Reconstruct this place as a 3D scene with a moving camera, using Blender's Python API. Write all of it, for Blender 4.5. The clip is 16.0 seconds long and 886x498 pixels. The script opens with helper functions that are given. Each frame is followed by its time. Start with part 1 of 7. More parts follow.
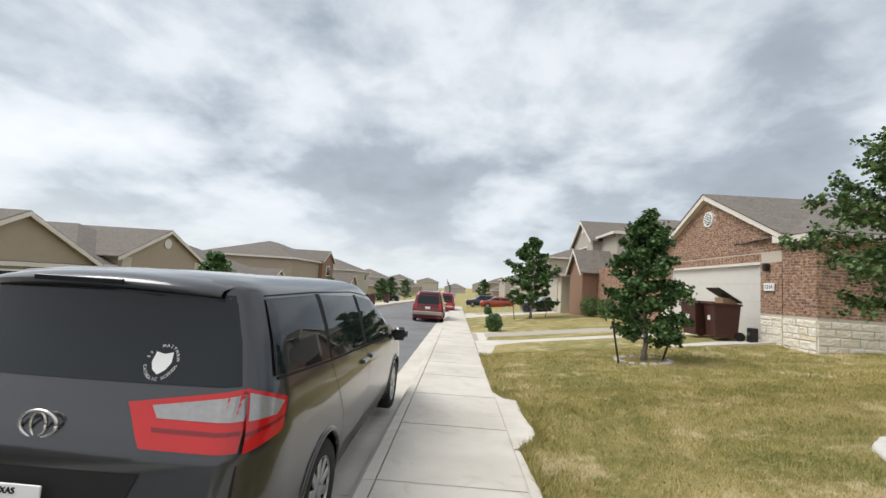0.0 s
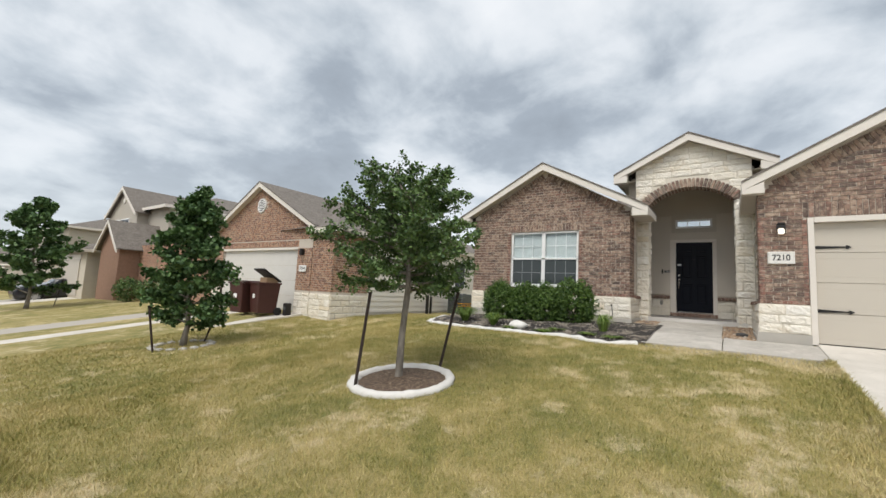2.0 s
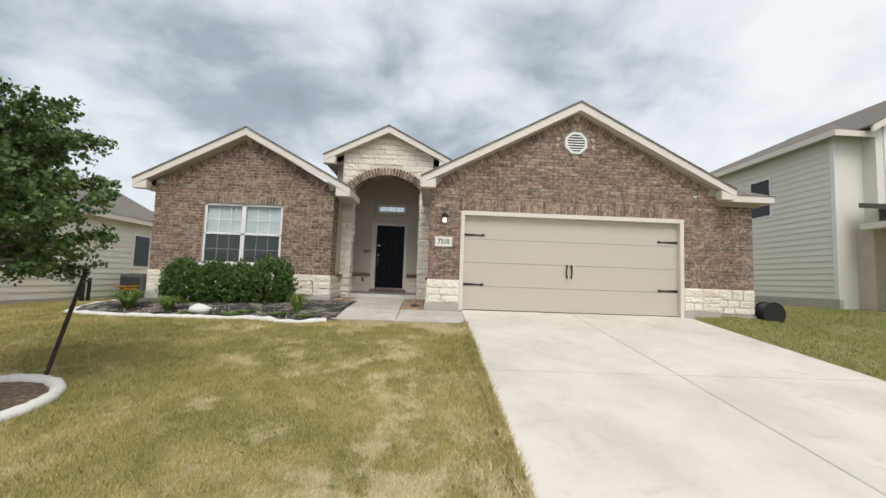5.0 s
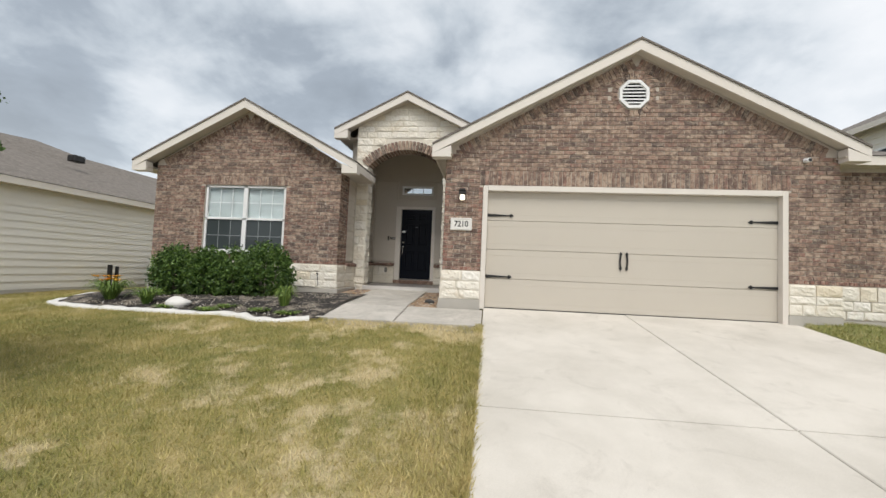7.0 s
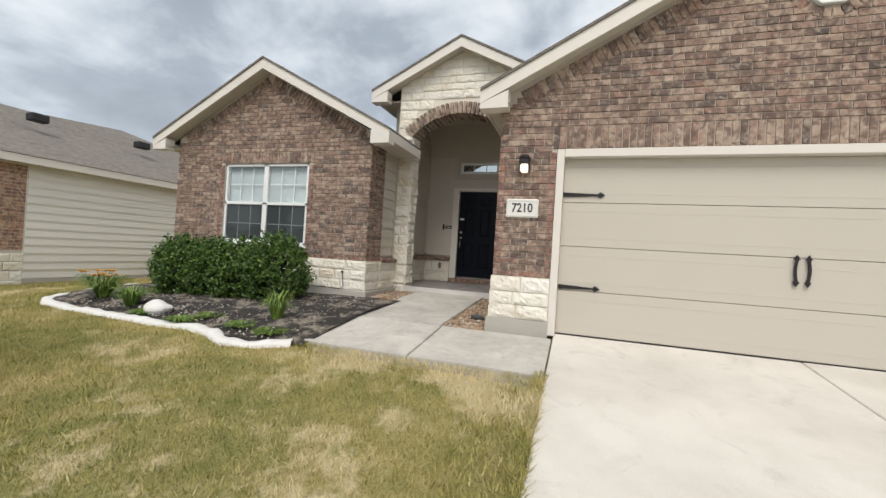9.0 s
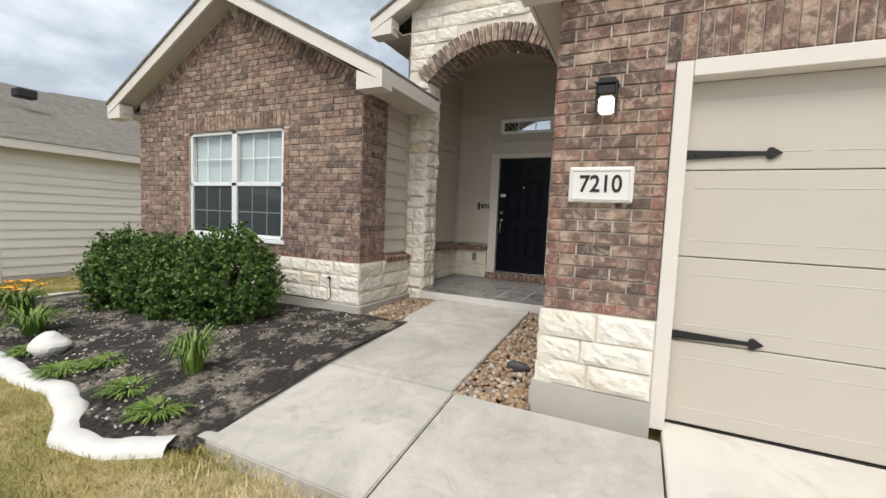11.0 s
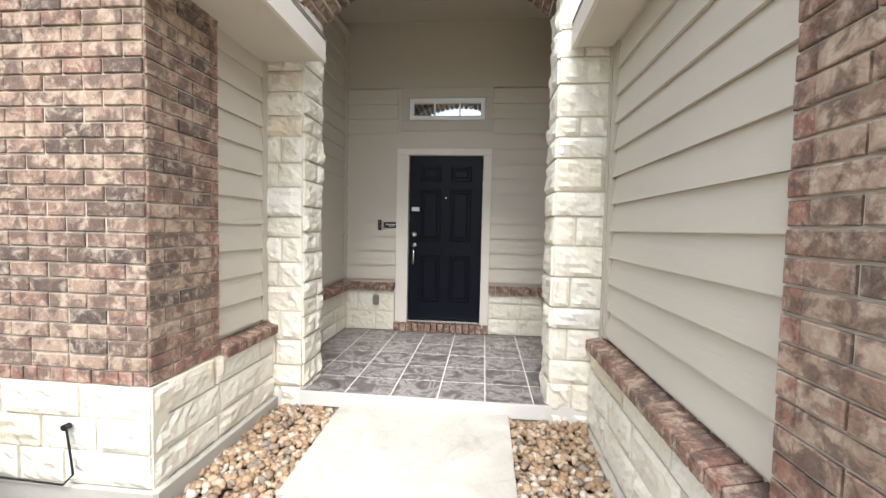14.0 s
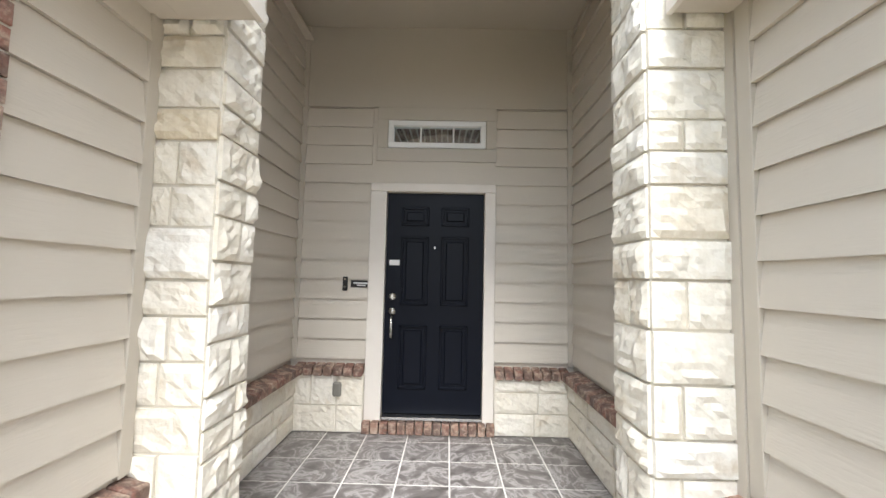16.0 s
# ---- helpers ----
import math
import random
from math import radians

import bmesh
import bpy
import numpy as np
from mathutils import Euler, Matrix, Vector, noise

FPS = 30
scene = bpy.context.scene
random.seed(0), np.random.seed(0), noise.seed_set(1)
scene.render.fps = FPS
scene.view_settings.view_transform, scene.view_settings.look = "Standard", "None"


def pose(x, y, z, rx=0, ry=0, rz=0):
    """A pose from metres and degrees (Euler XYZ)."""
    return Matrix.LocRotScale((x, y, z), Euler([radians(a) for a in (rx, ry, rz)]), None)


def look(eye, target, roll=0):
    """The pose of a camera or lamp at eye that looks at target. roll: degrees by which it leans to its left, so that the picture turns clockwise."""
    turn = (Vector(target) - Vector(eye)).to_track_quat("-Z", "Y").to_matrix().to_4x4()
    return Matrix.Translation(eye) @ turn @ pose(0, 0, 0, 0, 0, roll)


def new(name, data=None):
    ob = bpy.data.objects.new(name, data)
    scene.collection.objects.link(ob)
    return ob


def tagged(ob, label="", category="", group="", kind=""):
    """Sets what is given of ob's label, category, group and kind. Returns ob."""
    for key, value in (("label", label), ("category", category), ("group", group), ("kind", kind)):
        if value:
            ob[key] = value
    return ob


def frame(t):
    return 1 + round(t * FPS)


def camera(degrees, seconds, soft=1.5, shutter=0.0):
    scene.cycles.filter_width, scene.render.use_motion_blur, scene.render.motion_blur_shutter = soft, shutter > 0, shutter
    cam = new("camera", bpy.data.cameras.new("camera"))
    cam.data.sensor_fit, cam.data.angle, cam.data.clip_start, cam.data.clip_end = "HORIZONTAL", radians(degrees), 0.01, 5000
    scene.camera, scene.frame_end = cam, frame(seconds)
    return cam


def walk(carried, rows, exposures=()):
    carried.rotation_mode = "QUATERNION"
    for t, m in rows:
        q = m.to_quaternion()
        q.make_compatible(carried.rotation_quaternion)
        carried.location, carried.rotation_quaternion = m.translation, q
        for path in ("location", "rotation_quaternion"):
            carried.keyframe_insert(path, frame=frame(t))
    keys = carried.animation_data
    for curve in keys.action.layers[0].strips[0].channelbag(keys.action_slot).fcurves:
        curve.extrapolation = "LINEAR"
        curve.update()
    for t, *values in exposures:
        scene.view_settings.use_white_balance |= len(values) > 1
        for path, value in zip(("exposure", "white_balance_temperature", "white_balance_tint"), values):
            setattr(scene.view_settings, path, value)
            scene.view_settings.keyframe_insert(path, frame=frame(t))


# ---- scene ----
cam = camera(94.8, 16.0)
PATH = [
    (0, (-0.311, 0.855, 1.38), (-0.396, 2.846, 1.555), 3.7),
    (0.5, (-0.271, 0.896, 1.388), (0.121, 2.849, 1.574), 3.6),
    (1, (-0.248, 0.934, 1.396), (0.627, 2.722, 1.59), 3.4),
    (1.5, (-0.211, 0.917, 1.399), (1.091, 2.423, 1.599), 3.1),
    (2, (-0.138, 0.863, 1.405), (1.487, 2.012, 1.607), 2.9),
    (2.5, (-0.068, 0.824, 1.389), (1.766, 1.594, 1.596), 2.7),
    (3, (-0.022, 0.827, 1.381), (1.921, 1.253, 1.586), 2.5),
    (3.5, (-0.025, 0.79, 1.406), (1.958, 0.963, 1.6), 2.3),
    (4, (0.011, 0.74, 1.398), (2.002, 0.758, 1.583), 1.9),
    (4.5, (0.119, 0.567, 1.409), (2.111, 0.515, 1.578), 1.9),
    (4.7, (0.199, 0.483, 1.42), (2.192, 0.419, 1.579), 2.0),
    (6.8, (1.872, -0.333, 1.472), (3.862, -0.162, 1.573), 2.4),
    (7, (2.038, -0.42, 1.477), (4.023, -0.197, 1.574), 2.4),
    (7.5, (2.587, -0.509, 1.556), (4.56, -0.189, 1.621), 2.5),
    (8, (3.184, -0.536, 1.592), (5.137, -0.109, 1.637), 2.7),
    (8.5, (3.782, -0.579, 1.652), (5.71, -0.047, 1.675), 2.9),
    (8.7, (4.011, -0.578, 1.672), (5.929, -0.01, 1.694), 3.2),
    (10.8, (6.399, -0.183, 2.028), (8.207, 0.661, 1.892), 2.5),
    (11, (6.579, -0.123, 2.037), (8.387, 0.72, 1.892), 2.4),
    (11.5, (6.953, 0.135, 2.045), (8.781, 0.928, 1.874), 2.0),
    (12, (7.314, 0.417, 2.068), (9.18, 1.111, 1.874), 1.8),
    (12.5, (7.678, 0.68, 2.102), (9.588, 1.235, 1.887), 1.6),
    (13, (8.028, 0.947, 2.146), (9.974, 1.354, 1.926), 1.3),
    (13.5, (8.378, 1.094, 2.187), (10.348, 1.386, 2.002), 1.2),
    (14, (8.743, 1.216, 2.279), (10.731, 1.416, 2.179), 1.2),
    (14.5, (9.09, 1.318, 2.336), (11.084, 1.472, 2.357), 1.2),
    (15, (9.402, 1.387, 2.344), (11.391, 1.489, 2.524), 1.2),
    (15.5, (9.688, 1.503, 2.344), (11.671, 1.554, 2.595), 1.1),
    (16, (9.993, 1.577, 2.369), (11.988, 1.604, 2.517), 1.2),
]
walk(cam, [(t, look(eye, target, roll)) for t, eye, target, roll in PATH],
     exposures=[(0, 0.36, 6500, 10), (4.5, 0.28, 6500, 10), (8.5, 0.35, 6500, 10), (11, 0.52, 6450, 10), (12.5, 0.88, 6400, 10), (14, 1.65, 6250, 10), (16, 2.0, 6150, 10)])

# ---- world, sun ----
world = bpy.data.worlds.new("sky")
scene.world = world
world.use_nodes = True
wn, wl = world.node_tree.nodes, world.node_tree.links
wn.clear()


def wnode(kind, **sets):
    n = wn.new(kind)
    for k, v in sets.items():
        n.inputs[k.replace("_", " ")].default_value = v
    return n


SUN_EL, SUN_AZ = radians(55), radians(268)
sky = wn.new("ShaderNodeTexSky")
sky.sky_type, sky.sun_disc, sky.sun_elevation, sky.sun_rotation = "NISHITA", False, SUN_EL, SUN_AZ
sky_bg = wnode("ShaderNodeBackground", Strength=0.13)
wl.new(sky.outputs[0], sky_bg.inputs["Color"])
tc = wn.new("ShaderNodeTexCoord")
sep = wn.new("ShaderNodeSeparateXYZ")
wl.new(tc.outputs["Generated"], sep.inputs[0])


def wmath(op, a, b=None):
    n = wn.new("ShaderNodeMath")
    n.operation = op
    for i, v in enumerate((a, b)):
        if v is None:
            continue
        if isinstance(v, (int, float)):
            n.inputs[i].default_value = v
        else:
            wl.new(v, n.inputs[i])
    return n.outputs[0]


# clouds on a flat layer overhead
height = wmath("ADD", wmath("MAXIMUM", sep.outputs["Z"], 0.0), 0.34)
layer = wn.new("ShaderNodeCombineXYZ")
wl.new(wmath("DIVIDE", sep.outputs["X"], height), layer.inputs[0])
wl.new(wmath("DIVIDE", sep.outputs["Y"], height), layer.inputs[1])
big = wnode("ShaderNodeTexNoise", Scale=1.45, Detail=9.0, Roughness=0.52, Distortion=0.15)
small = wnode("ShaderNodeTexNoise", Scale=3.9, Detail=8.0, Roughness=0.55, Distortion=0.3)
shift = wn.new("ShaderNodeVectorMath")
shift.inputs[1].default_value = (3.1, 1.7, 0.4)
wl.new(layer.outputs[0], shift.inputs[0])
wl.new(shift.outputs[0], big.inputs["Vector"])
wl.new(shift.outputs[0], small.inputs["Vector"])
dense = wmath("ADD", wmath("MULTIPLY", big.outputs[0], 0.72), wmath("MULTIPLY", small.outputs[0], 0.28))
# the cover is thicker towards the north-east and thins to the south
cover = wn.new("ShaderNodeVectorMath")
cover.operation = "DOT_PRODUCT"
cover.inputs[1].default_value = (0.25, 0.80, 0.50)
wl.new(tc.outputs["Generated"], cover.inputs[0])
dense = wmath("ADD", dense, wmath("MULTIPLY", wmath("SUBTRACT", cover.outputs["Value"], 0.62), 0.17))
ramp = wn.new("ShaderNodeValToRGB")
el = ramp.color_ramp.elements
el[0].position, el[0].color = 0.36, (0.90, 0.92, 0.94, 1)
el[1].position, el[1].color = 0.70, (0.27, 0.305, 0.345, 1)
for at, col in ((0.46, (0.76, 0.80, 0.835, 1)), (0.525, (0.56, 0.615, 0.665, 1)), (0.58, (0.38, 0.43, 0.485, 1))):
    e = el.new(at)
    e.color = col
wl.new(dense, ramp.inputs[0])
# whiter towards the horizon
haze = wn.new("ShaderNodeMix")
haze.data_type = "RGBA"
wl.new(wmath("POWER", wmath("SUBTRACT", 1.0, wmath("MINIMUM", wmath("MAXIMUM", sep.outputs["Z"], 0.0), 1.0)), 7.0), haze.inputs[0])
wl.new(ramp.outputs[0], haze.inputs[6])
haze.inputs[7].default_value = (0.74, 0.785, 0.82, 1)
cloud_bg = wnode("ShaderNodeBackground", Strength=0.87)
wl.new(haze.outputs[2], cloud_bg.inputs["Color"])
both = wnode("ShaderNodeMixShader", Fac=0.92)
wl.new(sky_bg.outputs[0], both.inputs[1])
wl.new(cloud_bg.outputs[0], both.inputs[2])
wout = wn.new("ShaderNodeOutputWorld")
wl.new(both.outputs[0], wout.inputs[0])
sun = new("sun", bpy.data.lights.new("sun", "SUN"))
sun.data.energy, sun.data.angle, sun.data.color = 2.0, radians(35), (1.0, 0.96, 0.9)
# Blender's sky turns clockwise from +y
sun_dir = Vector((math.sin(SUN_AZ) * math.cos(SUN_EL), math.cos(SUN_AZ) * math.cos(SUN_EL), math.sin(SUN_EL)))
sun.matrix_world = look(sun_dir * 40, (0, 0, 0))


# ---- materials ----
class Nodes:
    """A node material with a Principled BSDF, and short helpers."""

    def __init__(self, name, rough=0.8, metal=0.0, spec=0.4):
        self.m = bpy.data.materials.new(name)
        self.m.use_nodes = True
        self.t = self.m.node_tree
        self.p = self.t.nodes["Principled BSDF"]
        self.p.inputs["Roughness"].default_value = rough
        self.p.inputs["Metallic"].default_value = metal
        self.p.inputs["Specular IOR Level"].default_value = spec
        self.co = self.t.nodes.new("ShaderNodeTexCoord")

    def add(self, kind, **sets):
        n = self.t.nodes.new(kind)
        for k, v in sets.items():
            n.inputs[k.replace("_", " ")].default_value = v
        return n

    def link(self, a, b):
        self.t.links.new(a, b)

    def noise(self, scale, detail=4.0, rough=0.55, stretch=(1, 1, 1), where="Object", distort=0.0, offset=None):
        mp = self.add("ShaderNodeMapping")
        mp.inputs["Scale"].default_value = stretch
        if where == "world":
            g = self.add("ShaderNodeNewGeometry")
            self.link(g.outputs["Position"], mp.inputs["Vector"])
        else:
            self.link(self.co.outputs[where], mp.inputs["Vector"])
        n = self.add("ShaderNodeTexNoise", Scale=scale, Detail=detail, Roughness=rough, Distortion=distort)
        self.link(mp.outputs[0], n.inputs["Vector"])
        return n.outputs[0]

    def ramp(self, value, stops, smooth=True):
        r = self.add("ShaderNodeValToRGB")
        e = r.color_ramp.elements
        r.color_ramp.interpolation = "LINEAR" if smooth else "CONSTANT"
        e[0].position, e[0].color = stops[0][0], (*stops[0][1], 1)
        e[1].position, e[1].color = stops[-1][0], (*stops[-1][1], 1)
        for at, col in stops[1:-1]:
            e.new(at).color = (*col, 1)
        self.link(value, r.inputs[0])
        return r.outputs[0]

    def mix(self, fac, a, b, mode="MIX"):
        n = self.add("ShaderNodeMix")
        n.data_type, n.blend_type = "RGBA", mode
        for v, sock in ((fac, n.inputs[0]), (a, n.inputs[6]), (b, n.inputs[7])):
            if isinstance(v, tuple):
                sock.default_value = (*v, 1)
            elif isinstance(v, (int, float)):
                sock.default_value = v
            else:
                self.link(v, sock)
        return n.outputs[2]

    def math(self, op, a, b=0.0):
        n = self.add("ShaderNodeMath")
        n.operation = op
        for v, sock in ((a, n.inputs[0]), (b, n.inputs[1])):
            if isinstance(v, (int, float)):
                sock.default_value = v
            else:
                self.link(v, sock)
        return n.outputs[0]

    def piece(self):
        """A random number for each piece, be it an object or an island of a mesh."""
        g, o = self.add("ShaderNodeNewGeometry"), self.add("ShaderNodeObjectInfo")
        return self.math("FRACT", self.math("ADD", g.outputs["Random Per Island"], o.outputs["Random"]))

    def color(self, sock):
        self.link(sock, self.p.inputs["Base Color"])

    def bump(self, value, strength=0.3, dist=0.01):
        b = self.add("ShaderNodeBump", Strength=strength, Distance=dist)
        self.link(value, b.inputs["Height"])
        self.link(b.outputs[0], self.p.inputs["Normal"])


def plain(name, col, rough=0.6, metal=0.0, spec=0.4, vary=0.12, scale=6.0, bump=0.0):
    n = Nodes(name, rough, metal, spec)
    d = tuple(c * (1 - vary) for c in col)
    n.color(n.mix(n.noise(scale, 5, where="world"), col, d))
    if bump:
        n.bump(n.noise(scale * 12, 3, where="world"), bump, 0.004)
    return n.m


def brick_material(name, stops):
    n = Nodes(name, 0.9)
    r = n.piece()
    base = n.ramp(r, stops, smooth=False)
    wash = n.ramp(n.noise(16, 5, 0.65, where="world", distort=0.8), [(0.45, (0, 0, 0)), (0.62, (1, 1, 1))])
    soot = n.ramp(n.noise(12, 5, 0.65, where="world", distort=0.5), [(0.46, (0, 0, 0)), (0.58, (1, 1, 1))])
    c = n.mix(n.math("MULTIPLY", wash, 0.65), base, (0.56, 0.46, 0.36))
    c = n.mix(n.math("MULTIPLY", soot, 0.82), c, (0.085, 0.050, 0.040))
    n.color(n.mix(0.15, c, n.ramp(n.noise(120, 3, where="world"), [(0.3, (0.15, 0.1, 0.08)), (0.7, (0.5, 0.4, 0.33))])))
    n.bump(n.noise(70, 5, where="world"), 0.7, 0.006)
    return n.m


BROWN = brick_material("brown_brick", [(0.0, (0.25, 0.155, 0.115)), (0.18, (0.33, 0.225, 0.165)), (0.36, (0.17, 0.098, 0.072)), (0.48, (0.38, 0.275, 0.205)), (0.60, (0.115, 0.066, 0.052)), (0.71, (0.28, 0.175, 0.128)), (0.80, (0.048, 0.033, 0.030)), (0.90, (0.235, 0.12, 0.09))])
REDDISH = brick_material("red_brick", [(0.0, (0.25, 0.105, 0.076)), (0.3, (0.29, 0.14, 0.105)), (0.6, (0.22, 0.09, 0.066)), (0.85, (0.29, 0.165, 0.13))])
ORANGE = brick_material("orange_brick", [(0.0, (0.44, 0.23, 0.13)), (0.3, (0.40, 0.19, 0.11)), (0.55, (0.48, 0.29, 0.18)), (0.75, (0.34, 0.15, 0.09)), (0.9, (0.25, 0.11, 0.075))])
MORTAR = plain("mortar", (0.60, 0.535, 0.46), 0.95, vary=0.25, scale=14, bump=0.5)
n = Nodes("limestone", 0.9)
c = n.ramp(n.piece(), [(0.0, (0.77, 0.71, 0.59)), (0.3, (0.82, 0.78, 0.69)), (0.6, (0.80, 0.74, 0.62)), (0.85, (0.84, 0.81, 0.74)), (1.0, (0.73, 0.63, 0.46))])
stain = n.ramp(n.noise(3.5, 6, 0.6, where="world", distort=1.0), [(0.55, (0, 0, 0)), (0.72, (1, 1, 1))])
c = n.mix(n.math("MULTIPLY", stain, 0.55), c, (0.52, 0.40, 0.24))
c = n.mix(0.2, c, n.ramp(n.noise(40, 5, where="world"), [(0.3, (0.45, 0.40, 0.32)), (0.7, (0.85, 0.83, 0.78))]))
n.color(c)
n.bump(n.noise(28, 7, 0.65, where="world"), 0.8, 0.012)
STONE = n.m
STONE_JOINT = plain("stone_mortar", (0.74, 0.685, 0.58), 0.95, vary=0.2, scale=10, bump=0.4)
n = Nodes("concrete", 0.9, spec=0.25)
c = n.ramp(n.noise(0.9, 7, 0.6, where="world"), [(0.35, (0.50, 0.465, 0.41)), (0.6, (0.63, 0.59, 0.53))])
c = n.mix(n.ramp(n.noise(2.1, 5, 0.7, where="world", distort=1.2), [(0.55, (0, 0, 0)), (0.72, (0.45, 0.45, 0.45))]), c, (0.33, 0.30, 0.26))
n.color(n.mix(0.18, c, n.ramp(n.noise(160, 3, where="world"), [(0.3, (0.35, 0.32, 0.28)), (0.7, (0.75, 0.71, 0.64))])))
n.bump(n.noise(220, 3, where="world"), 0.25, 0.003)
CONCRETE = n.m
n = Nodes("weathered_concrete", 0.9, spec=0.25)
c = n.ramp(n.noise(1.6, 7, 0.65, where="world", distort=0.6), [(0.34, (0.34, 0.32, 0.285)), (0.52, (0.46, 0.43, 0.385)), (0.66, (0.56, 0.525, 0.475))])
c = n.mix(n.ramp(n.noise(5.5, 6, 0.7, where="world", distort=1.0), [(0.52, (0, 0, 0)), (0.70, (0.5, 0.5, 0.5))]), c, (0.26, 0.24, 0.21))
n.color(n.mix(0.18, c, n.ramp(n.noise(160, 3, where="world"), [(0.3, (0.30, 0.28, 0.25)), (0.7, (0.64, 0.60, 0.54))])))
n.bump(n.noise(220, 3, where="world"), 0.3, 0.003)
PATH_CONCRETE = n.m
JOINT = plain("joint_filler", (0.42, 0.385, 0.335), 0.95)
FOUNDATION = plain("foundation_concrete", (0.50, 0.47, 0.42), 0.92, vary=0.25, scale=3, bump=0.3)
n = Nodes("asphalt", 0.92)
c = n.ramp(n.noise(0.5, 6, 0.6, where="world"), [(0.3, (0.15, 0.15, 0.155)), (0.7, (0.22, 0.22, 0.225))])
crack = n.ramp(n.noise(1.3, 5, 0.7, where="world", distort=2.0), [(0.485, (0, 0, 0)), (0.5, (0.8, 0.8, 0.8)), (0.515, (0, 0, 0))])
n.color(n.mix(n.math("MULTIPLY", crack, 0.7), c, (0.06, 0.06, 0.06)))
n.bump(n.noise(120, 4, where="world"), 0.6, 0.006)
ASPHALT = n.m


def lawn_color(n):
    patch = n.ramp(n.noise(0.75, 6, 0.62, where="world", distort=0.7), [(0.36, (0.165, 0.18, 0.042)), (0.49, (0.33, 0.285, 0.09)), (0.60, (0.58, 0.46, 0.22))])
    fine = n.ramp(n.noise(4.2, 7, 0.7, where="world"), [(0.38, (0.15, 0.17, 0.04)), (0.52, (0.36, 0.30, 0.10)), (0.66, (0.64, 0.51, 0.27))])
    c = n.mix(0.45, patch, fine)
    # straw where the turf has dried out, most of all along the driveway
    g = n.add("ShaderNodeNewGeometry")
    xyz = n.add("ShaderNodeSeparateXYZ")
    n.link(g.outputs["Position"], xyz.inputs[0])
    edge = n.math("MULTIPLY", n.math("SUBTRACT", 1.0, n.math("MINIMUM", n.math("ABSOLUTE", n.math("DIVIDE", n.math("SUBTRACT", xyz.outputs["Y"], 0.55), 1.5)), 1.0)), 0.10)
    dry = n.ramp(n.math("ADD", n.noise(1.1, 8, 0.7, where="world", distort=0.15), edge), [(0.545, (0, 0, 0)), (0.63, (0.9, 0.9, 0.9))])
    c = n.mix(dry, c, (0.74, 0.61, 0.39))
    # the lawn beyond the driveway is watered
    return n.mix(n.math("MULTIPLY", n.math("LESS_THAN", xyz.outputs["Y"], -5.4), 0.6), c, (0.12, 0.18, 0.04))


n = Nodes("lawn_soil", 0.95)
n.color(n.mix(0.35, lawn_color(n), n.ramp(n.noise(45, 4, where="world"), [(0.35, (0.10, 0.085, 0.035)), (0.65, (0.36, 0.31, 0.14))])))
n.bump(n.noise(60, 5, where="world"), 1.0, 0.03)
LAWN = n.m
n = Nodes("grass_blades", 0.7)
n.color(n.mix(0.35, lawn_color(n), n.ramp(n.piece(), [(0.0, (0.14, 0.19, 0.03)), (0.4, (0.32, 0.30, 0.07)), (0.8, (0.56, 0.45, 0.19)), (1.0, (0.68, 0.57, 0.31))])))
GRASS = n.m
n = Nodes("siding_paint", 0.55)
c = n.mix(n.noise(1.2, 5, where="world"), (0.585, 0.535, 0.46), (0.54, 0.49, 0.42))
n.color(c)
n.bump(n.noise(9, 6, 0.6, stretch=(1, 1, 9), where="world"), 0.4, 0.005)
SIDING = n.m
n = Nodes("pale_siding_paint", 0.55)
n.color(n.mix(n.noise(1.2, 5, where="world"), (0.74, 0.71, 0.65), (0.68, 0.65, 0.595)))
n.bump(n.noise(9, 6, 0.6, stretch=(1, 1, 9), where="world"), 0.4, 0.005)
PALE_SIDING = n.m
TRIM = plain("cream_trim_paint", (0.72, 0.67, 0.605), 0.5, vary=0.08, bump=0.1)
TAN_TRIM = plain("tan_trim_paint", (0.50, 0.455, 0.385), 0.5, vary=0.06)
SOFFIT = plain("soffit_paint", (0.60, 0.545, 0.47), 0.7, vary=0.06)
GARAGE = plain("garage_door_paint", (0.535, 0.49, 0.42), 0.45, vary=0.05, scale=2, bump=0.08)
WHITE = plain("white_vinyl", (0.80, 0.80, 0.79), 0.4, vary=0.05)
BLACK = plain("black_iron", (0.018, 0.017, 0.017), 0.5, vary=0.3)
DOOR = plain("navy_black_door_paint", (0.004, 0.0055, 0.011), 0.38, vary=0.3, spec=0.14)
CHROME = plain("brushed_nickel", (0.62, 0.60, 0.57), 0.25, metal=1.0, vary=0.1)
DARK = plain("dark_void", (0.015, 0.015, 0.015), 0.9)
n = Nodes("roof_shingles", 0.95)
c = n.ramp(n.noise(3, 4, 0.6, where="world"), [(0.3, (0.125, 0.11, 0.095)), (0.7, (0.20, 0.175, 0.152))])
n.color(n.mix(0.5, c, n.ramp(n.noise(9, 2, 0.5, stretch=(1, 1, 3), where="world"), [(0.35, (0.105, 0.092, 0.08)), (0.65, (0.235, 0.21, 0.185))])))
n.bump(n.noise(50, 4, where="world"), 0.6, 0.01)
SHINGLE = n.m


def glass_material(name, tint, clear):
    n = Nodes(name, 0.03, spec=0.5 if clear else 0.32)
    n.p.inputs["Base Color"].default_value = (*tint, 1)
    n.p.inputs["Transmission Weight"].default_value = clear
    n.p.inputs["IOR"].default_value = 1.5
    return n.m


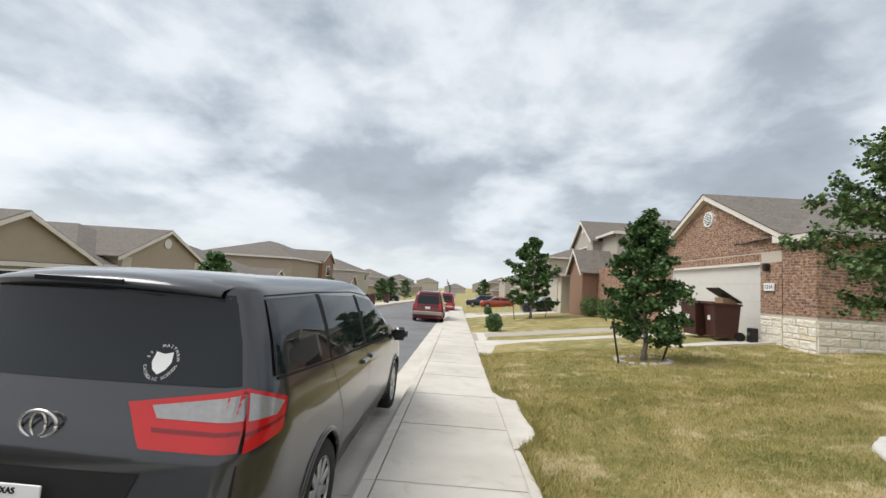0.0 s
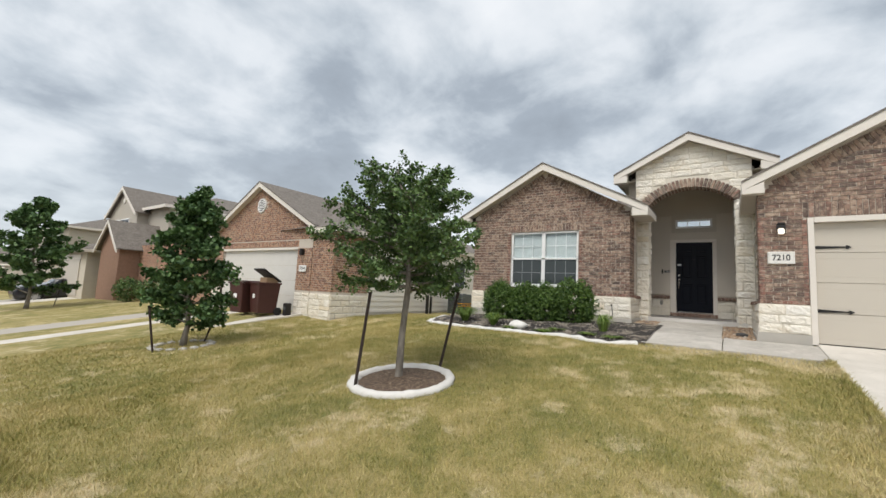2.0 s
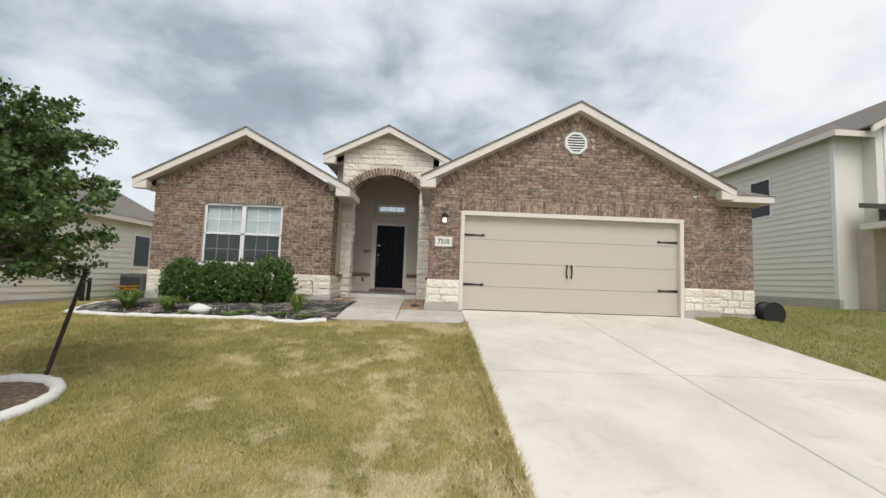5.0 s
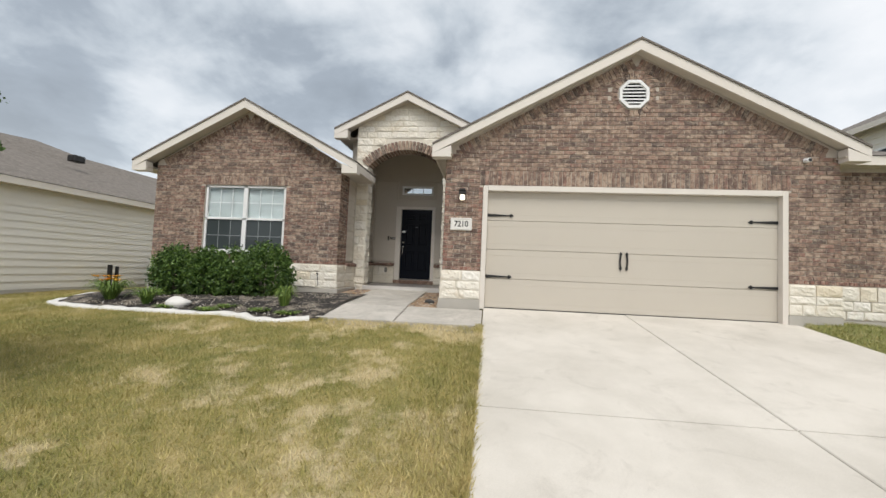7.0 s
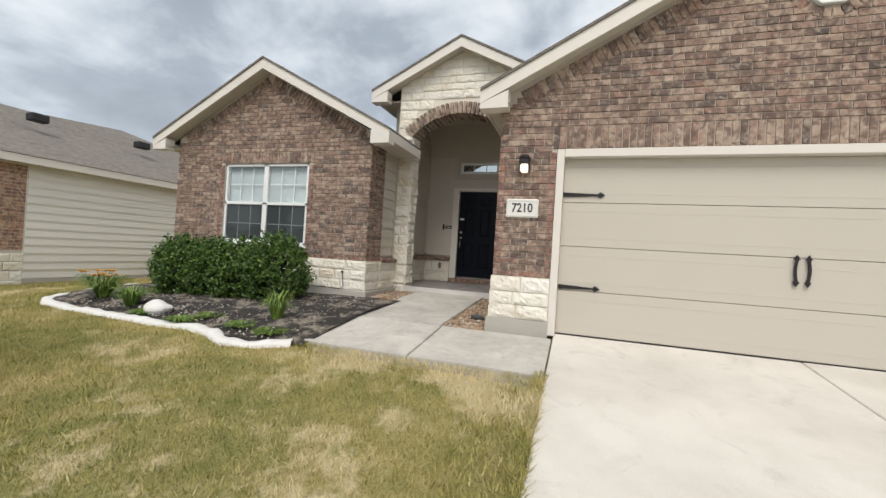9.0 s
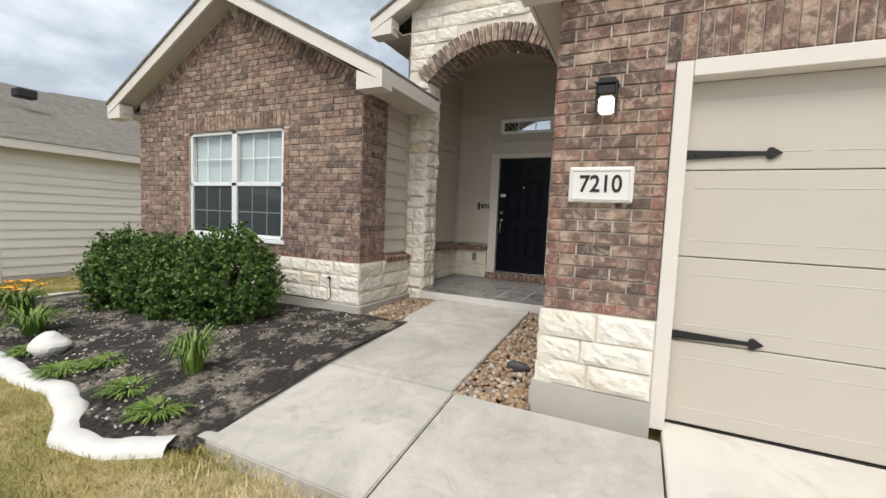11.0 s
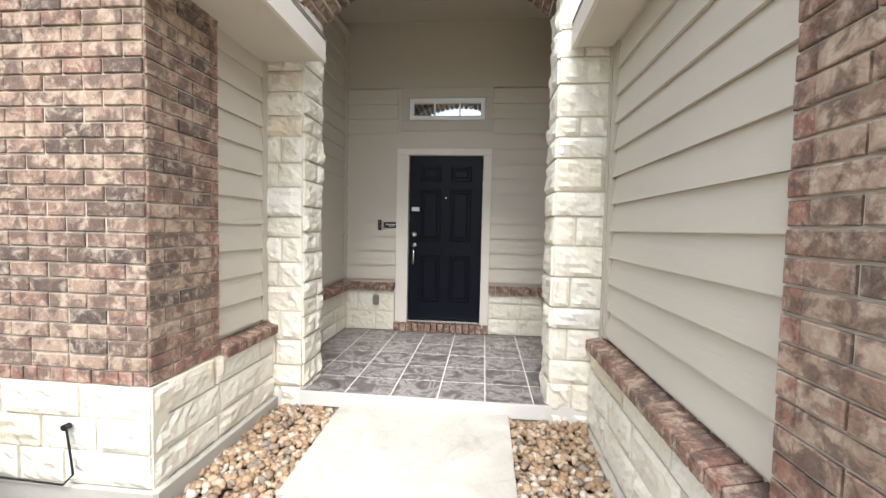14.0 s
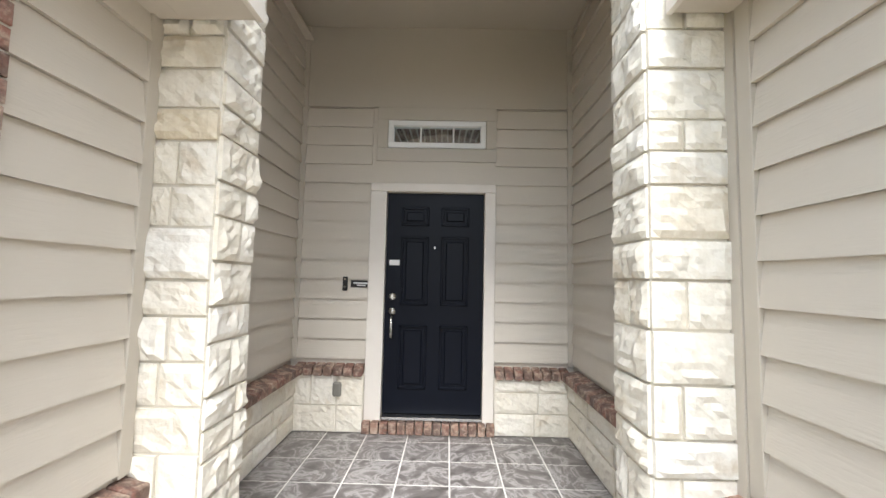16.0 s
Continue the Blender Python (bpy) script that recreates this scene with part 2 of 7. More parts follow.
GLASS = glass_material("window_glass", (0.85, 0.9, 0.9), 1.0)
DARK_GLASS = glass_material("tinted_glass", (0.012, 0.016, 0.02), 0.0)
BLIND = plain("window_blind", (0.46, 0.50, 0.51), 0.7, vary=0.06)

# ---- helpers for things ----
def finish(name, bm, material, smooth=False):
    me = bpy.data.meshes.new(name)
    bmesh.ops.recalc_face_normals(bm, faces=bm.faces)
    bm.to_mesh(me)
    bm.free()
    me.materials.append(material)
    if smooth:
        me.polygons.foreach_set("use_smooth", [True] * len(me.polygons))
    return me


def part(name, bm, material, parent=None, label="", smooth=False):
    ob = new(name, finish(name, bm, material, smooth))
    if parent is not None:
        ob.parent = parent
    if label:
        ob["label"] = label
    return ob


def thing(name, label, category, at=(0, 0, 0), turn=0.0, group="", kind=""):
    ob = new(name)
    ob.matrix_world = pose(*at, 0, 0, turn)
    return tagged(ob, label, category, group, kind)


def add_box(bm, x0, x1, y0, y1, z0, z1, bevel=0.0, m=None):
    r = bmesh.ops.create_cube(bm, size=1.0)
    vs = r["verts"]
    for v in vs:
        v.co = Vector(((x0 + x1) / 2 + v.co.x * (x1 - x0), (y0 + y1) / 2 + v.co.y * (y1 - y0), (z0 + z1) / 2 + v.co.z * (z1 - z0)))
    if bevel:
        es = list({e for v in vs for e in v.link_edges})
        vs = bmesh.ops.bevel(bm, geom=es, offset=bevel, segments=1, affect="EDGES")["verts"]
    if m is not None:
        bmesh.ops.transform(bm, matrix=m, verts=[v for v in vs if v.is_valid])
    return vs


def box(x0, x1, y0, y1, z0, z1, bevel=0.0):
    bm = bmesh.new()
    add_box(bm, min(x0, x1), max(x0, x1), min(y0, y1), max(y0, y1), min(z0, z1), max(z0, z1), bevel)
    return bm


def prism(points, axis, a, b):
    """A flat outline swept along one axis from a to b. points: pairs of the two other coordinates in order."""
    bm = bmesh.new()

    def at(p, s):
        return {"x": (s, p[0], p[1]), "y": (p[0], s, p[1]), "z": (p[0], p[1], s)}[axis]
    lo = [bm.verts.new(at(p, a)) for p in points]
    hi = [bm.verts.new(at(p, b)) for p in points]
    bm.faces.new(lo)
    bm.faces.new(hi[::-1])
    k = len(points)
    for i in range(k):
        bm.faces.new((lo[i], hi[i], hi[(i + 1) % k], lo[(i + 1) % k]))
    return bm


def tube(bm, pts, radii, sides=8):
    """A tapered tube along points."""
    rings = []
    for i, p in enumerate(pts):
        p = Vector(p)
        d = (Vector(pts[min(i + 1, len(pts) - 1)]) - Vector(pts[max(i - 1, 0)])).normalized()
        u = d.orthogonal().normalized() if i == 0 else (u - d * u.dot(d)).normalized()
        w = d.cross(u)
        rings.append([bm.verts.new(p + radii[i] * (math.cos(a) * u + math.sin(a) * w)) for a in (2 * math.pi * k / sides for k in range(sides))])
    for a, b in zip(rings, rings[1:]):
        for k in range(sides):
            bm.faces.new((a[k], a[(k + 1) % sides], b[(k + 1) % sides], b[k]))
    bm.faces.new(rings[0][::-1])
    bm.faces.new(rings[-1])


def disc(at, r, depth, axis="x", seg=16):
    bm = bmesh.new()
    turn = {"x": pose(0, 0, 0, 0, 90, 0), "y": pose(0, 0, 0, 90, 0, 0), "z": Matrix()}[axis]
    bmesh.ops.create_cone(bm, cap_ends=True, segments=seg, radius1=r, radius2=r, depth=depth, matrix=Matrix.Translation(at) @ turn)
    return bm


def mesh_of(name, verts, faces, material):
    me = bpy.data.meshes.new(name)
    me.from_pydata(verts, [], faces)
    me.update()
    me.materials.append(material)
    return me


# ---- ground ----
def base_height(x):
    return float(np.interp(x, [-400, -40, -14, -8.35, -8.3, -1.12, -1.05, 0.6, 2.2, 4.3, 6, 8, 9.4, 12, 60], [-1.3, -1.3, -0.6, -0.22, -0.37, -0.37, -0.22, -0.22, -0.05, 0.20, 0.40, 0.62, 0.79, 0.84, 1.0]))


def slope(y):
    return float(np.interp(y, [-120, -4, 3, 110, 400], [2.2, 0.0, 0.0, -2.5, -2.5]))


def swale(x, y):
    """The dip of the lawns between the houses."""
    k = min(max((x - 3.0) / 5.0, 0.0), 1.0)
    return k * float(np.interp(y, [-11.5, -8.2, -6.4, 7.2, 10.0, 11.8, 13.5], [0.0, -0.16, 0.0, 0.0, -0.26, -0.2, 0.0]))


def ground(x, y):
    return base_height(x) + slope(y) + swale(x, y)


def terrain():
    """One sheet for lawns and distance, finer near the walk."""
    xs = sorted(set([-400, -200, -100, -60, -40, -25, -18, -14, -11, -8.9] + [-1.2, -0.3] + [round(0.2 + 0.4 * i, 2) for i in range(34)] + [15, 18, 25, 40, 80, 150, 300, 500]))
    ys = sorted(set([-400, -150, -80, -50, -30, -22, -16] + [round(-13 + 0.6 * i, 2) for i in range(56)] + [24, 28, 34, 42, 55, 75, 110, 160, 300, 600]))
    verts, faces = [], []
    for y in ys:
        for x in xs:
            low = 0.1 if x < 0.5 else (0.05 if x < 1.0 else 0.0)
            paved = x > 0.9 and -5.7 < y < -0.25 and x < 10.2
            if paved or (8.0 < x < 12 and -0.3 < y < 2.3):
                low = 0.10
            if x > 10.6 and -7 < y < 7.2:
                low = 0.3
            verts.append((x, y, ground(x, y) - low - (0.0 if abs(x) < 60 else 1.0)))
    w = len(xs)
    for j in range(len(ys) - 1):
        for i in range(w - 1):
            faces.append((j * w + i, j * w + i + 1, (j + 1) * w + i + 1, (j + 1) * w + i))
    me = mesh_of("ground", verts, faces, LAWN)
    me.polygons.foreach_set("use_smooth", [True] * len(me.polygons))
    return tagged(new("ground", me), "mown lawn ground, patchy green and straw", "ground", kind="structure")


terrain()


def slab(name, outline, material, thick=0.1, lift=0.0, parent=None):
    """A paving slab on the slope: outline in plan, tops follow the ground."""
    bm = bmesh.new()
    tops = [bm.verts.new((x, y, ground(x, y) + lift)) for x, y in outline]
    lows = [bm.verts.new((x, y, ground(x, y) + lift - thick)) for x, y in outline]
    bm.faces.new(tops)
    bm.faces.new(lows[::-1])
    k = len(outline)
    for i in range(k):
        bm.faces.new((tops[i], lows[i], lows[(i + 1) % k], tops[(i + 1) % k]))
    bmesh.ops.recalc_face_normals(bm, faces=bm.faces)
    bmesh.ops.bevel(bm, geom=[e for e in bm.edges if e.verts[0] in tops and e.verts[1] in tops], offset=0.008, segments=2, affect="EDGES")
    return part(name, bm, material, parent)


# road
verts, faces = [], []
road_y = [-300, -120, -60, -30, -15, -8, -4, 0, 3, 8, 16, 30, 50, 80, 110, 160, 300]
for y in road_y:
    for x in (-8.32, -6, -3.5, -1.1):
        verts.append((x, y, -0.37 + slope(y) + 0.02 * (1 - abs(x + 4.6) / 3.7)))
for j in range(len(road_y) - 1):
    for i in range(3):
        faces.append((4 * j + i, 4 * j + i + 1, 4 * j + i + 5, 4 * j + i + 4))
tagged(new("road", mesh_of("road", verts, faces, ASPHALT)), "grey cracked asphalt street between the kerbs", "road", kind="structure")

# kerb and pavement of concrete slabs along the street
SW_L, SW_R = -0.89, 0.36
kerb = thing("kerb", "pale concrete kerb along the street edge", "kerb", kind="structure")
pavement = thing("pavement", "pale concrete pavement in jointed slabs", "pavement", kind="structure")
y = -12.4
while y < 60:
    y2 = y + 1.52
    slab("paving_slab", [(SW_L + 0.004, y + 0.006), (SW_R, y + 0.006), (SW_R, y2 - 0.006), (SW_L + 0.004, y2 - 0.006)], CONCRETE, 0.12, 0.012, pavement)
    bm = bmesh.new()
    for a, b in ((y, y2),):
        vs = []
        for yy in (a + 0.004, b - 0.004):
            g = slope(yy)
            vs.append([bm.verts.new((xx, yy, zz + g)) for xx, zz in ((-1.45, -0.362), (-1.07, -0.350), (-1.04, -0.24), (-1.0, -0.212), (-0.896, -0.208), (-0.896, -0.47), (-1.45, -0.47))])
        for i in range(7):
            bm.faces.new((vs[0][i], vs[0][(i + 1) % 7], vs[1][(i + 1) % 7], vs[1][i]))
        bm.faces.new(vs[0])
        bm.faces.new(vs[1][::-1])
    part("kerbstone", bm, CONCRETE, kerb)
    y = y2
for x0, x1, name in ((-8.75, -8.3, "kerb"), (-10.3, -8.76, "pavement")):
    vs = []
    for yy in road_y:
        vs.append((x0, yy, slope(yy) - 0.19))
        vs.append((x1, yy, slope(yy) - 0.19))
        vs.append((x1, yy, slope(yy) - 0.5))
    fs = []
    for j in range(len(road_y) - 1):
        fs += [(3 * j, 3 * j + 1, 3 * j + 4, 3 * j + 3), (3 * j + 1, 3 * j + 2, 3 * j + 5, 3 * j + 4)]
    tagged(new(name, mesh_of(name, vs, fs, CONCRETE)), "pale concrete %s across the street" % name, name, kind="structure")
# a wider concrete pad with a ragged lawn edge
slab("paving_slab", [(SW_R + 0.003, 5.25), (0.43, 5.3), (0.62, 5.6), (0.70, 5.85), (0.66, 6.6), (0.69, 7.3), (0.50, 7.4), (0.40, 7.68), (SW_R + 0.003, 7.85)], CONCRETE, 0.12, 0.010, pavement)
slab("paving_slab", [(SW_R + 0.003, 3.0), (0.45, 3.0), (0.47, 4.2), (0.43, 5.24), (SW_R + 0.003, 5.24)], CONCRETE, 0.12, 0.010, pavement)


def driveway(label, y_lo, y_hi, mid, x_end, joints):
    d = thing("driveway", label, "driveway", kind="structure")
    xs = [SW_R + 0.02] + joints + [x_end]
    for i, (a, b) in enumerate(zip(xs, xs[1:])):
        flare = 0.35 if i == 0 else 0.0
        # several pieces along the rise keep the slab on the slope
        steps = [q for q in (2.2, 4.3, 6, 8) if a + 0.3 < q < b - 0.3]
        for lo, hi in ((y_lo, mid - 0.004), (mid + 0.004, y_hi)):
            bm = bmesh.new()
            rows = []
            for x in [a + 0.007] + steps + [b - 0.007]:
                f = flare * max(0.0, 1 - (x - a) / 1.2)
                l2, h2 = (lo - f, hi) if lo == y_lo else (lo, hi + f)
                rows.append([bm.verts.new((x, yy, base_height(x) + slope((lo + hi) / 2) + zz)) for yy, zz in ((l2, -0.12), (l2, 0.004), (l2 + 0.01, 0.012), (h2 - 0.01, 0.012), (h2, 0.004), (h2, -0.12))])
            for r, s in zip(rows, rows[1:]):
                for k in range(6):
                    bm.faces.new((r[k], r[(k + 1) % 6], s[(k + 1) % 6], s[k]))
            bm.faces.new(rows[0])
            bm.faces.new(rows[-1][::-1])
            part("concrete_slab", bm, CONCRETE, d)
    js = [q for q in (SW_R, 0.6, 2.2, 4.3, 6, 8, x_end) if q <= x_end]
    g0 = slope((y_lo + y_hi) / 2) - 0.006
    part("joint", prism([(q, base_height(q) + g0) for q in js] + [(q, base_height(q) + g0 - 0.1) for q in js[::-1]], "y", y_lo + 0.1, y_hi - 0.1), JOINT, d)
    return d


driveway("wide pale concrete driveway up to the garage", -5.52, -0.36, -2.82, 9.5, [1.6, 5.5])
dn = driveway("pale concrete driveway of the neighbouring brick house", 12.55, 18.2, 15.4, 8.6, [1.9, 5.2])
dn.location.z = -0.03
driveway("pale concrete driveway across the next lawn", 31.0, 36.0, 33.5, 9.0, [4.0])

# entry path
path = thing("entry_path", "pale concrete entry path with joints to the porch", "path", kind="structure")


def path_slab(x0, x1, y0, y1, z0, z1, name="concrete_slab"):
    bm = box(x0 + 0.006, x1 - 0.006, y0 + 0.006, y1 - 0.006, -0.16, 0.0)
    for v in bm.verts:
        v.co.z += z0 + (z1 - z0) * (v.co.x - x0) / (x1 - x0)
    bmesh.ops.bevel(bm, geom=[e for e in bm.edges if all(q.co.z > z0 - 0.05 for q in e.verts)], offset=0.008, segments=2, affect="EDGES")
    part(name, bm, PATH_CONCRETE, path)


path_slab(8.12, 9.25, 0.98, 2.22, 0.655, 0.785)
path_slab(8.12, 9.25, -0.352, 0.98, 0.655, 0.785)
path_slab(9.25, 10.72, 1.0, 2.24, 0.785, 0.87)
path_slab(10.72, 11.72, 1.0, 2.28, 0.87, 0.925)
part("joint", box(8.2, 9.24, -0.25, 2.2, 0.5, 0.62), JOINT, path)


# ---- wall pieces ----
class Face:
    """A wall's plane: u runs along it, z up, d outward."""

    def __init__(self, kind, at):
        self.kind, self.at = kind, at

    def place(self, u, z, d=0.0):
        return {"front": (self.at - d, u, z), "left": (u, self.at + d, z), "right": (u, self.at - d, z)}[self.kind]

    def matrix(self, u, z, d=0.0):
        col = {"front": ((0, 1, 0), (-1, 0, 0)), "left": ((-1, 0, 0), (0, 1, 0)), "right": ((1, 0, 0), (0, -1, 0))}[self.kind]
        m = Matrix((col[0], col[1], (0, 0, 1))).transposed().to_4x4()
        return Matrix.Translation(self.place(u, z, d)) @ m


BRICK_CACHE = {}


def brick_verts(l, h, d=0.012):
    c = 0.004
    a, b = l / 2, h / 2
    return [(-a, -0.02, -b), (a, -0.02, -b), (a, -0.02, b), (-a, -0.02, b), (-a, d - c, -b), (a, d - c, -b), (a, d - c, b), (-a, d - c, b),
            (-a + c, d, -b + c), (a - c, d, -b + c), (a - c, d, b - c), (-a + c, d, b - c)]


BRICK_FACES = [(0, 1, 5, 4), (1, 2, 6, 5), (2, 3, 7, 6), (3, 0, 4, 7), (4, 5, 9, 8), (5, 6, 10, 9), (6, 7, 11, 10), (7, 4, 8, 11), (8, 9, 10, 11)]
LATE = []


def lay(face, pieces, material, parent, single):
    """Lay bricks (u, z, length, height) on a wall: single() picks those that are objects of their own, the rest are one mesh."""
    rng = random.Random(len(pieces) * 7 + int(face.at * 100))
    vs, fs = [], []
    for u, z, l, h in pieces:
        proud = rng.uniform(-0.003, 0.003)
        if single(u, z):
            key = (round(l, 2), round(h, 3), material.name)
            if key not in BRICK_CACHE:
                BRICK_CACHE[key] = mesh_of("brick", brick_verts(key[0] - 0.0, key[1]), BRICK_FACES, material)
            LATE.append((BRICK_CACHE[key], face.matrix(u, z, proud), parent))
        else:
            m, k = face.matrix(u, z, proud), len(vs)
            vs += [m @ Vector(p) for p in brick_verts(l, h)]
            fs += [tuple(i + k for i in f) for f in BRICK_FACES]
    if vs:
        ob = new("bricks", mesh_of("bricks", vs, fs, material))
        ob.parent = parent
        tagged(ob, kind="stuff")


def course(u0, u1, z0, z1, keep=lambda u, z: True, ends=0.0):
    """Running bond between u0 and u1. ends: width left free at both ends for the red corner bricks."""
    out, row, z = [], 0, z0
    u0, u1 = u0 + ends, u1 - ends
    while z + 0.0762 <= z1 + 0.001:
        u = u0 - (0.107 if row % 2 else 0.0)
        while u < u1 - 0.02:
            a, b = max(u, u0), min(u + 0.204, u1)
            if u1 - b < 0.06:
                b = u1
            if b - a > 0.03 and keep((a + b) / 2, z + 0.038):
                out.append(((a + b) / 2, z + 0.038, b - a, 0.0665))
            u = max(u + 0.2135, b + 0.0095)
        z += 0.0762
        row += 1
    return out


def soldiers(u0, u1, z0, z1, step=0.0762):
    k = max(1, round((u1 - u0) / step))
    s = (u1 - u0) / k
    return [(u0 + s * (i + 0.5), (z0 + z1) / 2, s - 0.01, z1 - z0 - 0.008) for i in range(k)]


def stone_mesh(l, h, seed, rough=1.0):
    """A split-faced limestone block, its face broken by noise."""
    nx, nz = max(5, min(12, int(l / 0.035))), max(5, min(8, int(h / 0.03)))
    vs, fs = [], []
    for j in range(nz + 1):
        for i in range(nx + 1):
            x, z = -l / 2 + l * i / nx, -h / 2 + h * j / nz
            rim = i in (0, nx) or j in (0, nz)
            q = Vector((x * 7 + seed * 3.7, z * 7, seed * 1.3))
            d = 0.013 if rim else 0.021 * (0.6 + 0.4 * rough) + rough * (0.014 * noise.noise(q) + 0.012 * noise.noise(q * 2.7) + 0.006 * noise.noise(q * 6.3))
            vs.append((x * (0.985 if rim else 1), d, z * (0.985 if rim else 1)))
    w = nx + 1
    for j in range(nz):
        for i in range(nx):
            fs.append((j * w + i, j * w + i + 1, (j + 1) * w + i + 1, (j + 1) * w + i))
    rim = [i for i in range(w)] + [j * w + nx for j in range(1, nz + 1)] + [nz * w + i for i in range(nx - 1, -1, -1)] + [j * w for j in range(nz - 1, 0, -1)]
    k = len(vs)
    vs += [(vs[i][0], -0.02, vs[i][2]) for i in rim]
    for a in range(len(rim)):
        b = (a + 1) % len(rim)
        fs.append((rim[b], rim[a], k + a, k + b))
    return vs, fs


def smooth_mesh(name, verts, faces, material):
    me = mesh_of(name, verts, faces, material)
    me.polygons.foreach_set("use_smooth", [True] * len(me.polygons))
    return me


def stones(face, u0, u1, z0, z1, parent, seed=1, low=0.10, high=0.24, wide=(0.22, 0.55), keep=lambda u, z: True, joined=False, rough=1.0):
    """Coursed random ashlar between the bounds."""
    rng = random.Random(seed)
    z = z0
    allv, allf = [], []
    while z < z1 - 0.03:
        h = rng.uniform(low, high)
        if z1 - (z + h) < low * 0.7:
            h = z1 - z
        u = u0
        while u < u1 - 0.01:
            l = rng.uniform(*wide)
            if u1 - (u + l) < wide[0] * 0.6:
                l = u1 - u
            if keep(u + l / 2, z + h / 2):
                v, f = stone_mesh(l - 0.012, h - 0.012, rng.random() * 50, rough)
                m = face.matrix(u + l / 2, z + h / 2, rough * rng.uniform(-0.004, 0.006))
                if joined:
                    k = len(allv)
                    allv += [m @ Vector(p) for p in v]
                    allf += [tuple(i + k for i in q) for q in f]
                else:
                    LATE.append((mesh_of("stone", v, f, STONE), m, parent, "stone"))
            u += l
        z += h
    if allv:
        ob = new("stones", mesh_of("stones", allv, allf, STONE))
        ob.parent = parent
        tagged(ob, kind="stuff")


def boards(face, u0, u1, z0, z1, parent, material, pitch=0.18, joined=False):
    """Lapped siding boards, each leaning out at its lower edge."""
    z, allv, allf = z0, [], []
    fs = [(0, 1, 5, 4), (1, 2, 6, 5), (2, 3, 7, 6), (3, 0, 4, 7), (0, 3, 2, 1), (4, 5, 6, 7)]
    l = u1 - u0
    shared = None
    while z < z1 - 0.01:
        h = min(pitch, z1 - z)
        a = l / 2
        v = [(-a, -0.01, 0.009), (-a, 0.030, 0.002), (-a, 0.006, h + 0.004), (-a, -0.01, h + 0.004), (a, -0.01, 0.009), (a, 0.030, 0.002), (a, 0.006, h + 0.004), (a, -0.01, h + 0.004)]
        m = face.matrix((u0 + u1) / 2, z, 0)
        if joined:
            k = len(allv)
            allv += [m @ Vector(p) for p in v]
            allf += [tuple(i + k for i in q) for q in fs]
        else:
            if h == pitch:
                shared = shared or mesh_of("siding_board", v, fs, material)
                me = shared
            else:
                me = mesh_of("siding_board", v, fs, material)
            LATE.append((me, m, parent, "siding_board"))
        z += pitch
    if allv:
        ob = new("siding_boards", mesh_of("siding_boards", allv, allf, material))
        ob.parent = parent
        tagged(ob, kind="stuff")


def gable_roof(parent, x0, x1, mid, half, apex, eave, thick=0.16, fascia=0.19, eave_end=None, low_side=0):
    """Two roof planes with ridge along x, with cream fascia boards on the front rakes and along the eaves."""
    xe = x1 if eave_end is None else eave_end
    for s in (-1, 1):
        pts = [(mid, apex), (mid + s * half, eave), (mid + s * half, eave - 0.035), (mid, apex - 0.035)]
        part("roof_plane", prism(pts, "x", x0 - 0.02, xe if s == low_side else x1), SHINGLE, parent)
        part("rake_board", prism([(mid, apex - 0.036), (mid + s * half, eave - 0.036), (mid + s * half, eave - fascia), (mid, apex - fascia - 0.03)], "x", x0, x0 + 0.03), TRIM, parent)
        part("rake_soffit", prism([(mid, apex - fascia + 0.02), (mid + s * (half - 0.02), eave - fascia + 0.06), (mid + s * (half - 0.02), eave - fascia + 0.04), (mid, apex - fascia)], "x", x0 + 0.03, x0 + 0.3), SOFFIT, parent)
        # boxed eave along the side
        part("eave_board", box(x0 + 0.032, xe, mid + s * half, mid + s * (half - 0.025), eave - 0.04, eave - fascia), TRIM, parent)
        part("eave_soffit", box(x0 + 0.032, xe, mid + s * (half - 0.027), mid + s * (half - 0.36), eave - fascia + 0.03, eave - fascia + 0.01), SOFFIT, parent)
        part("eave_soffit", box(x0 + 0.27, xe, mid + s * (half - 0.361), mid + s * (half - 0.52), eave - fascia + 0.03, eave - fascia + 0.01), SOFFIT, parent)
        # boxed return at the foot of the rake
        part("eave_return", prism([(mid + s * half, eave - fascia + 0.004), (mid + s * (half - 0.34), eave - fascia + 0.15), (mid + s * (half - 0.34), eave - fascia - 0.06), (mid + s * half, eave - fascia - 0.06)], "x", x0 + 0.004, x0 + 0.2), TRIM, parent)


def flat_wall(parent, face, polygons, material, thick=0.12, name="wall"):
    """Backing wall from outlines in (u, z)."""
    bm = bmesh.new()
    for pts in polygons:
        a = [bm.verts.new(face.place(u, z, 0)) for u, z in pts]
        b = [bm.verts.new(face.place(u, z, -thick)) for u, z in pts]
        bm.faces.new(a)
        bm.faces.new(b[::-1])
        k = len(pts)
        for i in range(k):
            bm.faces.new((a[i], b[i], b[(i + 1) % k], a[(i + 1) % k]))
    return part(name, bm, material, parent)


def rect(u0, u1, z0, z1):
    return [(u0, z0), (u1, z0), (u1, z1), (u0, z1)]

# ---- the house with the porch ----
house = thing("house", "single-storey brown brick and limestone house with arched porch", "house")
SILL = 1.462      # top of the limestone base
FOOT = 0.95       # top of the concrete foundation
GX, BX, EX, DX = 9.4, 10.567, 11.75, 13.77
GM, BM_, EM = -2.9, 5.03, 1.66

# garage gable
fg = Face("front", GX)


def under(mid, apex, slope_, drop):
    return lambda u, z: z < apex - abs(u - mid) * slope_ - drop


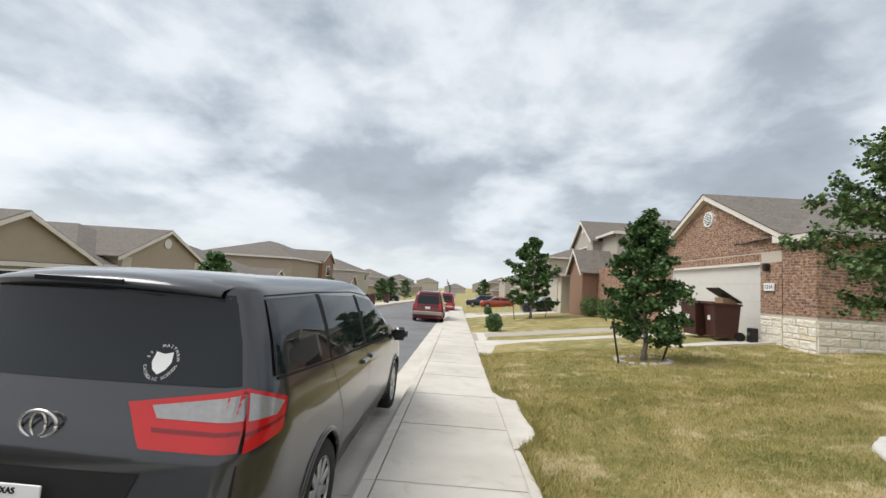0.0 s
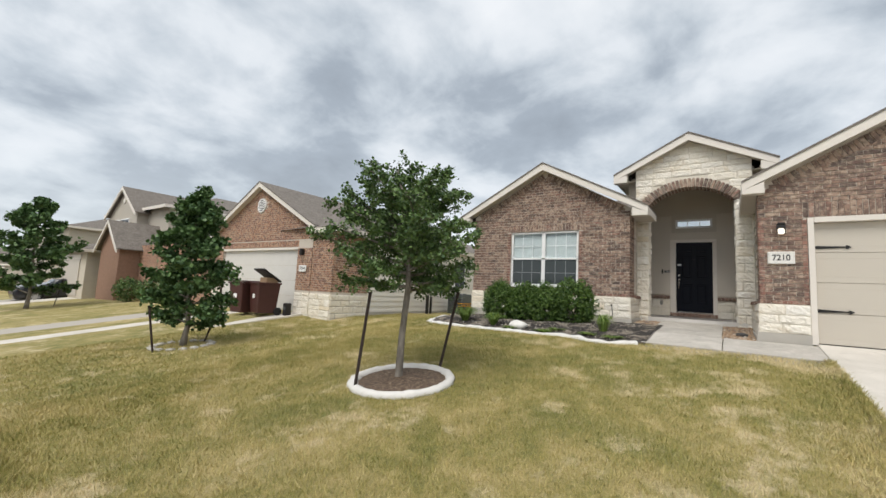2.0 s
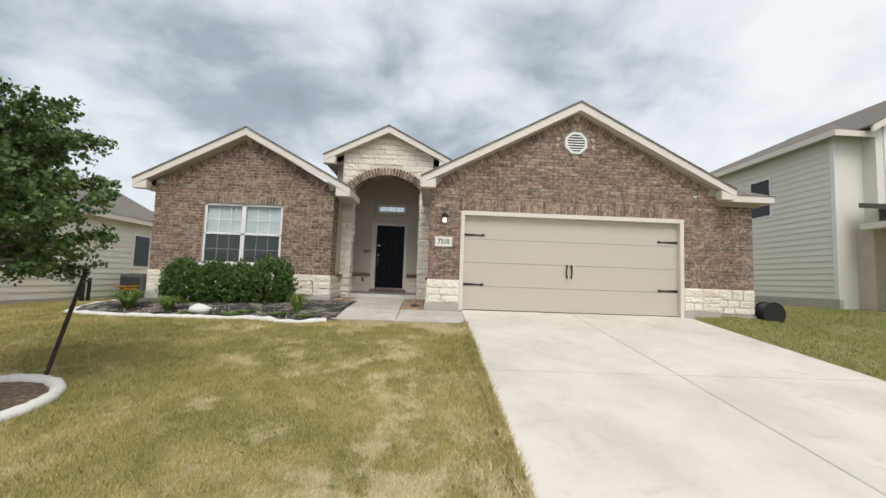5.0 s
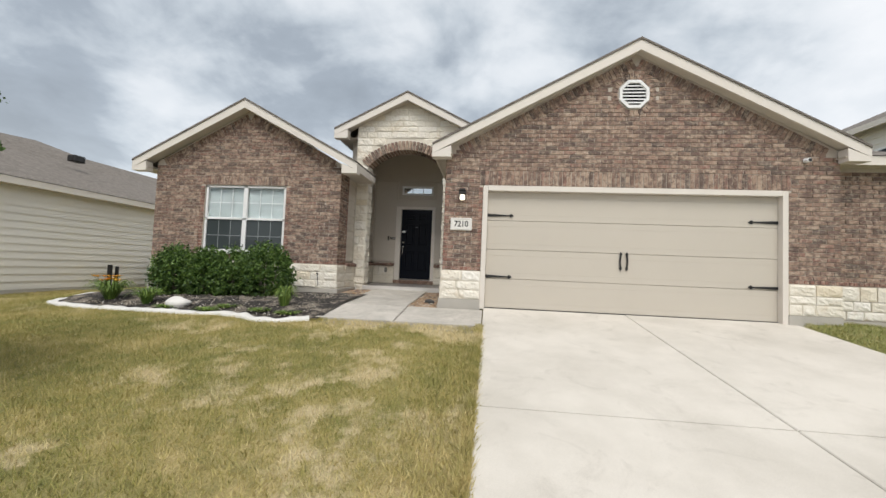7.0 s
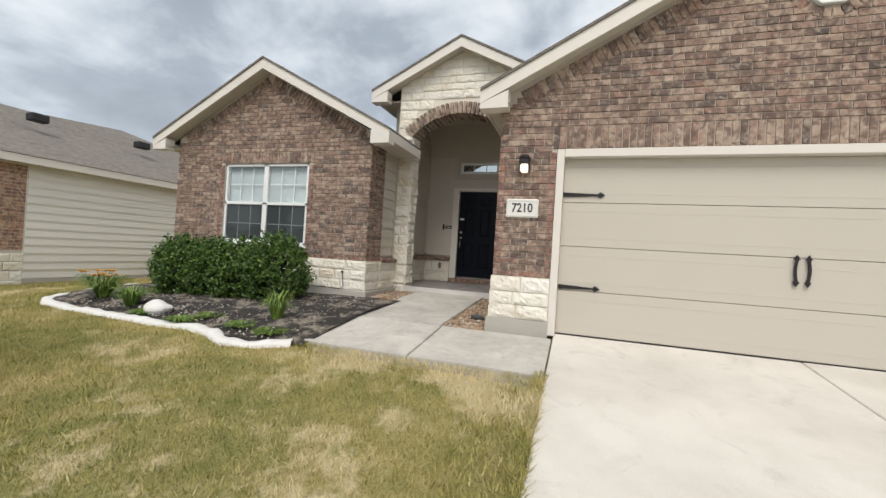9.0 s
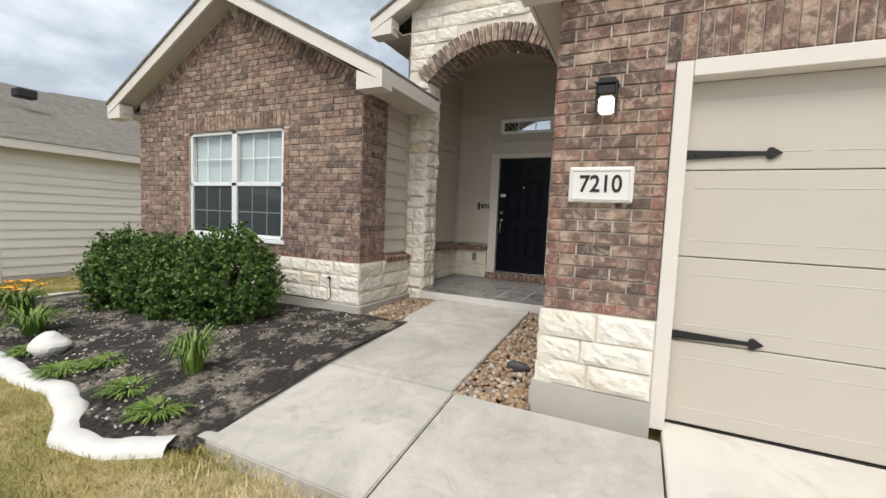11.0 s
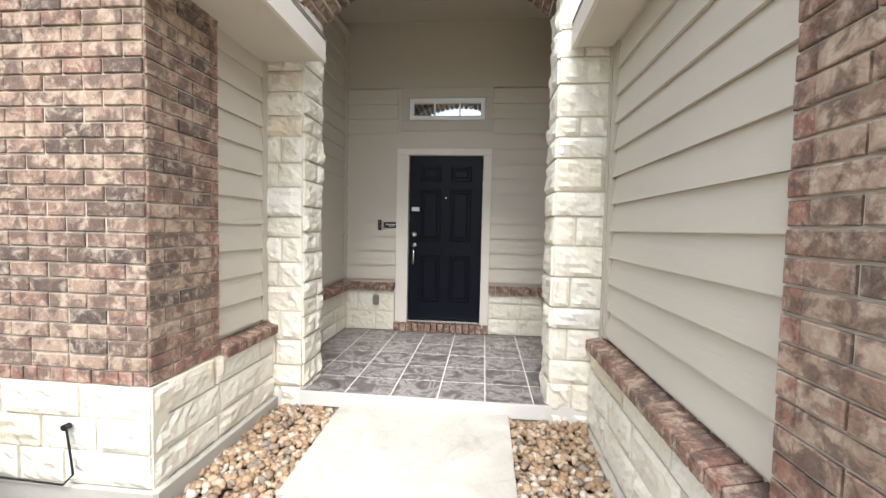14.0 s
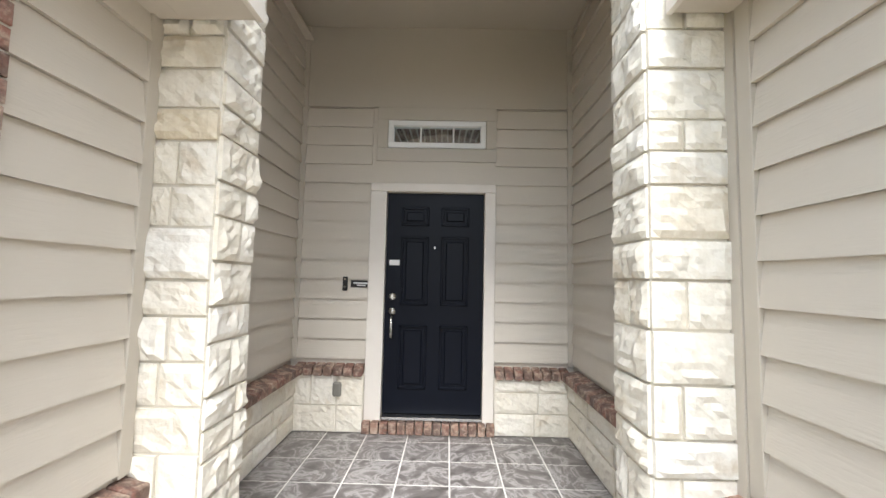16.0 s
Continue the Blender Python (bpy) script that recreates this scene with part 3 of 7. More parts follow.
g_in = under(GM, 5.60, 0.527, 0.35)
garage_wall = flat_wall(house, fg, [rect(-6.16, -5.37, FOOT, 3.02), rect(-0.28, 0.40, FOOT, 3.02), [(-6.16, 3.02), (0.40, 3.02), (0.40, 3.70), (GM, 5.46), (-6.16, 3.70)]], MORTAR, name="garage_wall")
near_g = lambda u, z: u > -0.30 and z < 3.3
B0 = SILL + 0.0762
G_LOW, G_TOP = B0 + 0.0762 * 19, B0 + 0.0762 * 23
body = course(-6.16, -5.37, B0, G_LOW) + course(-0.28 + 0.075, 0.40 - 0.075, B0, G_LOW)
body += course(-6.16, -5.42, G_LOW, G_TOP) + course(-0.225, 0.40, G_LOW, G_TOP)
body += course(-6.16, 0.40, G_TOP, 5.5, keep=g_in)
vent_at = (-2.86, 4.68)
body = [b for b in body if math.hypot(b[0] - vent_at[0], b[1] - vent_at[1]) > 0.34]
lay(fg, body, BROWN, garage_wall, near_g)
red = [(u, z, 0.068, 0.0665) for z in np.arange(B0 + 0.038, 2.98, 0.0762) for u in (-0.28 + 0.037, 0.40 - 0.037)]
red += soldiers(-6.16, -5.37, SILL + 0.004, B0) + soldiers(-0.28, 0.40, SILL + 0.004, B0)
lay(fg, red, REDDISH, garage_wall, near_g)
lay(fg, soldiers(-5.415, -0.23, 3.022, G_TOP, 0.0762), BROWN, garage_wall, lambda u, z: u > -0.9)
part("foundation", box(GX - 0.03, GX + 0.2, -0.29, 0.46, 0.3, FOOT), FOUNDATION, house)
part("foundation", box(GX - 0.03, GX + 0.2, -6.18, -5.37, 0.3, FOOT), FOUNDATION, house)
stone_wall = flat_wall(house, Face("front", GX - 0.01), [rect(-0.29, 0.415, FOOT, SILL)], STONE_JOINT, 0.1, "stone_base")
flat_wall(house, Face("front", GX - 0.01), [rect(-6.18, -5.36, FOOT, SILL)], STONE_JOINT, 0.1, "stone_base")
stones(Face("front", GX - 0.01), -0.285, 0.43, FOOT, SILL, stone_wall, 5, 0.12, 0.2, (0.2, 0.45))
stones(Face("front", GX - 0.01), -6.18, -5.37, FOOT, SILL, stone_wall, 6, 0.12, 0.2, (0.2, 0.45))
gable_roof(house, 9.17, 15.5, GM, 3.55, 5.60, 3.73, eave_end=11.70, low_side=1)


def tilted_bricks(face, spots, parent, length=0.20, high=0.0665):
    """Bricks set at an angle in the wall's plane: (u, z, turn)."""
    key = ("tilted", round(length, 3), high)
    if key not in BRICK_CACHE:
        BRICK_CACHE[key] = mesh_of("brick", brick_verts(length, high, 0.017), BRICK_FACES, BROWN)
    for u, z, turn in spots:
        LATE.append((BRICK_CACHE[key], face.matrix(u, z, 0.0) @ Matrix.Rotation(turn, 4, "Y"), parent))


def rake_course(mid, apex, slope_, reach, drop):
    """One course of bricks on end following both slopes of a gable."""
    spots, tilt = [], math.atan(slope_)
    step = 0.0775 * math.cos(tilt)
    for s in (-1, 1):
        k = 0
        while 0.07 + k * step < reach:
            du = 0.07 + k * step
            spots.append((mid + s * du, apex - drop - du * slope_, s * tilt + math.pi / 2))
            k += 1
    return spots


tilted_bricks(fg, rake_course(GM, 5.60, 0.527, 3.05, 0.34), garage_wall, 0.19)
tilted_bricks(fg, [(vent_at[0] + 0.33 * math.cos(a), vent_at[1] + 0.33 * math.sin(a), a * -1) for a in (2 * math.pi * k / 26 for k in range(26))], garage_wall, 0.10)
# set-back wing beyond the garage
fw = Face("front", 9.75)
wing = flat_wall(house, fw, [rect(-7.25, -6.162, FOOT - 0.1, 3.52)], MORTAR, name="wing_wall")
lay(fw, course(-7.25, -6.17, B0, 3.5), BROWN, wing, lambda u, z: False)
lay(fw, soldiers(-7.25, -6.17, SILL + 0.004, B0), REDDISH, wing, lambda u, z: False)
stones(Face("front", 9.74), -7.26, -6.17, FOOT - 0.06, SILL, wing, 8, 0.14, 0.2, (0.25, 0.5))
part("foundation", box(9.7, 9.95, -7.28, -6.17, 0.2, FOOT - 0.07), FOUNDATION, house)
fws = Face("right", -7.25)
wing_side = flat_wall(house, fws, [rect(9.76, 20, 0.3, 3.52)], SIDING, name="side_wall")
fsn = Face("left", 7.24)
side_n = flat_wall(house, fsn, [rect(10.70, 20, 0.3, 3.5)], PALE_SIDING, name="side_wall")
part("back_wall", box(20, 20.2, -7.3, 7.3, 0.3, 3.5), SIDING, house)
# hip roof over the main body
bm = bmesh.new()
cs = [(9.5, -7.6), (20.6, -7.6), (20.6, 7.55), (11.4, 7.55), (11.4, -3)]
rv = [bm.verts.new((x, y, 3.66)) for x, y in ((9.45, -7.62), (20.5, -7.62), (20.5, 7.6), (14.3, 7.6), (14.3, -4.4), (9.45, -4.4))]
r1, r2, r3 = bm.verts.new((12.5, -4.6, 5.0)), bm.verts.new((16.4, -3.4, 5.5)), bm.verts.new((16.4, 3.4, 5.5))
for f in ((rv[0], rv[1], r2, r1), (rv[1], rv[2], r3, r2), (rv[2], rv[3], r3), (rv[3], rv[4], r2, r3), (rv[4], rv[5], r1, r2), (rv[5], rv[0], r1)):
    bm.faces.new(f)
part("main_roof", bm, SHINGLE, house)
part("eave_board", box(9.47, 9.50, -7.60, -6.45, 3.50, 3.655), TRIM, house)
part("eave_board", box(9.47, 20.4, -7.61, -7.58, 3.50, 3.655), TRIM, house)
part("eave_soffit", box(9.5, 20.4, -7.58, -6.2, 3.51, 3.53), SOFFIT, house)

# gable vent: an octagon with slats


def octagon(r):
    return [(math.cos(a) * r, math.sin(a) * r) for a in (math.pi / 8 + k * math.pi / 4 for k in range(8))]


bm = bmesh.new()
for r0, r1_, d0, d1 in ((0.27, 0.215, 0.0, 0.05),):
    o, i = octagon(r0), octagon(r1_)
    for k in range(8):
        q = (k + 1) % 8
        loop = [(o[k], d1), (o[q], d1), (i[q], d1), (i[k], d1)]
        vs = [bm.verts.new(fg.place(vent_at[0] + p[0], vent_at[1] + p[1], d)) for p, d in loop]
        bm.faces.new(vs)
        vs2 = [bm.verts.new(fg.place(vent_at[0] + p[0], vent_at[1] + p[1], 0)) for p, d in loop]
        bm.faces.new((vs[0], vs[1], vs2[1], vs2[0]))
        bm.faces.new((vs[2], vs[3], vs2[3], vs2[2]))
vent = part("gable_vent", bm, WHITE, house, "white octagonal louvred gable vent")
bm = bmesh.new()
bm.faces.new([bm.verts.new(fg.place(vent_at[0] + p[0], vent_at[1] + p[1], 0.014)) for p in octagon(0.22)])
part("vent_backing", bm, DARK, vent)
for k in range(6):
    dz = -0.15 + 0.06 * k
    w = min(0.2, 0.28 - abs(dz))
    part("slat", prism([(fg.at - 0.045, vent_at[1] + dz - 0.018), (fg.at - 0.018, vent_at[1] + dz + 0.012), (fg.at - 0.018, vent_at[1] + dz + 0.02), (fg.at - 0.045, vent_at[1] + dz - 0.008)], "y", vent_at[0] - w, vent_at[0] + w), WHITE, vent)

# garage door in its opening
trim = thing("garage_trim", "cream painted trim round the garage door", "trim", kind="structure")
part("jamb", box(GX - 0.022, GX + 0.16, -0.285, -0.372, 0.79, 3.015, 0.004), TRIM, trim)
part("jamb", box(GX - 0.022, GX + 0.16, -5.365, -5.278, 0.79, 3.015, 0.004), TRIM, trim)
part("head", box(GX - 0.024, GX + 0.16, -5.276, -0.374, 2.925, 3.018, 0.004), TRIM, trim)
gdoor = thing("garage_door", "closed beige sectional garage door with black strap hinges", "garage door")
for k in range(4):
    z0 = 0.815 + k * 0.5275
    sec = part("door_section", box(GX + 0.10, GX + 0.14, -5.277, -0.373, z0 + 0.003, z0 + 0.5245, 0.004), GARAGE, gdoor)
    for j in range(8):
        u0 = -5.22 + j * 0.605
        bm = bmesh.new()
        for a, b, c, d in ((u0, u0 + 0.55, z0 + 0.10, z0 + 0.108), (u0, u0 + 0.55, z0 + 0.417, z0 + 0.425)):
            add_box(bm, GX + 0.0975, GX + 0.11, a, b, c, d, 0.003)
        part("raised_panel", bm, GARAGE, sec)
part("bottom_seal", box(GX + 0.09, GX + 0.15, -5.277, -0.373, 0.793, 0.813), BLACK, gdoor)


def strap(u0, d, z):
    """A spear-tipped strap hinge from u0 along d."""
    pts = [(0, -0.028), (0.36, -0.012), (0.40, -0.012), (0.405, -0.03), (0.425, -0.034), (0.475, 0.0), (0.425, 0.034), (0.405, 0.03), (0.40, 0.012), (0.36, 0.012), (0, 0.028)]
    bm = prism([(u0 + d * a, z + b) for a, b in pts], "x", GX + 0.084, GX + 0.0935)
    h = part("strap_hinge", bm, BLACK, gdoor, "black iron spear-tipped strap hinge")
    for a in (0.05, 0.22):
        bm = bmesh.new()
        bmesh.ops.create_uvsphere(bm, u_segments=8, v_segments=5, radius=0.009, matrix=Matrix.Translation((GX + 0.084, u0 + d * a, z)))
        part("rivet", bm, BLACK, h)


for z in (2.49, 1.38):
    strap(-0.376, -1, z)
    strap(-5.274, 1, z)
for u, side_ in ((-2.725, 1), (-2.825, -1)):
    bow = [(0.012 * side_ * math.sin(math.pi * k / 6), -0.11 + 0.22 * k / 6) for k in range(7)]
    outline = [(p - 0.013, q) for p, q in bow] + [(-0.030, 0.118), (0.0, 0.165), (0.030, 0.118)] + [(p + 0.013, q) for p, q in bow[::-1]] + [(0.030, -0.118), (0.0, -0.165), (-0.030, -0.118)]
    part("pull_handle", prism([(u + p, 1.737 + q) for p, q in outline], "x", GX + 0.066, GX + 0.082), BLACK, gdoor, "black iron spear-ended pull handle")
    for q in (-0.1, 0.1):
        part("standoff", disc((GX + 0.09, u, 1.737 + q), 0.008, 0.02), BLACK, gdoor)

# bedroom gable
fb = Face("front", BX)
b_in = under(BM_, 5.06, 0.53, 0.35)
bed_wall = flat_wall(house, fb, [rect(2.85, 4.09, FOOT, 3.16), rect(6.02, 7.24, FOOT, 3.16), rect(4.09, 6.02, FOOT, 1.66), [(2.85, 3.16), (7.24, 3.16), (7.24, 3.68), (BM_, 4.9), (2.85, 3.68)]], MORTAR, name="bedroom_wall")
near_b = lambda u, z: u < 3.55 and z < 3.1
rows_of = lambda k: B0 + 0.0762 * k
body = course(2.85, 7.24, B0, rows_of(1)) + course(2.85, 3.982, rows_of(1), rows_of(24)) + course(6.128, 7.24, rows_of(1), rows_of(24)) + course(2.85, 7.24, rows_of(24) + 0.002, 5.0, keep=b_in)
lay(fb, body, BROWN, bed_wall, near_b)
lay(fb, soldiers(3.985, 6.125, 3.165, rows_of(24)), BROWN, bed_wall, lambda u, z: False)
rowl = soldiers(2.85, 7.24, SILL + 0.004, B0)
lay(fb, rowl, REDDISH, bed_wall, near_b)
lay(fb, [(u, z, 0.098, 0.0665) for z in np.arange(1.60 + 0.05, 3.15, 0.0762) for u in (4.035, 6.075)], REDDISH, bed_wall, lambda u, z: False)
stone_wall = flat_wall(house, Face("front", BX - 0.01), [rect(2.82, 7.26, FOOT, SILL)], STONE_JOINT, 0.1, "stone_base")
stones(Face("front", BX - 0.01), 2.82, 7.26, FOOT, SILL, stone_wall, 12, 0.12, 0.24, (0.25, 0.6))
part("foundation", box(BX - 0.035, BX + 0.2, 2.80, 7.27, 0.3, FOOT, 0.01), FOUNDATION, house)
gable_roof(house, 10.30, 14.5, BM_, 2.62, 5.06, 3.67, eave_end=11.70, low_side=-1)
tilted_bricks(fb, rake_course(BM_, 5.06, 0.53, 2.05, 0.34), bed_wall, 0.19)
# side return of the bedroom, brick then siding
fr = Face("right", 2.85)
ret = flat_wall(house, fr, [rect(BX + 0.122, 11.10, FOOT, 3.6)], MORTAR, name="return_wall")
lay(fr, course(BX + 0.0, 11.025, B0, 3.52), BROWN, ret, lambda u, z: z < 3.0)
lay(fr, [(11.063, z, 0.068, 0.0665) for z in np.arange(B0 + 0.038, 3.5, 0.0762)], REDDISH, ret, lambda u, z: z < 3.0)
lay(fr, soldiers(BX, 11.10, SILL + 0.004, B0), REDDISH, ret, lambda u, z: True)
fr2 = Face("right", 2.90)
sid = flat_wall(house, fr2, [rect(11.10, 11.78, SILL, 3.6)], SIDING, name="siding_wall")
boards(fr2, 11.10, 11.66, SILL + 0.10, 3.54, sid, SIDING, 0.18)
part("corner_trim", box(11.66, 11.73, 2.872, 2.9, SILL + 0.08, 3.54, 0.003), TAN_TRIM, sid)
stone_wall = flat_wall(house, Face("right", 2.84), [rect(BX, 11.72, FOOT, SILL)], STONE_JOINT, 0.1, "stone_base")
stones(Face("right", 2.84), BX - 0.02, 11.74, FOOT, SILL, stone_wall, 14, 0.14, 0.26, (0.3, 0.6))
part("foundation", box(BX - 0.025, 11.75, 2.79, 2.98, 0.3, FOOT - 0.003, 0.01), FOUNDATION, house)


def ledge(face, u0, u1, z, parent, deep=0.11, step=0.1):
    """A sloping cap of bricks laid on edge."""
    k = max(1, round(abs(u1 - u0) / step))
    s = (u1 - u0) / k
    me = None
    for i in range(k):
        if me is None:
            bm = bmesh.new()
            add_box(bm, -s / 2 + 0.005, s / 2 - 0.005, -0.02, deep, -0.035, 0.035, 0.006)
            for v in bm.verts:
                v.co.z -= 0.22 * v.co.y
            me = finish("cap_brick", bm, CAPBRICK)
        LATE.append((me, face.matrix(u0 + s * (i + 0.5), z, 0.0), parent, "cap_brick"))


CAPBRICK = brick_material("cap_brick", [(0.0, (0.24, 0.13, 0.095)), (0.3, (0.30, 0.18, 0.13)), (0.6, (0.21, 0.09, 0.065)), (0.85, (0.12, 0.075, 0.06))])
ledge(fr2, 11.10, 11.74, SILL + 0.035, sid)

# garage side wall facing the path
fl = Face("left", 0.40)
gret = flat_wall(house, fl, [rect(GX + 0.122, 9.93, FOOT, 3.62)], MORTAR, name="return_wall")
lay(fl, course(GX + 0.102, 9.855, B0, 3.55), BROWN, gret, lambda u, z: z < 3.1)
lay(fl, [(u, z, w, 0.0665) for z in np.arange(B0 + 0.038, 3.53, 0.0762) for u, w in ((GX + 0.046, 0.096), (9.893, 0.068))], REDDISH, gret, lambda u, z: z < 3.1)
lay(fl, soldiers(GX, 9.93, SILL + 0.004, B0), REDDISH, gret, lambda u, z: True)
fl2 = Face("left", 0.34)
gsid = flat_wall(house, fl2, [rect(9.93, 11.78, SILL, 3.62)], SIDING, name="siding_wall")
boards(fl2, 9.93, 11.60, SILL + 0.10, 3.56, gsid, SIDING, 0.18)
part("corner_trim", box(11.60, 11.68, 0.345, 0.372, SILL + 0.08, 3.56, 0.003), TAN_TRIM, gsid)
part("corner_filler", box(11.683, 11.80, 0.28, 0.379, 0.9, 3.95), TAN_TRIM, gsid)
stone_wall = flat_wall(house, Face("left", 0.42), [rect(GX - 0.02, 11.72, FOOT - 0.1, SILL)], STONE_JOINT, 0.1, "stone_base")
stones(Face("left", 0.42), GX - 0.02, 11.74, FOOT - 0.08, SILL, stone_wall, 24, 0.14, 0.26, (0.3, 0.6))
part("foundation", box(GX - 0.02, 11.75, 0.30, 0.475, 0.3, FOOT - 0.08, 0.01), FOUNDATION, house)
ledge(fl2, 9.95, 11.74, SILL + 0.035, gsid, 0.13)

# entry front: two stone pillars, brick arch, stone gable
fe = Face("front", EX)
OP0, OP1, PT = 0.72, 2.60, 0.36
PIL = thing("pillar", "rough limestone pillar beside the porch opening", "pillar")
for y0, y1, inner, seed in ((0.37, OP0, 1, 31), (OP1, 2.92, -1, 37)):
    core = part("core", box(EX, EX + PT, y0 + 0.01, y1 - 0.01, 0.8, 3.95), STONE_JOINT, None)
    if seed == 31:
        pil = PIL
    else:
        pil = thing("pillar", "rough limestone pillar beside the porch opening", "pillar")
    core.parent = pil
    stones(fe, y0, y1, 0.82, 3.95, core, seed, 0.13, 0.24, (0.16, 0.34), rough=1.45)
    side = Face("left", y1 - 0.01) if inner == 1 else Face("right", y0 + 0.01)
    stones(side, EX, EX + PT, 0.82, 3.95, core, seed, 0.13, 0.24, (0.14, 0.36), rough=1.45)
SPRING, CROWN = 3.95, 4.36
half = (OP1 - OP0) / 2
mid_o = (OP0 + OP1) / 2
R = (half * half + (CROWN - SPRING) ** 2) / (2 * (CROWN - SPRING))
cz = CROWN - R
a0 = math.acos((half) / R)
arc = [(mid_o + R * math.cos(a0 + (math.pi - 2 * a0) * k / 16), cz + R * math.sin(a0 + (math.pi - 2 * a0) * k / 16)) for k in range(17)]
arc = arc[::-1]
e_top = lambda u: 5.71 - abs(u - EM) * 0.51
poly = [(0.38, SPRING)] + [(arc[0][0], SPRING)] + arc[1:-1] + [(arc[-1][0], SPRING), (2.92, SPRING), (2.92, e_top(2.92) - 0.1), (EM, 5.6), (0.38, e_top(0.38) - 0.1)]
entry_wall = flat_wall(house, fe, [poly], STONE_JOINT, PT, "entry_wall")
arch_d = lambda u, z: math.hypot(u - mid_o, z - cz)
stones(fe, 0.38, 2.92, SPRING, 5.62, entry_wall, 41, 0.12, 0.22, (0.25, 0.6), keep=lambda u, z: arch_d(u, z) > R + 0.22 and z < e_top(u) - 0.14)
NB = 27
for k in range(NB):
    a = a0 - 0.03 + (math.pi - 2 * a0 + 0.06) * (k + 0.5) / NB
    bm = bmesh.new()
    add_box(bm, -0.031, 0.031, -0.375, 0.05, -0.018, 0.205, 0.005)
    me = BRICK_CACHE.setdefault("arch", None) or finish("arch_brick", bm, BROWN)
    BRICK_CACHE["arch"] = me
    p = Vector((EX, mid_o + R * math.cos(a), cz + R * math.sin(a)))
    u, w = Vector((0, math.sin(a), -math.cos(a))), Vector((0, math.cos(a), math.sin(a)))
    m = Matrix((u, Vector((-1, 0, 0)), w)).transposed().to_4x4()
    LATE.append((me, Matrix.Translation(p) @ m, entry_wall, "arch_brick"))
gable_roof(house, 11.50, 15.5, EM, 1.78, 5.73, 4.82)
# cheeks that close the porch gable above the lower roofs
for yy in (0.24, 3.10):
    part("cheek_wall", box(EX + 0.36, 15.0, yy, yy + 0.06, 3.6, 4.75), SIDING, house)

# porch inside
PZ = 1.0
porch = thing("porch_floor", "grey marbled porch floor tiles with pale grout", "floor", kind="structure")
part("grout", box(EX - 0.02, DX, 0.42, 3.00, 0.6, PZ - 0.0035), plain("grout", (0.70, 0.68, 0.64), 0.9, vary=0.15), porch)
part("edge_strip", box(EX - 0.05, EX - 0.02, OP0, OP1, 0.9, PZ + 0.002), plain("edge_strip_paint", (0.62, 0.60, 0.57), 0.6), porch)
n = Nodes("porch_tile", 0.35, spec=0.4)
r = n.piece()
mp = n.add("ShaderNodeCombineXYZ")
n.link(n.math("MULTIPLY", r, 40.0), mp.inputs[0])
vm = n.add("ShaderNodeVectorMath")
n.link(n.add("ShaderNodeNewGeometry").outputs["Position"], vm.inputs[0])
n.link(mp.outputs[0], vm.inputs[1])
nz = n.add("ShaderNodeTexNoise", Scale=4.0, Detail=8.0, Roughness=0.6, Distortion=1.8)
n.link(vm.outputs[0], nz.inputs["Vector"])
n.color(n.ramp(nz.outputs[0], [(0.32, (0.085, 0.075, 0.07)), (0.47, (0.17, 0.155, 0.148)), (0.54, (0.36, 0.34, 0.33)), (0.59, (0.15, 0.135, 0.128)), (0.7, (0.26, 0.235, 0.22))]))
TILE = n.m
tile_me = {}
for i in range(6):
    for j in range(-2, 7):
        y0, y1 = 1.90 - 0.36 * j + 0.36, 1.90 - 0.36 * j
        x0, x1 = EX - 0.02 + i * 0.36, EX - 0.02 + (i + 1) * 0.36
        y0, y1 = min(y0, 2.995), max(y1, 0.425)
        x1 = min(x1, DX - 0.005)
        if y0 - y1 < 0.04 or x1 - x0 < 0.04:
            continue
        key = (round(x1 - x0, 3), round(y0 - y1, 3))
        if key not in tile_me:
            tile_me[key] = finish("tile", box(-key[0] / 2 + 0.005, key[0] / 2 - 0.005, -key[1] / 2 + 0.005, key[1] / 2 - 0.005, -0.012, -0.002, 0.001), TILE)
        LATE.append((tile_me[key], Matrix.Translation(((x0 + x1) / 2, (y0 + y1) / 2, PZ)), porch, "tile"))
CEIL = 4.78
fd = Face("front", DX)
dwall = flat_wall(house, fd, [rect(0.30, 1.245, PZ - 0.4, CEIL), rect(2.165, 3.12, PZ - 0.4, CEIL), rect(1.245, 2.165, 3.175, 3.60), rect(1.245, 2.165, 3.86, CEIL), rect(1.245, 2.165, PZ - 0.4, 1.12)], SIDING, 0.15, "porch_back_wall")
LED = 1.60
boards(fd, 0.48, 1.15, LED + 0.03, 3.99, dwall, SIDING, 0.18)
boards(fd, 2.31, 2.94, LED + 0.03, 3.99, dwall, SIDING, 0.18)
boards(fd, 1.15, 2.31, 3.25, 3.47, dwall, SIDING, 0.22)
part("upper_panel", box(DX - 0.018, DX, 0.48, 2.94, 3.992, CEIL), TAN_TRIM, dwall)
for y0, y1 in ((0.42, 0.479), (2.941, 3.00)):
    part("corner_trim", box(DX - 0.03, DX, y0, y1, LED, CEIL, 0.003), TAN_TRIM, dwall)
fpl, fpr = Face("right", 3.00), Face("left", 0.42)
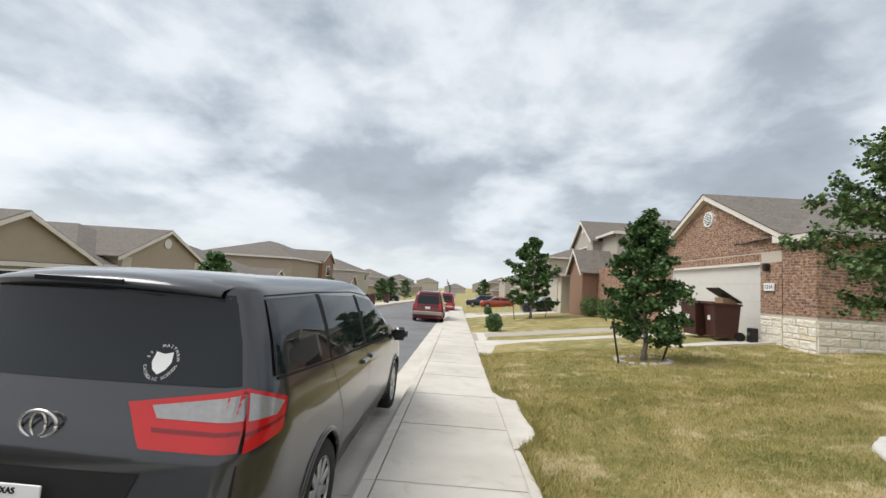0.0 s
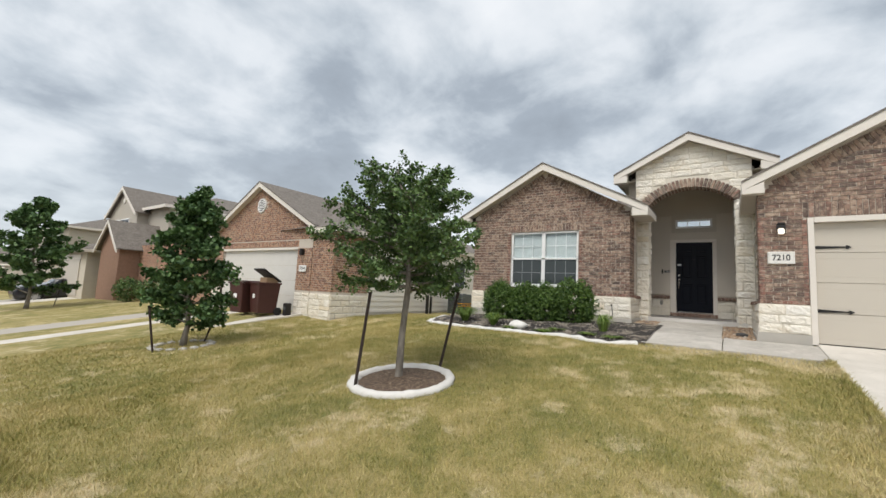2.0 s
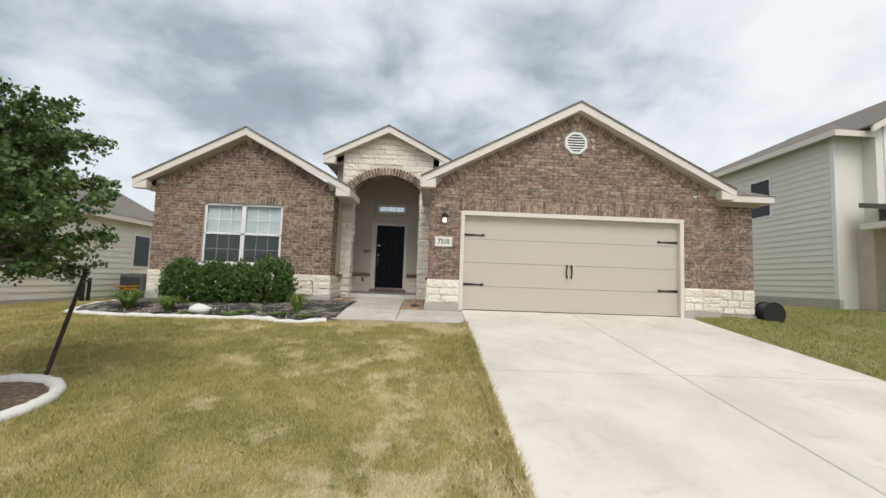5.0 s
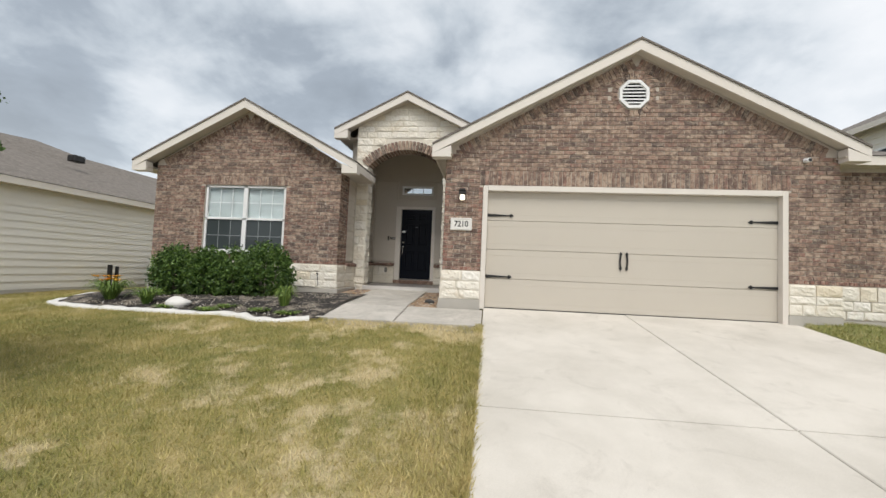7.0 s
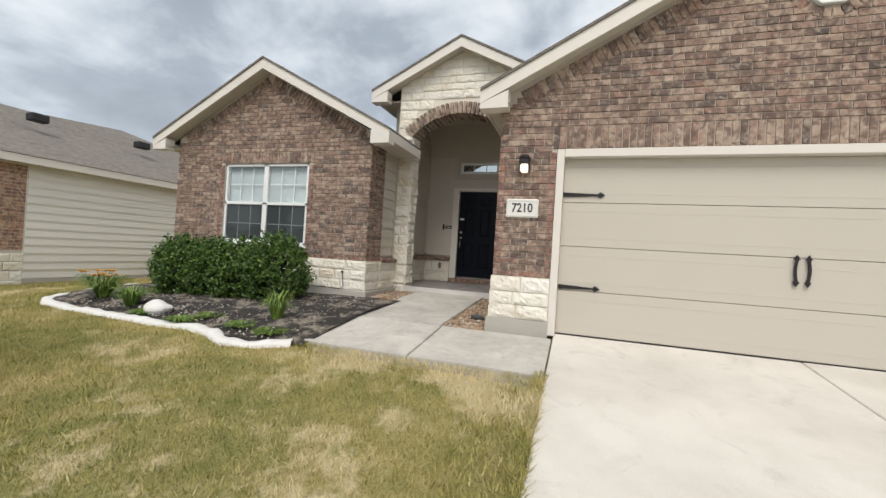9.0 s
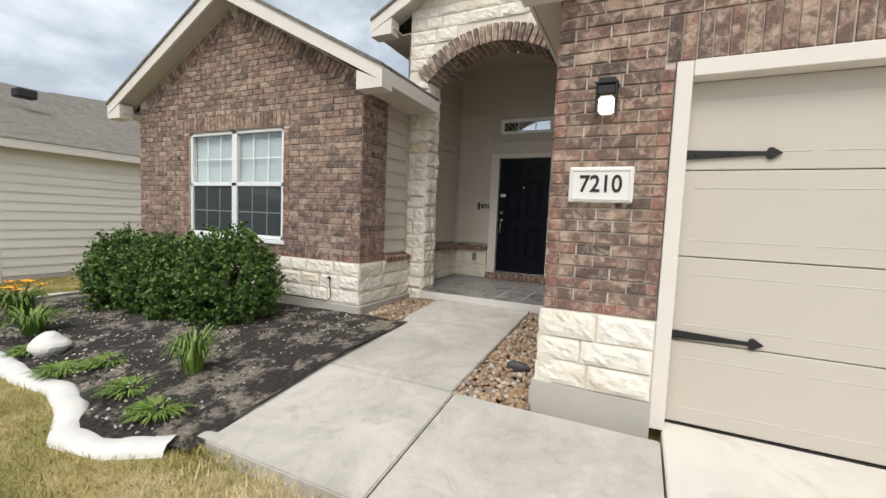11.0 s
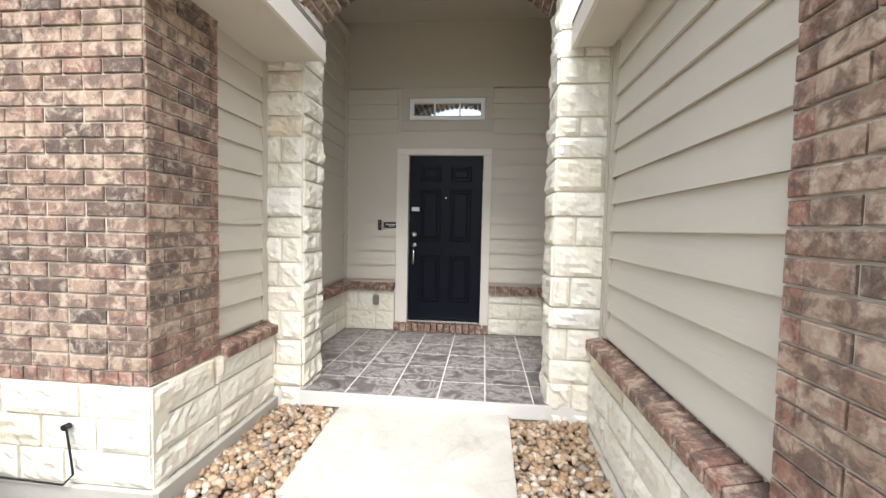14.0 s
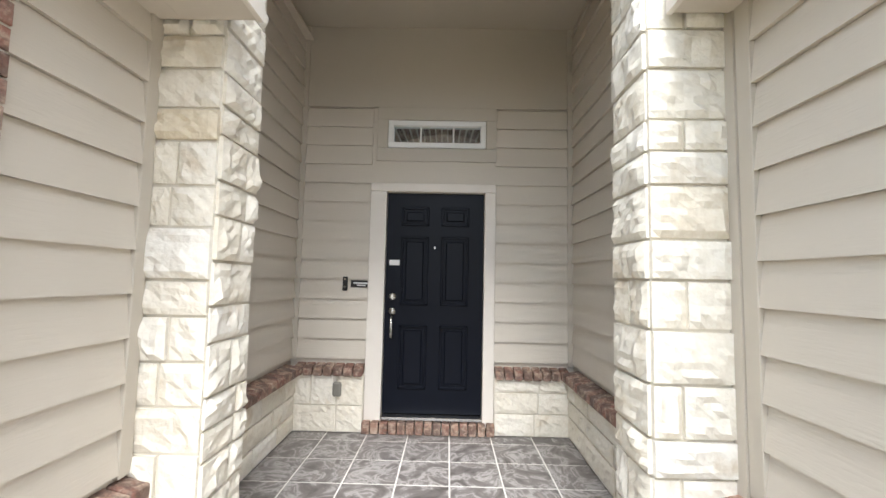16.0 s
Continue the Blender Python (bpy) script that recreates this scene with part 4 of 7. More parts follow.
for f, name in ((fpl, "porch_side_wall"), (fpr, "porch_side_wall")):
    w = flat_wall(house, f, [rect(EX + PT - 0.02, DX, PZ - 0.3, CEIL)], SIDING, 0.1, name)
    boards(f, EX + PT - 0.02, DX - 0.035, LED + 0.03, CEIL, w, SIDING, 0.18)
    sb = flat_wall(house, Face(f.kind, f.at - 0.06 if f.kind == "right" else f.at + 0.06), [rect(EX + PT, DX - 0.05, PZ - 0.2, LED - 0.1)], STONE_JOINT, 0.06, "stone_base")
    stones(Face(f.kind, f.at - 0.06 if f.kind == "right" else f.at + 0.06), EX + PT, DX - 0.06, PZ, LED - 0.1, sb, 51 if f is fpl else 53, 0.13, 0.22, (0.3, 0.6))
    ledge(f, EX + PT, DX - 0.1, LED - 0.045, w, 0.13)
for y0, y1, sd in ((0.48, 1.145, 61), (2.315, 2.94, 62)):
    f2 = Face("front", DX - 0.06)
    sb = flat_wall(house, f2, [rect(y0, y1, PZ - 0.2, LED - 0.1)], STONE_JOINT, 0.06, "stone_base")
    stones(f2, y0, y1, PZ, LED - 0.1, sb, sd, 0.15, 0.24, (0.2, 0.4))
    ledge(fd, y0, y1, LED - 0.045, sb, 0.12, 0.085)
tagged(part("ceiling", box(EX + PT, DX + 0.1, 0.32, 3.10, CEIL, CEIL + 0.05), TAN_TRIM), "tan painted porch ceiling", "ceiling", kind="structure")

# front door
door = thing("front_door", "closed navy-black six-panel front door", "door")
D0, D1, DZ0, DZ1 = 1.252, 2.157, 1.142, 3.172
leaf = part("leaf", box(DX + 0.03, DX + 0.07, D0, D1, DZ0, DZ1, 0.002), DOOR, door)
pw = 0.26
for c0 in (D0 + 0.135, D1 - 0.135 - pw):
    for z0, z1 in ((DZ0 + 0.22, DZ0 + 0.80), (DZ0 + 0.98, DZ0 + 1.62), (DZ0 + 1.72, DZ0 + 1.90)):
        bm = bmesh.new()
        for a, b, c, d in ((c0, c0 + pw, z0, z0 + 0.025), (c0, c0 + pw, z1 - 0.025, z1), (c0, c0 + 0.025, z0, z1), (c0 + pw - 0.025, c0 + pw, z0, z1)):
            add_box(bm, DX + 0.016, DX + 0.032, a, b, c, d, 0.006)
        add_box(bm, DX + 0.020, DX + 0.034, c0 + 0.045, c0 + pw - 0.045, z0 + 0.045, z1 - 0.045, 0.010)
        part("door_panel", bm, DOOR, leaf)
frame_ob = thing("door_frame", "pale painted door frame with brick sill", "trim", kind="structure")
for y0, y1 in ((D0 - 0.105, D0 - 0.004), (D1 + 0.004, D1 + 0.155)):
    part("jamb", box(DX - 0.035, DX + 0.09, y0, y1, PZ + 0.05, DZ1 + 0.005, 0.004), TRIM, frame_ob)
part("head", box(DX - 0.036, DX + 0.09, D0 - 0.105, D1 + 0.155, DZ1 + 0.006, DZ1 + 0.085, 0.004), TRIM, frame_ob)
part("threshold", box(DX - 0.07, DX + 0.06, D0, D1, 1.112, 1.138, 0.004), CHROME, frame_ob)
for k in range(15):
    a = 1.14 + k * 0.0785
    bm = box(DX - 0.11, DX, a + 0.005, a + 0.0735, PZ + 0.002, 1.10, 0.005)
    part("sill_brick", bm, CAPBRICK, frame_ob)


part("deadbolt", disc((DX + 0.018, D1 - 0.07, 2.20), 0.034, 0.03), CHROME, door, "brushed nickel deadbolt", True)
part("deadbolt", disc((DX + 0.010, D1 - 0.07, 2.20), 0.018, 0.03), CHROME, door)
hd = part("door_handle", disc((DX + 0.018, D1 - 0.07, 2.065), 0.034, 0.03), CHROME, door, "brushed nickel lever grip", True)
bm = bmesh.new()
tube(bm, [(DX + 0.01, D1 - 0.07, 2.02), (DX - 0.03, D1 - 0.07, 2.0), (DX - 0.04, D1 - 0.072, 1.92), (DX - 0.03, D1 - 0.07, 1.84), (DX + 0.02, D1 - 0.07, 1.82)], [0.012, 0.012, 0.013, 0.012, 0.014], 8)
part("grip", bm, CHROME, hd, "", True)
part("sticker", box(DX + 0.026, DX + 0.0295, D1 - 0.125, D1 - 0.03, 2.49, 2.54), WHITE, door, "small white sticker")
part("peephole", disc((DX + 0.028, (D0 + D1) / 2, 2.66), 0.008, 0.008), CHROME, door)

# transom window
tw = thing("transom_window", "narrow transom window above the front door", "window")
T0, T1, TZ0, TZ1 = 1.245, 2.165, 3.60, 3.86
bm = bmesh.new()
for a, b, c, d in ((T0, T1, TZ0, TZ0 + 0.05), (T0, T1, TZ1 - 0.05, TZ1), (T0, T0 + 0.05, TZ0 + 0.05, TZ1 - 0.05), (T1 - 0.05, T1, TZ0 + 0.05, TZ1 - 0.05)):
    add_box(bm, DX - 0.03, DX + 0.06, a, b, c, d, 0.004)
part("window_frame", bm, WHITE, tw)
part("pane", box(DX + 0.015, DX + 0.021, T0 + 0.05, T1 - 0.05, TZ0 + 0.05, TZ1 - 0.05), plain("coated_glass", (0.55, 0.60, 0.63), 0.03, metal=0.9, vary=0.02), tw)
for a in (1.55, 1.86):
    part("muntin", box(DX + 0.011, DX + 0.0145, a - 0.008, a + 0.008, TZ0 + 0.05, TZ1 - 0.05), WHITE, tw)
bm = bmesh.new()
for a, b, c, d in ((1.14, 2.27, 3.47, 3.595), (1.14, 2.27, 3.865, 3.99), (1.14, 1.24, 3.595, 3.865), (2.17, 2.27, 3.595, 3.865)):
    add_box(bm, DX - 0.024, DX, a, b, c, d, 0.003)
part("casing", bm, TAN_TRIM, tw)

# bedroom window
SCREENED = plain("muntin_behind_screen", (0.24, 0.26, 0.265), 0.7)
win = thing("bedroom_window", "white double-hung twin window with blinds, in brick", "window")
W0, W1, Z0, Z1 = 4.10, 6.01, 1.67, 3.155
for a, b in ((W0, (W0 + W1) / 2), ((W0 + W1) / 2, W1)):
    bm = bmesh.new()
    for p, q, c, d in ((a, b, Z0, Z0 + 0.045), (a, b, Z1 - 0.045, Z1), (a, a + 0.05, Z0, Z1), (b - 0.05, b, Z0, Z1), (a, b, 2.385, 2.435)):
        add_box(bm, BX + 0.02, BX + 0.09, p, q, c, d, 0.004)
    part("window_frame", bm, WHITE, win)
    for c, d in ((Z0 + 0.04, 2.39), (2.43, Z1 - 0.04)):
        part("pane", box(BX + 0.056, BX + 0.06, a + 0.05, b - 0.05, c, d), GLASS, win).visible_shadow = False
        for i in (1, 2):
            u = a + 0.05 + (b - a - 0.1) * i / 3
            part("muntin", box(BX + 0.062, BX + 0.07, u - 0.008, u + 0.008, c, d), WHITE, win)
        part("muntin", box(BX + 0.062, BX + 0.07, a + 0.05, b - 0.05, (c + d) / 2 - 0.008, (c + d) / 2 + 0.008), WHITE, win)
    part("screen", box(BX + 0.048, BX + 0.050, a + 0.05, b - 0.05, Z0 + 0.045, 2.385), glass_material("insect_screen", (0.05, 0.06, 0.062), 0.0), win, "dark insect screen")
    for i in (1, 2):
        u = a + 0.05 + (b - a - 0.1) * i / 3
        part("muntin", box(BX + 0.046, BX + 0.0475, u - 0.007, u + 0.007, Z0 + 0.045, 2.385), SCREENED, win)
    part("muntin", box(BX + 0.044, BX + 0.0455, a + 0.05, b - 0.05, 2.02, 2.034), SCREENED, win)
    for k in range(26):
        z = Z0 + 0.05 + k * 0.055
        part("blind_slat", prism([(BX + 0.10, z), (BX + 0.104, z + 0.058), (BX + 0.106, z + 0.058), (BX + 0.102, z)], "y", a + 0.03, b - 0.03), BLIND, win)
part("sill", box(BX - 0.03, BX + 0.02, W0 - 0.06, W1 + 0.06, Z0 - 0.055, Z0 - 0.004, 0.005), WHITE, win)
part("room_back", box(BX + 0.5, BX + 0.52, 3, 7, 1, 3.5), BLIND, win)

# number sign
sign = thing("house_number_sign", "white stone plaque with black house number 7210", "sign")
part("plaque", box(GX - 0.045, GX - 0.002, -0.10, 0.285, 2.185, 2.41, 0.008), plain("plaque_stone", (0.76, 0.74, 0.70), 0.8, vary=0.06, bump=0.2), sign)
bm = bmesh.new()
for a, b, c, d in ((-0.085, 0.27, 2.20, 2.212), (-0.085, 0.27, 2.383, 2.395), (-0.085, -0.073, 2.212, 2.383), (0.258, 0.27, 2.212, 2.383)):
    add_box(bm, GX - 0.05, GX - 0.044, a, b, c, d, 0.002)
part("rim", bm, plain("plaque_rim", (0.72, 0.70, 0.66), 0.8), sign)


def writing(text, size, m, material, parent, name="number", bold=0.0, depth=0.002):
    cu = bpy.data.curves.new(name, "FONT")
    cu.body, cu.size, cu.align_x, cu.align_y, cu.extrude, cu.offset = text, size, "CENTER", "CENTER", depth, bold
    ob = new("tmp", cu)
    me = bpy.data.meshes.new_from_object(ob.evaluated_get(bpy.context.evaluated_depsgraph_get()))
    bpy.data.objects.remove(ob)
    me.materials.clear()
    me.materials.append(material)
    o = new(name, me)
    o.matrix_world = m
    if parent is not None:
        o.parent = parent
        o.matrix_parent_inverse = parent.matrix_world.inverted()
    return o


TO_FRONT = Matrix(((0, 0, -1), (-1, 0, 0), (0, 1, 0))).to_4x4()
writing("7210", 0.15, Matrix.Translation((GX - 0.047, 0.092, 2.298)) @ TO_FRONT @ Matrix.Diagonal((0.86, 1, 1, 1)), BLACK, sign, bold=0.0022)

# ---- fixtures on the house ----
LAMP_GLASS = bpy.data.materials.new("lit_lamp_glass")
LAMP_GLASS.use_nodes = True
lp = LAMP_GLASS.node_tree.nodes["Principled BSDF"]
lp.inputs["Base Color"].default_value = (0.9, 0.88, 0.82, 1)
lp.inputs["Emission Color"].default_value = (1.0, 0.86, 0.66, 1)
lp.inputs["Emission Strength"].default_value = 0.9


def lantern(at, label, name):
    """A black wall lantern; its shade hangs off the back plate."""
    x, y, z = at
    t = thing(name, label, "lamp", (x, y, z))
    part("back_plate", box(-0.02, 0.0, -0.05, 0.05, -0.06, 0.09, 0.004), BLACK, t)
    bm = bmesh.new()
    add_box(bm, -0.15, -0.02, -0.065, 0.065, 0.06, 0.075, 0.004)
    add_box(bm, -0.13, -0.03, -0.05, 0.05, 0.075, 0.10, 0.006)
    for yy in (-0.06, 0.052):
        for xx in (-0.146, -0.034):
            add_box(bm, xx, xx + 0.009, yy, yy + 0.009, -0.11, 0.06)
    part("cage", bm, BLACK, t)
    part("hood", box(-0.142, -0.03, -0.057, 0.057, -0.005, 0.06, 0.01), BLACK, t)
    part("shade", box(-0.13, -0.04, -0.045, 0.045, -0.105, -0.006, 0.015), LAMP_GLASS, t, "glowing frosted glass shade")
    return t


lantern((GX - 0.012, 0.085, 2.83), "lit black wall lantern on brick beside the garage", "wall_lantern")
pl = thing("porch_light", "lit black lantern on the porch ceiling", "lamp", (12.7, 1.62, CEIL))
part("mount", box(-0.07, 0.07, -0.07, 0.07, -0.02, 0.0, 0.004), BLACK, pl)
bm = bmesh.new()
for a in (-0.075, 0.065):
    for b in (-0.075, 0.065):
        add_box(bm, a, a + 0.01, b, b + 0.01, -0.2, -0.02)
add_box(bm, -0.08, 0.08, -0.08, 0.08, -0.035, -0.02)
part("cage", bm, BLACK, pl)
part("shade", box(-0.06, 0.06, -0.06, 0.06, -0.19, -0.04, 0.01), LAMP_GLASS, pl, "glowing frosted glass shade")
bell = thing("doorbell", "black video doorbell beside the door frame", "doorbell", (DX - 0.02, 2.52, 2.31))
part("casing", box(-0.022, 0.0, -0.022, 0.022, -0.065, 0.065, 0.006), BLACK, bell)
part("button", disc((-0.024, 0, -0.03), 0.013, 0.006), CHROME, bell)
part("lens", disc((-0.024, 0, 0.04), 0.009, 0.006), CHROME, bell)
ns = thing("door_sign", "small black door sign with white lettering", "sign", (DX - 0.02, 2.37, 2.31))
part("plate", box(-0.01, 0.0, -0.10, 0.10, -0.032, 0.032, 0.003), BLACK, ns)
for z, w in ((0.008, 0.075), (-0.012, 0.04)):
    part("lettering", box(-0.0125, -0.0105, -w, w, z - 0.005, z + 0.005), WHITE, ns)
outlet = thing("outlet_cover", "weathered grey outdoor outlet cover on limestone", "outlet", (DX - 0.085, 2.54, 1.38))
part("cover", box(-0.03, 0.0, -0.04, 0.04, -0.065, 0.065, 0.015), plain("grey_metal", (0.30, 0.29, 0.26), 0.5, metal=0.6), outlet)
eye_cam = thing("security_camera", "small white security camera under the eave", "camera", (GX - 0.015, -5.62, 3.53))
part("mount", disc((-0.01, 0, 0), 0.04, 0.02), WHITE, eye_cam)
part("body", disc((-0.06, 0, -0.01), 0.035, 0.1), WHITE, eye_cam, "", True)
part("lens", disc((-0.112, 0, -0.01), 0.027, 0.01), BLACK, eye_cam)
vp = thing("vent_pipe", "dark roof vent pipe with a cap", "pipe", (14.6, 0.35, 4.9))
bm = disc((0, 0, 0.45), 0.05, 0.9, "z")
part("pipe", bm, BLACK, vp)
part("cap", disc((0, 0, 0.93), 0.08, 0.06, "z"), BLACK, vp)
cable = thing("outdoor_cable", "thin black cable along the foundation", "cable")
bm = bmesh.new()
tube(bm, [(BX - 0.05, 3.25, 1.25), (BX - 0.055, 3.23, 1.15), (BX - 0.05, 3.22, 1.02), (BX - 0.055, 3.27, 0.965), (BX - 0.05, 3.6, 0.97), (BX - 0.05, 4.3, 0.975)], [0.006] * 6, 6)
part("wire", bm, BLACK, cable)
part("plug", disc((BX - 0.05, 3.25, 1.26), 0.016, 0.03), BLACK, cable)
hose = thing("hose_reel", "black garden hose on a reel at the corner", "hose reel", (9.62, -7.5, 0.95))
for k in range(5):
    bm = bmesh.new()
    tube(bm, [(0.05 * k - 0.1, 0.22 * math.cos(a), 0.22 * math.sin(a)) for a in (2 * math.pi * i / 18 for i in range(19))], [0.024] * 19, 6)
    part("hose_coil", bm, BLACK, hose, "", True)
for xx in (-0.15, 0.14):
    part("reel_disc", disc((xx, 0, 0), 0.27, 0.015), BLACK, hose)
bm = bmesh.new()
tube(bm, [(-0.12, -0.2, 0), (-0.14, -0.24, -0.2), (-0.15, -0.3, -0.33)], [0.015] * 3, 6)
part("hose_end", bm, BLACK, hose)
bm = bmesh.new()
tube(bm, [(0.0, 0.0, 0.0), (0.0, 0.26, 0.0)], [0.03] * 2, 8)
part("bracket", bm, BLACK, hose)


# ---- the brick house next door ----
def brick_neighbour(dx, dy, dz):
    h = thing("house", "single-storey orange brick house with white garage door", "house")
    fx = GX + dx
    f = Face("front", fx)
    mid = GM + dy
    lo, hi = mid - 3.26, mid + 3.3
    s0, b0 = SILL + dz, B0 + dz
    w = flat_wall(h, f, [rect(lo, mid - 2.47, 0.0, 3.02 + dz), rect(mid + 2.62, hi, 0.0, 3.02 + dz), [(lo, 3.02 + dz), (hi, 3.02 + dz), (hi, 3.7 + dz), (mid, 5.46 + dz), (lo, 3.7 + dz)]], MORTAR, name="garage_wall")
    ins = under(mid, 5.60 + dz, 0.527, 0.16)
    body = course(lo, mid - 2.47, b0, 3.02 + dz) + course(mid + 2.62, hi, b0, 3.02 + dz) + course(lo, hi, b0 + 0.0762 * 23, 5.5 + dz, keep=ins)
    body = [b for b in body if math.hypot(b[0] - mid, b[1] - 4.68 - dz) > 0.3]
    lay(f, body, ORANGE, w, lambda u, z: False)
    lay(f, soldiers(mid - 2.5, mid + 2.65, 3.03 + dz, 3.26 + dz), ORANGE, w, lambda u, z: False)
    bs = flat_wall(h, Face("front", fx - 0.01), [rect(lo, mid - 2.47, 0.0, s0), rect(mid + 2.62, hi, 0.0, s0)], STONE_JOINT, 0.1, "stone_base")
    stones(Face("front", fx - 0.01), lo, mid - 2.47, 0.1, s0, bs, 71, joined=True)
    gable_roof(h, fx - 0.23, 20, mid, 3.55, 5.60 + dz, 3.73 + dz)
    part("garage_door", box(fx + 0.1, fx + 0.14, mid - 2.47, mid + 2.62, 0.3, 3.0 + dz), plain("white_door_paint", (0.66, 0.64, 0.60), 0.5), h, "white sectional garage door")
    for k in (1, 2, 3):
        part("door_line", box(fx + 0.096, fx + 0.1, mid - 2.45, mid + 2.6, 0.42 + 0.53 * k, 0.43 + 0.53 * k), GARAGE, h)
    part("trim", box(fx - 0.01, fx + 0.12, mid - 2.47, mid + 2.62, 2.94 + dz, 3.02 + dz), TRIM, h)
    # side wing, brick then pale siding
    f2 = Face("front", fx + 0.02)
    y1 = lo - 1.05
    w2 = flat_wall(h, f2, [rect(y1, lo - 0.002, 0.0, 3.5 + dz)], MORTAR, name="wing_wall")
    lay(f2, course(y1, lo, b0, 3.5 + dz), ORANGE, w2, lambda u, z: False)
    stones(Face("front", fx + 0.01), y1, lo, 0.0, s0, w2, 73, joined=True)
    fs = Face("right", y1)
    sw = flat_wall(h, fs, [rect(fx + 0.03, 20, -0.1, 3.5 + dz)], PALE_SIDING, name="side_wall")
    lay(fs, course(fx + 0.02, 10.15, b0, 3.45 + dz), ORANGE, sw, lambda u, z: False)
    stones(Face("right", y1 - 0.02), fx + 0.01, 10.17, 0.1, s0, sw, 74, joined=True)
    part("mortar_bed", box(fx + 0.03, 10.15, y1 - 0.003, y1 + 0.02, 0.1, 3.45 + dz), MORTAR, h)
    boards(fs, 10.17, 20, 0.52, 3.45 + dz, sw, PALE_SIDING, 0.19)
    part("foundation", box(fx + 0.04, 20, y1 - 0.03, y1 + 0.1, -0.3, 0.51), FOUNDATION, h)
    part("eave_board", box(fx - 0.2, 20.3, y1 - 0.33, y1 - 0.30, 3.46 + dz, 3.63 + dz), TRIM, h)
    part("eave_board", box(fx - 0.2, fx - 0.17, y1 - 0.30, lo - 0.2, 3.46 + dz, 3.63 + dz), TRIM, h)
    part("eave_soffit", box(fx - 0.17, 20.3, y1 - 0.30, y1 + 0.02, 3.47 + dz, 3.49 + dz), SOFFIT, h)
    bm = bmesh.new()
    e = 3.64 + dz
    vs = [bm.verts.new(p) for p in ((fx - 0.22, y1 - 0.35, e), (20.4, y1 - 0.35, e), (16.5, mid + 2.5, e + 2.75), (fx + 4.4, mid + 0.5, e + 2.1), (fx - 0.22, mid - 3, e), (20.4, mid + 12, e), (fx + 1.5, mid + 12, e))]
    for q in ((0, 1, 2, 3), (0, 3, 4), (3, 2, 6), (4, 3, 6), (1, 5, 2), (2, 5, 6)):
        bm.faces.new([vs[i] for i in q])
    part("main_roof", bm, SHINGLE, h)
    for vx in (11.2, 14.0):
        part("roof_vent", box(vx, vx + 0.4, y1 + 2.1, y1 + 2.4, e + 1.28, e + 1.5, 0.03), BLACK, h)
    # round gable vent
    bm = disc((fx - 0.03, mid, 4.68 + dz), 0.27, 0.05)
    v = part("gable_vent", bm, WHITE, h, "round louvred gable vent")
    part("vent_backing", disc((fx - 0.058, mid, 4.68 + dz), 0.21, 0.01), DARK, v)
    for k in range(6):
        z = 4.53 + dz + 0.06 * k
        hw = math.sqrt(max(0.01, 0.21 ** 2 - (z - 4.68 - dz) ** 2))
        part("slat", box(fx - 0.075, fx - 0.06, mid - hw, mid + hw, z - 0.016, z + 0.016), WHITE, v)
    # side window
    part("side_window", box(15.6, 16.5, y1 - 0.04, y1 + 0.01, 1.5, 2.75), WHITE, h, "white framed side window")
    part("pane", box(15.67, 16.43, y1 - 0.05, y1 - 0.042, 1.57, 2.68), DARK_GLASS, h)
    part("house_wall", box(fx + 0.05, 20, hi - 0.15, hi + 9, 0.0, 3.4 + dz), ORANGE, h)
    s = thing("house_number_sign", "white plaque with house number 7214", "sign", (fx - 0.02, mid - 2.85, 2.28 + dz))
    part("plaque", box(-0.04, 0.0, -0.19, 0.19, -0.11, 0.11, 0.008), WHITE, s)
    writing("7214", 0.15, Matrix.Translation((fx - 0.063, mid - 2.85, 2.28 + dz)) @ TO_FRONT, BLACK, s)
    lt = thing("wall_lantern", "dark unlit wall lantern on orange brick", "lamp", (fx - 0.012, mid - 2.8, 2.85 + dz))
    part("back_plate", box(-0.02, 0.0, -0.05, 0.05, -0.06, 0.09, 0.004), BLACK, lt)
    part("shade", box(-0.15, -0.02, -0.06, 0.06, -0.12, 0.1, 0.02), BLACK, lt)
    return y1


NY = brick_neighbour(-0.9, 18.5, -0.37)
GREY_PLASTIC = plain("grey_green_metal", (0.10, 0.11, 0.11), 0.5)
ac = thing("air_conditioner", "grey outdoor air conditioner unit beside the house", "air conditioner", (15.0, NY - 0.75, ground(15.0, NY - 0.75)))
part("case", box(-0.38, 0.38, -0.38, 0.38, 0.0, 0.85, 0.03), GREY_PLASTIC, ac)
for k in range(9):
    part("louvre", box(-0.395, -0.381, -0.33, 0.33, 0.1 + 0.075 * k, 0.125 + 0.075 * k), BLACK, ac)
part("fan_grille", disc((0, 0, 0.86), 0.3, 0.02, "z"), BLACK, ac)
meter = thing("utility_pedestal", "two short dark utility posts by the siding", "utility post", (13.2, NY - 0.35, ground(13.2, NY - 0.35)))
part("post", box(-0.05, 0.05, -0.05, 0.05, 0, 0.75, 0.01), BLACK, meter)
part("post", box(0.2, 0.28, -0.04, 0.04, 0, 0.7, 0.01), BLACK, meter)

BIN = plain("maroon_bin_plastic", (0.075, 0.028, 0.024), 0.45, vary=0.25, bump=0.1)


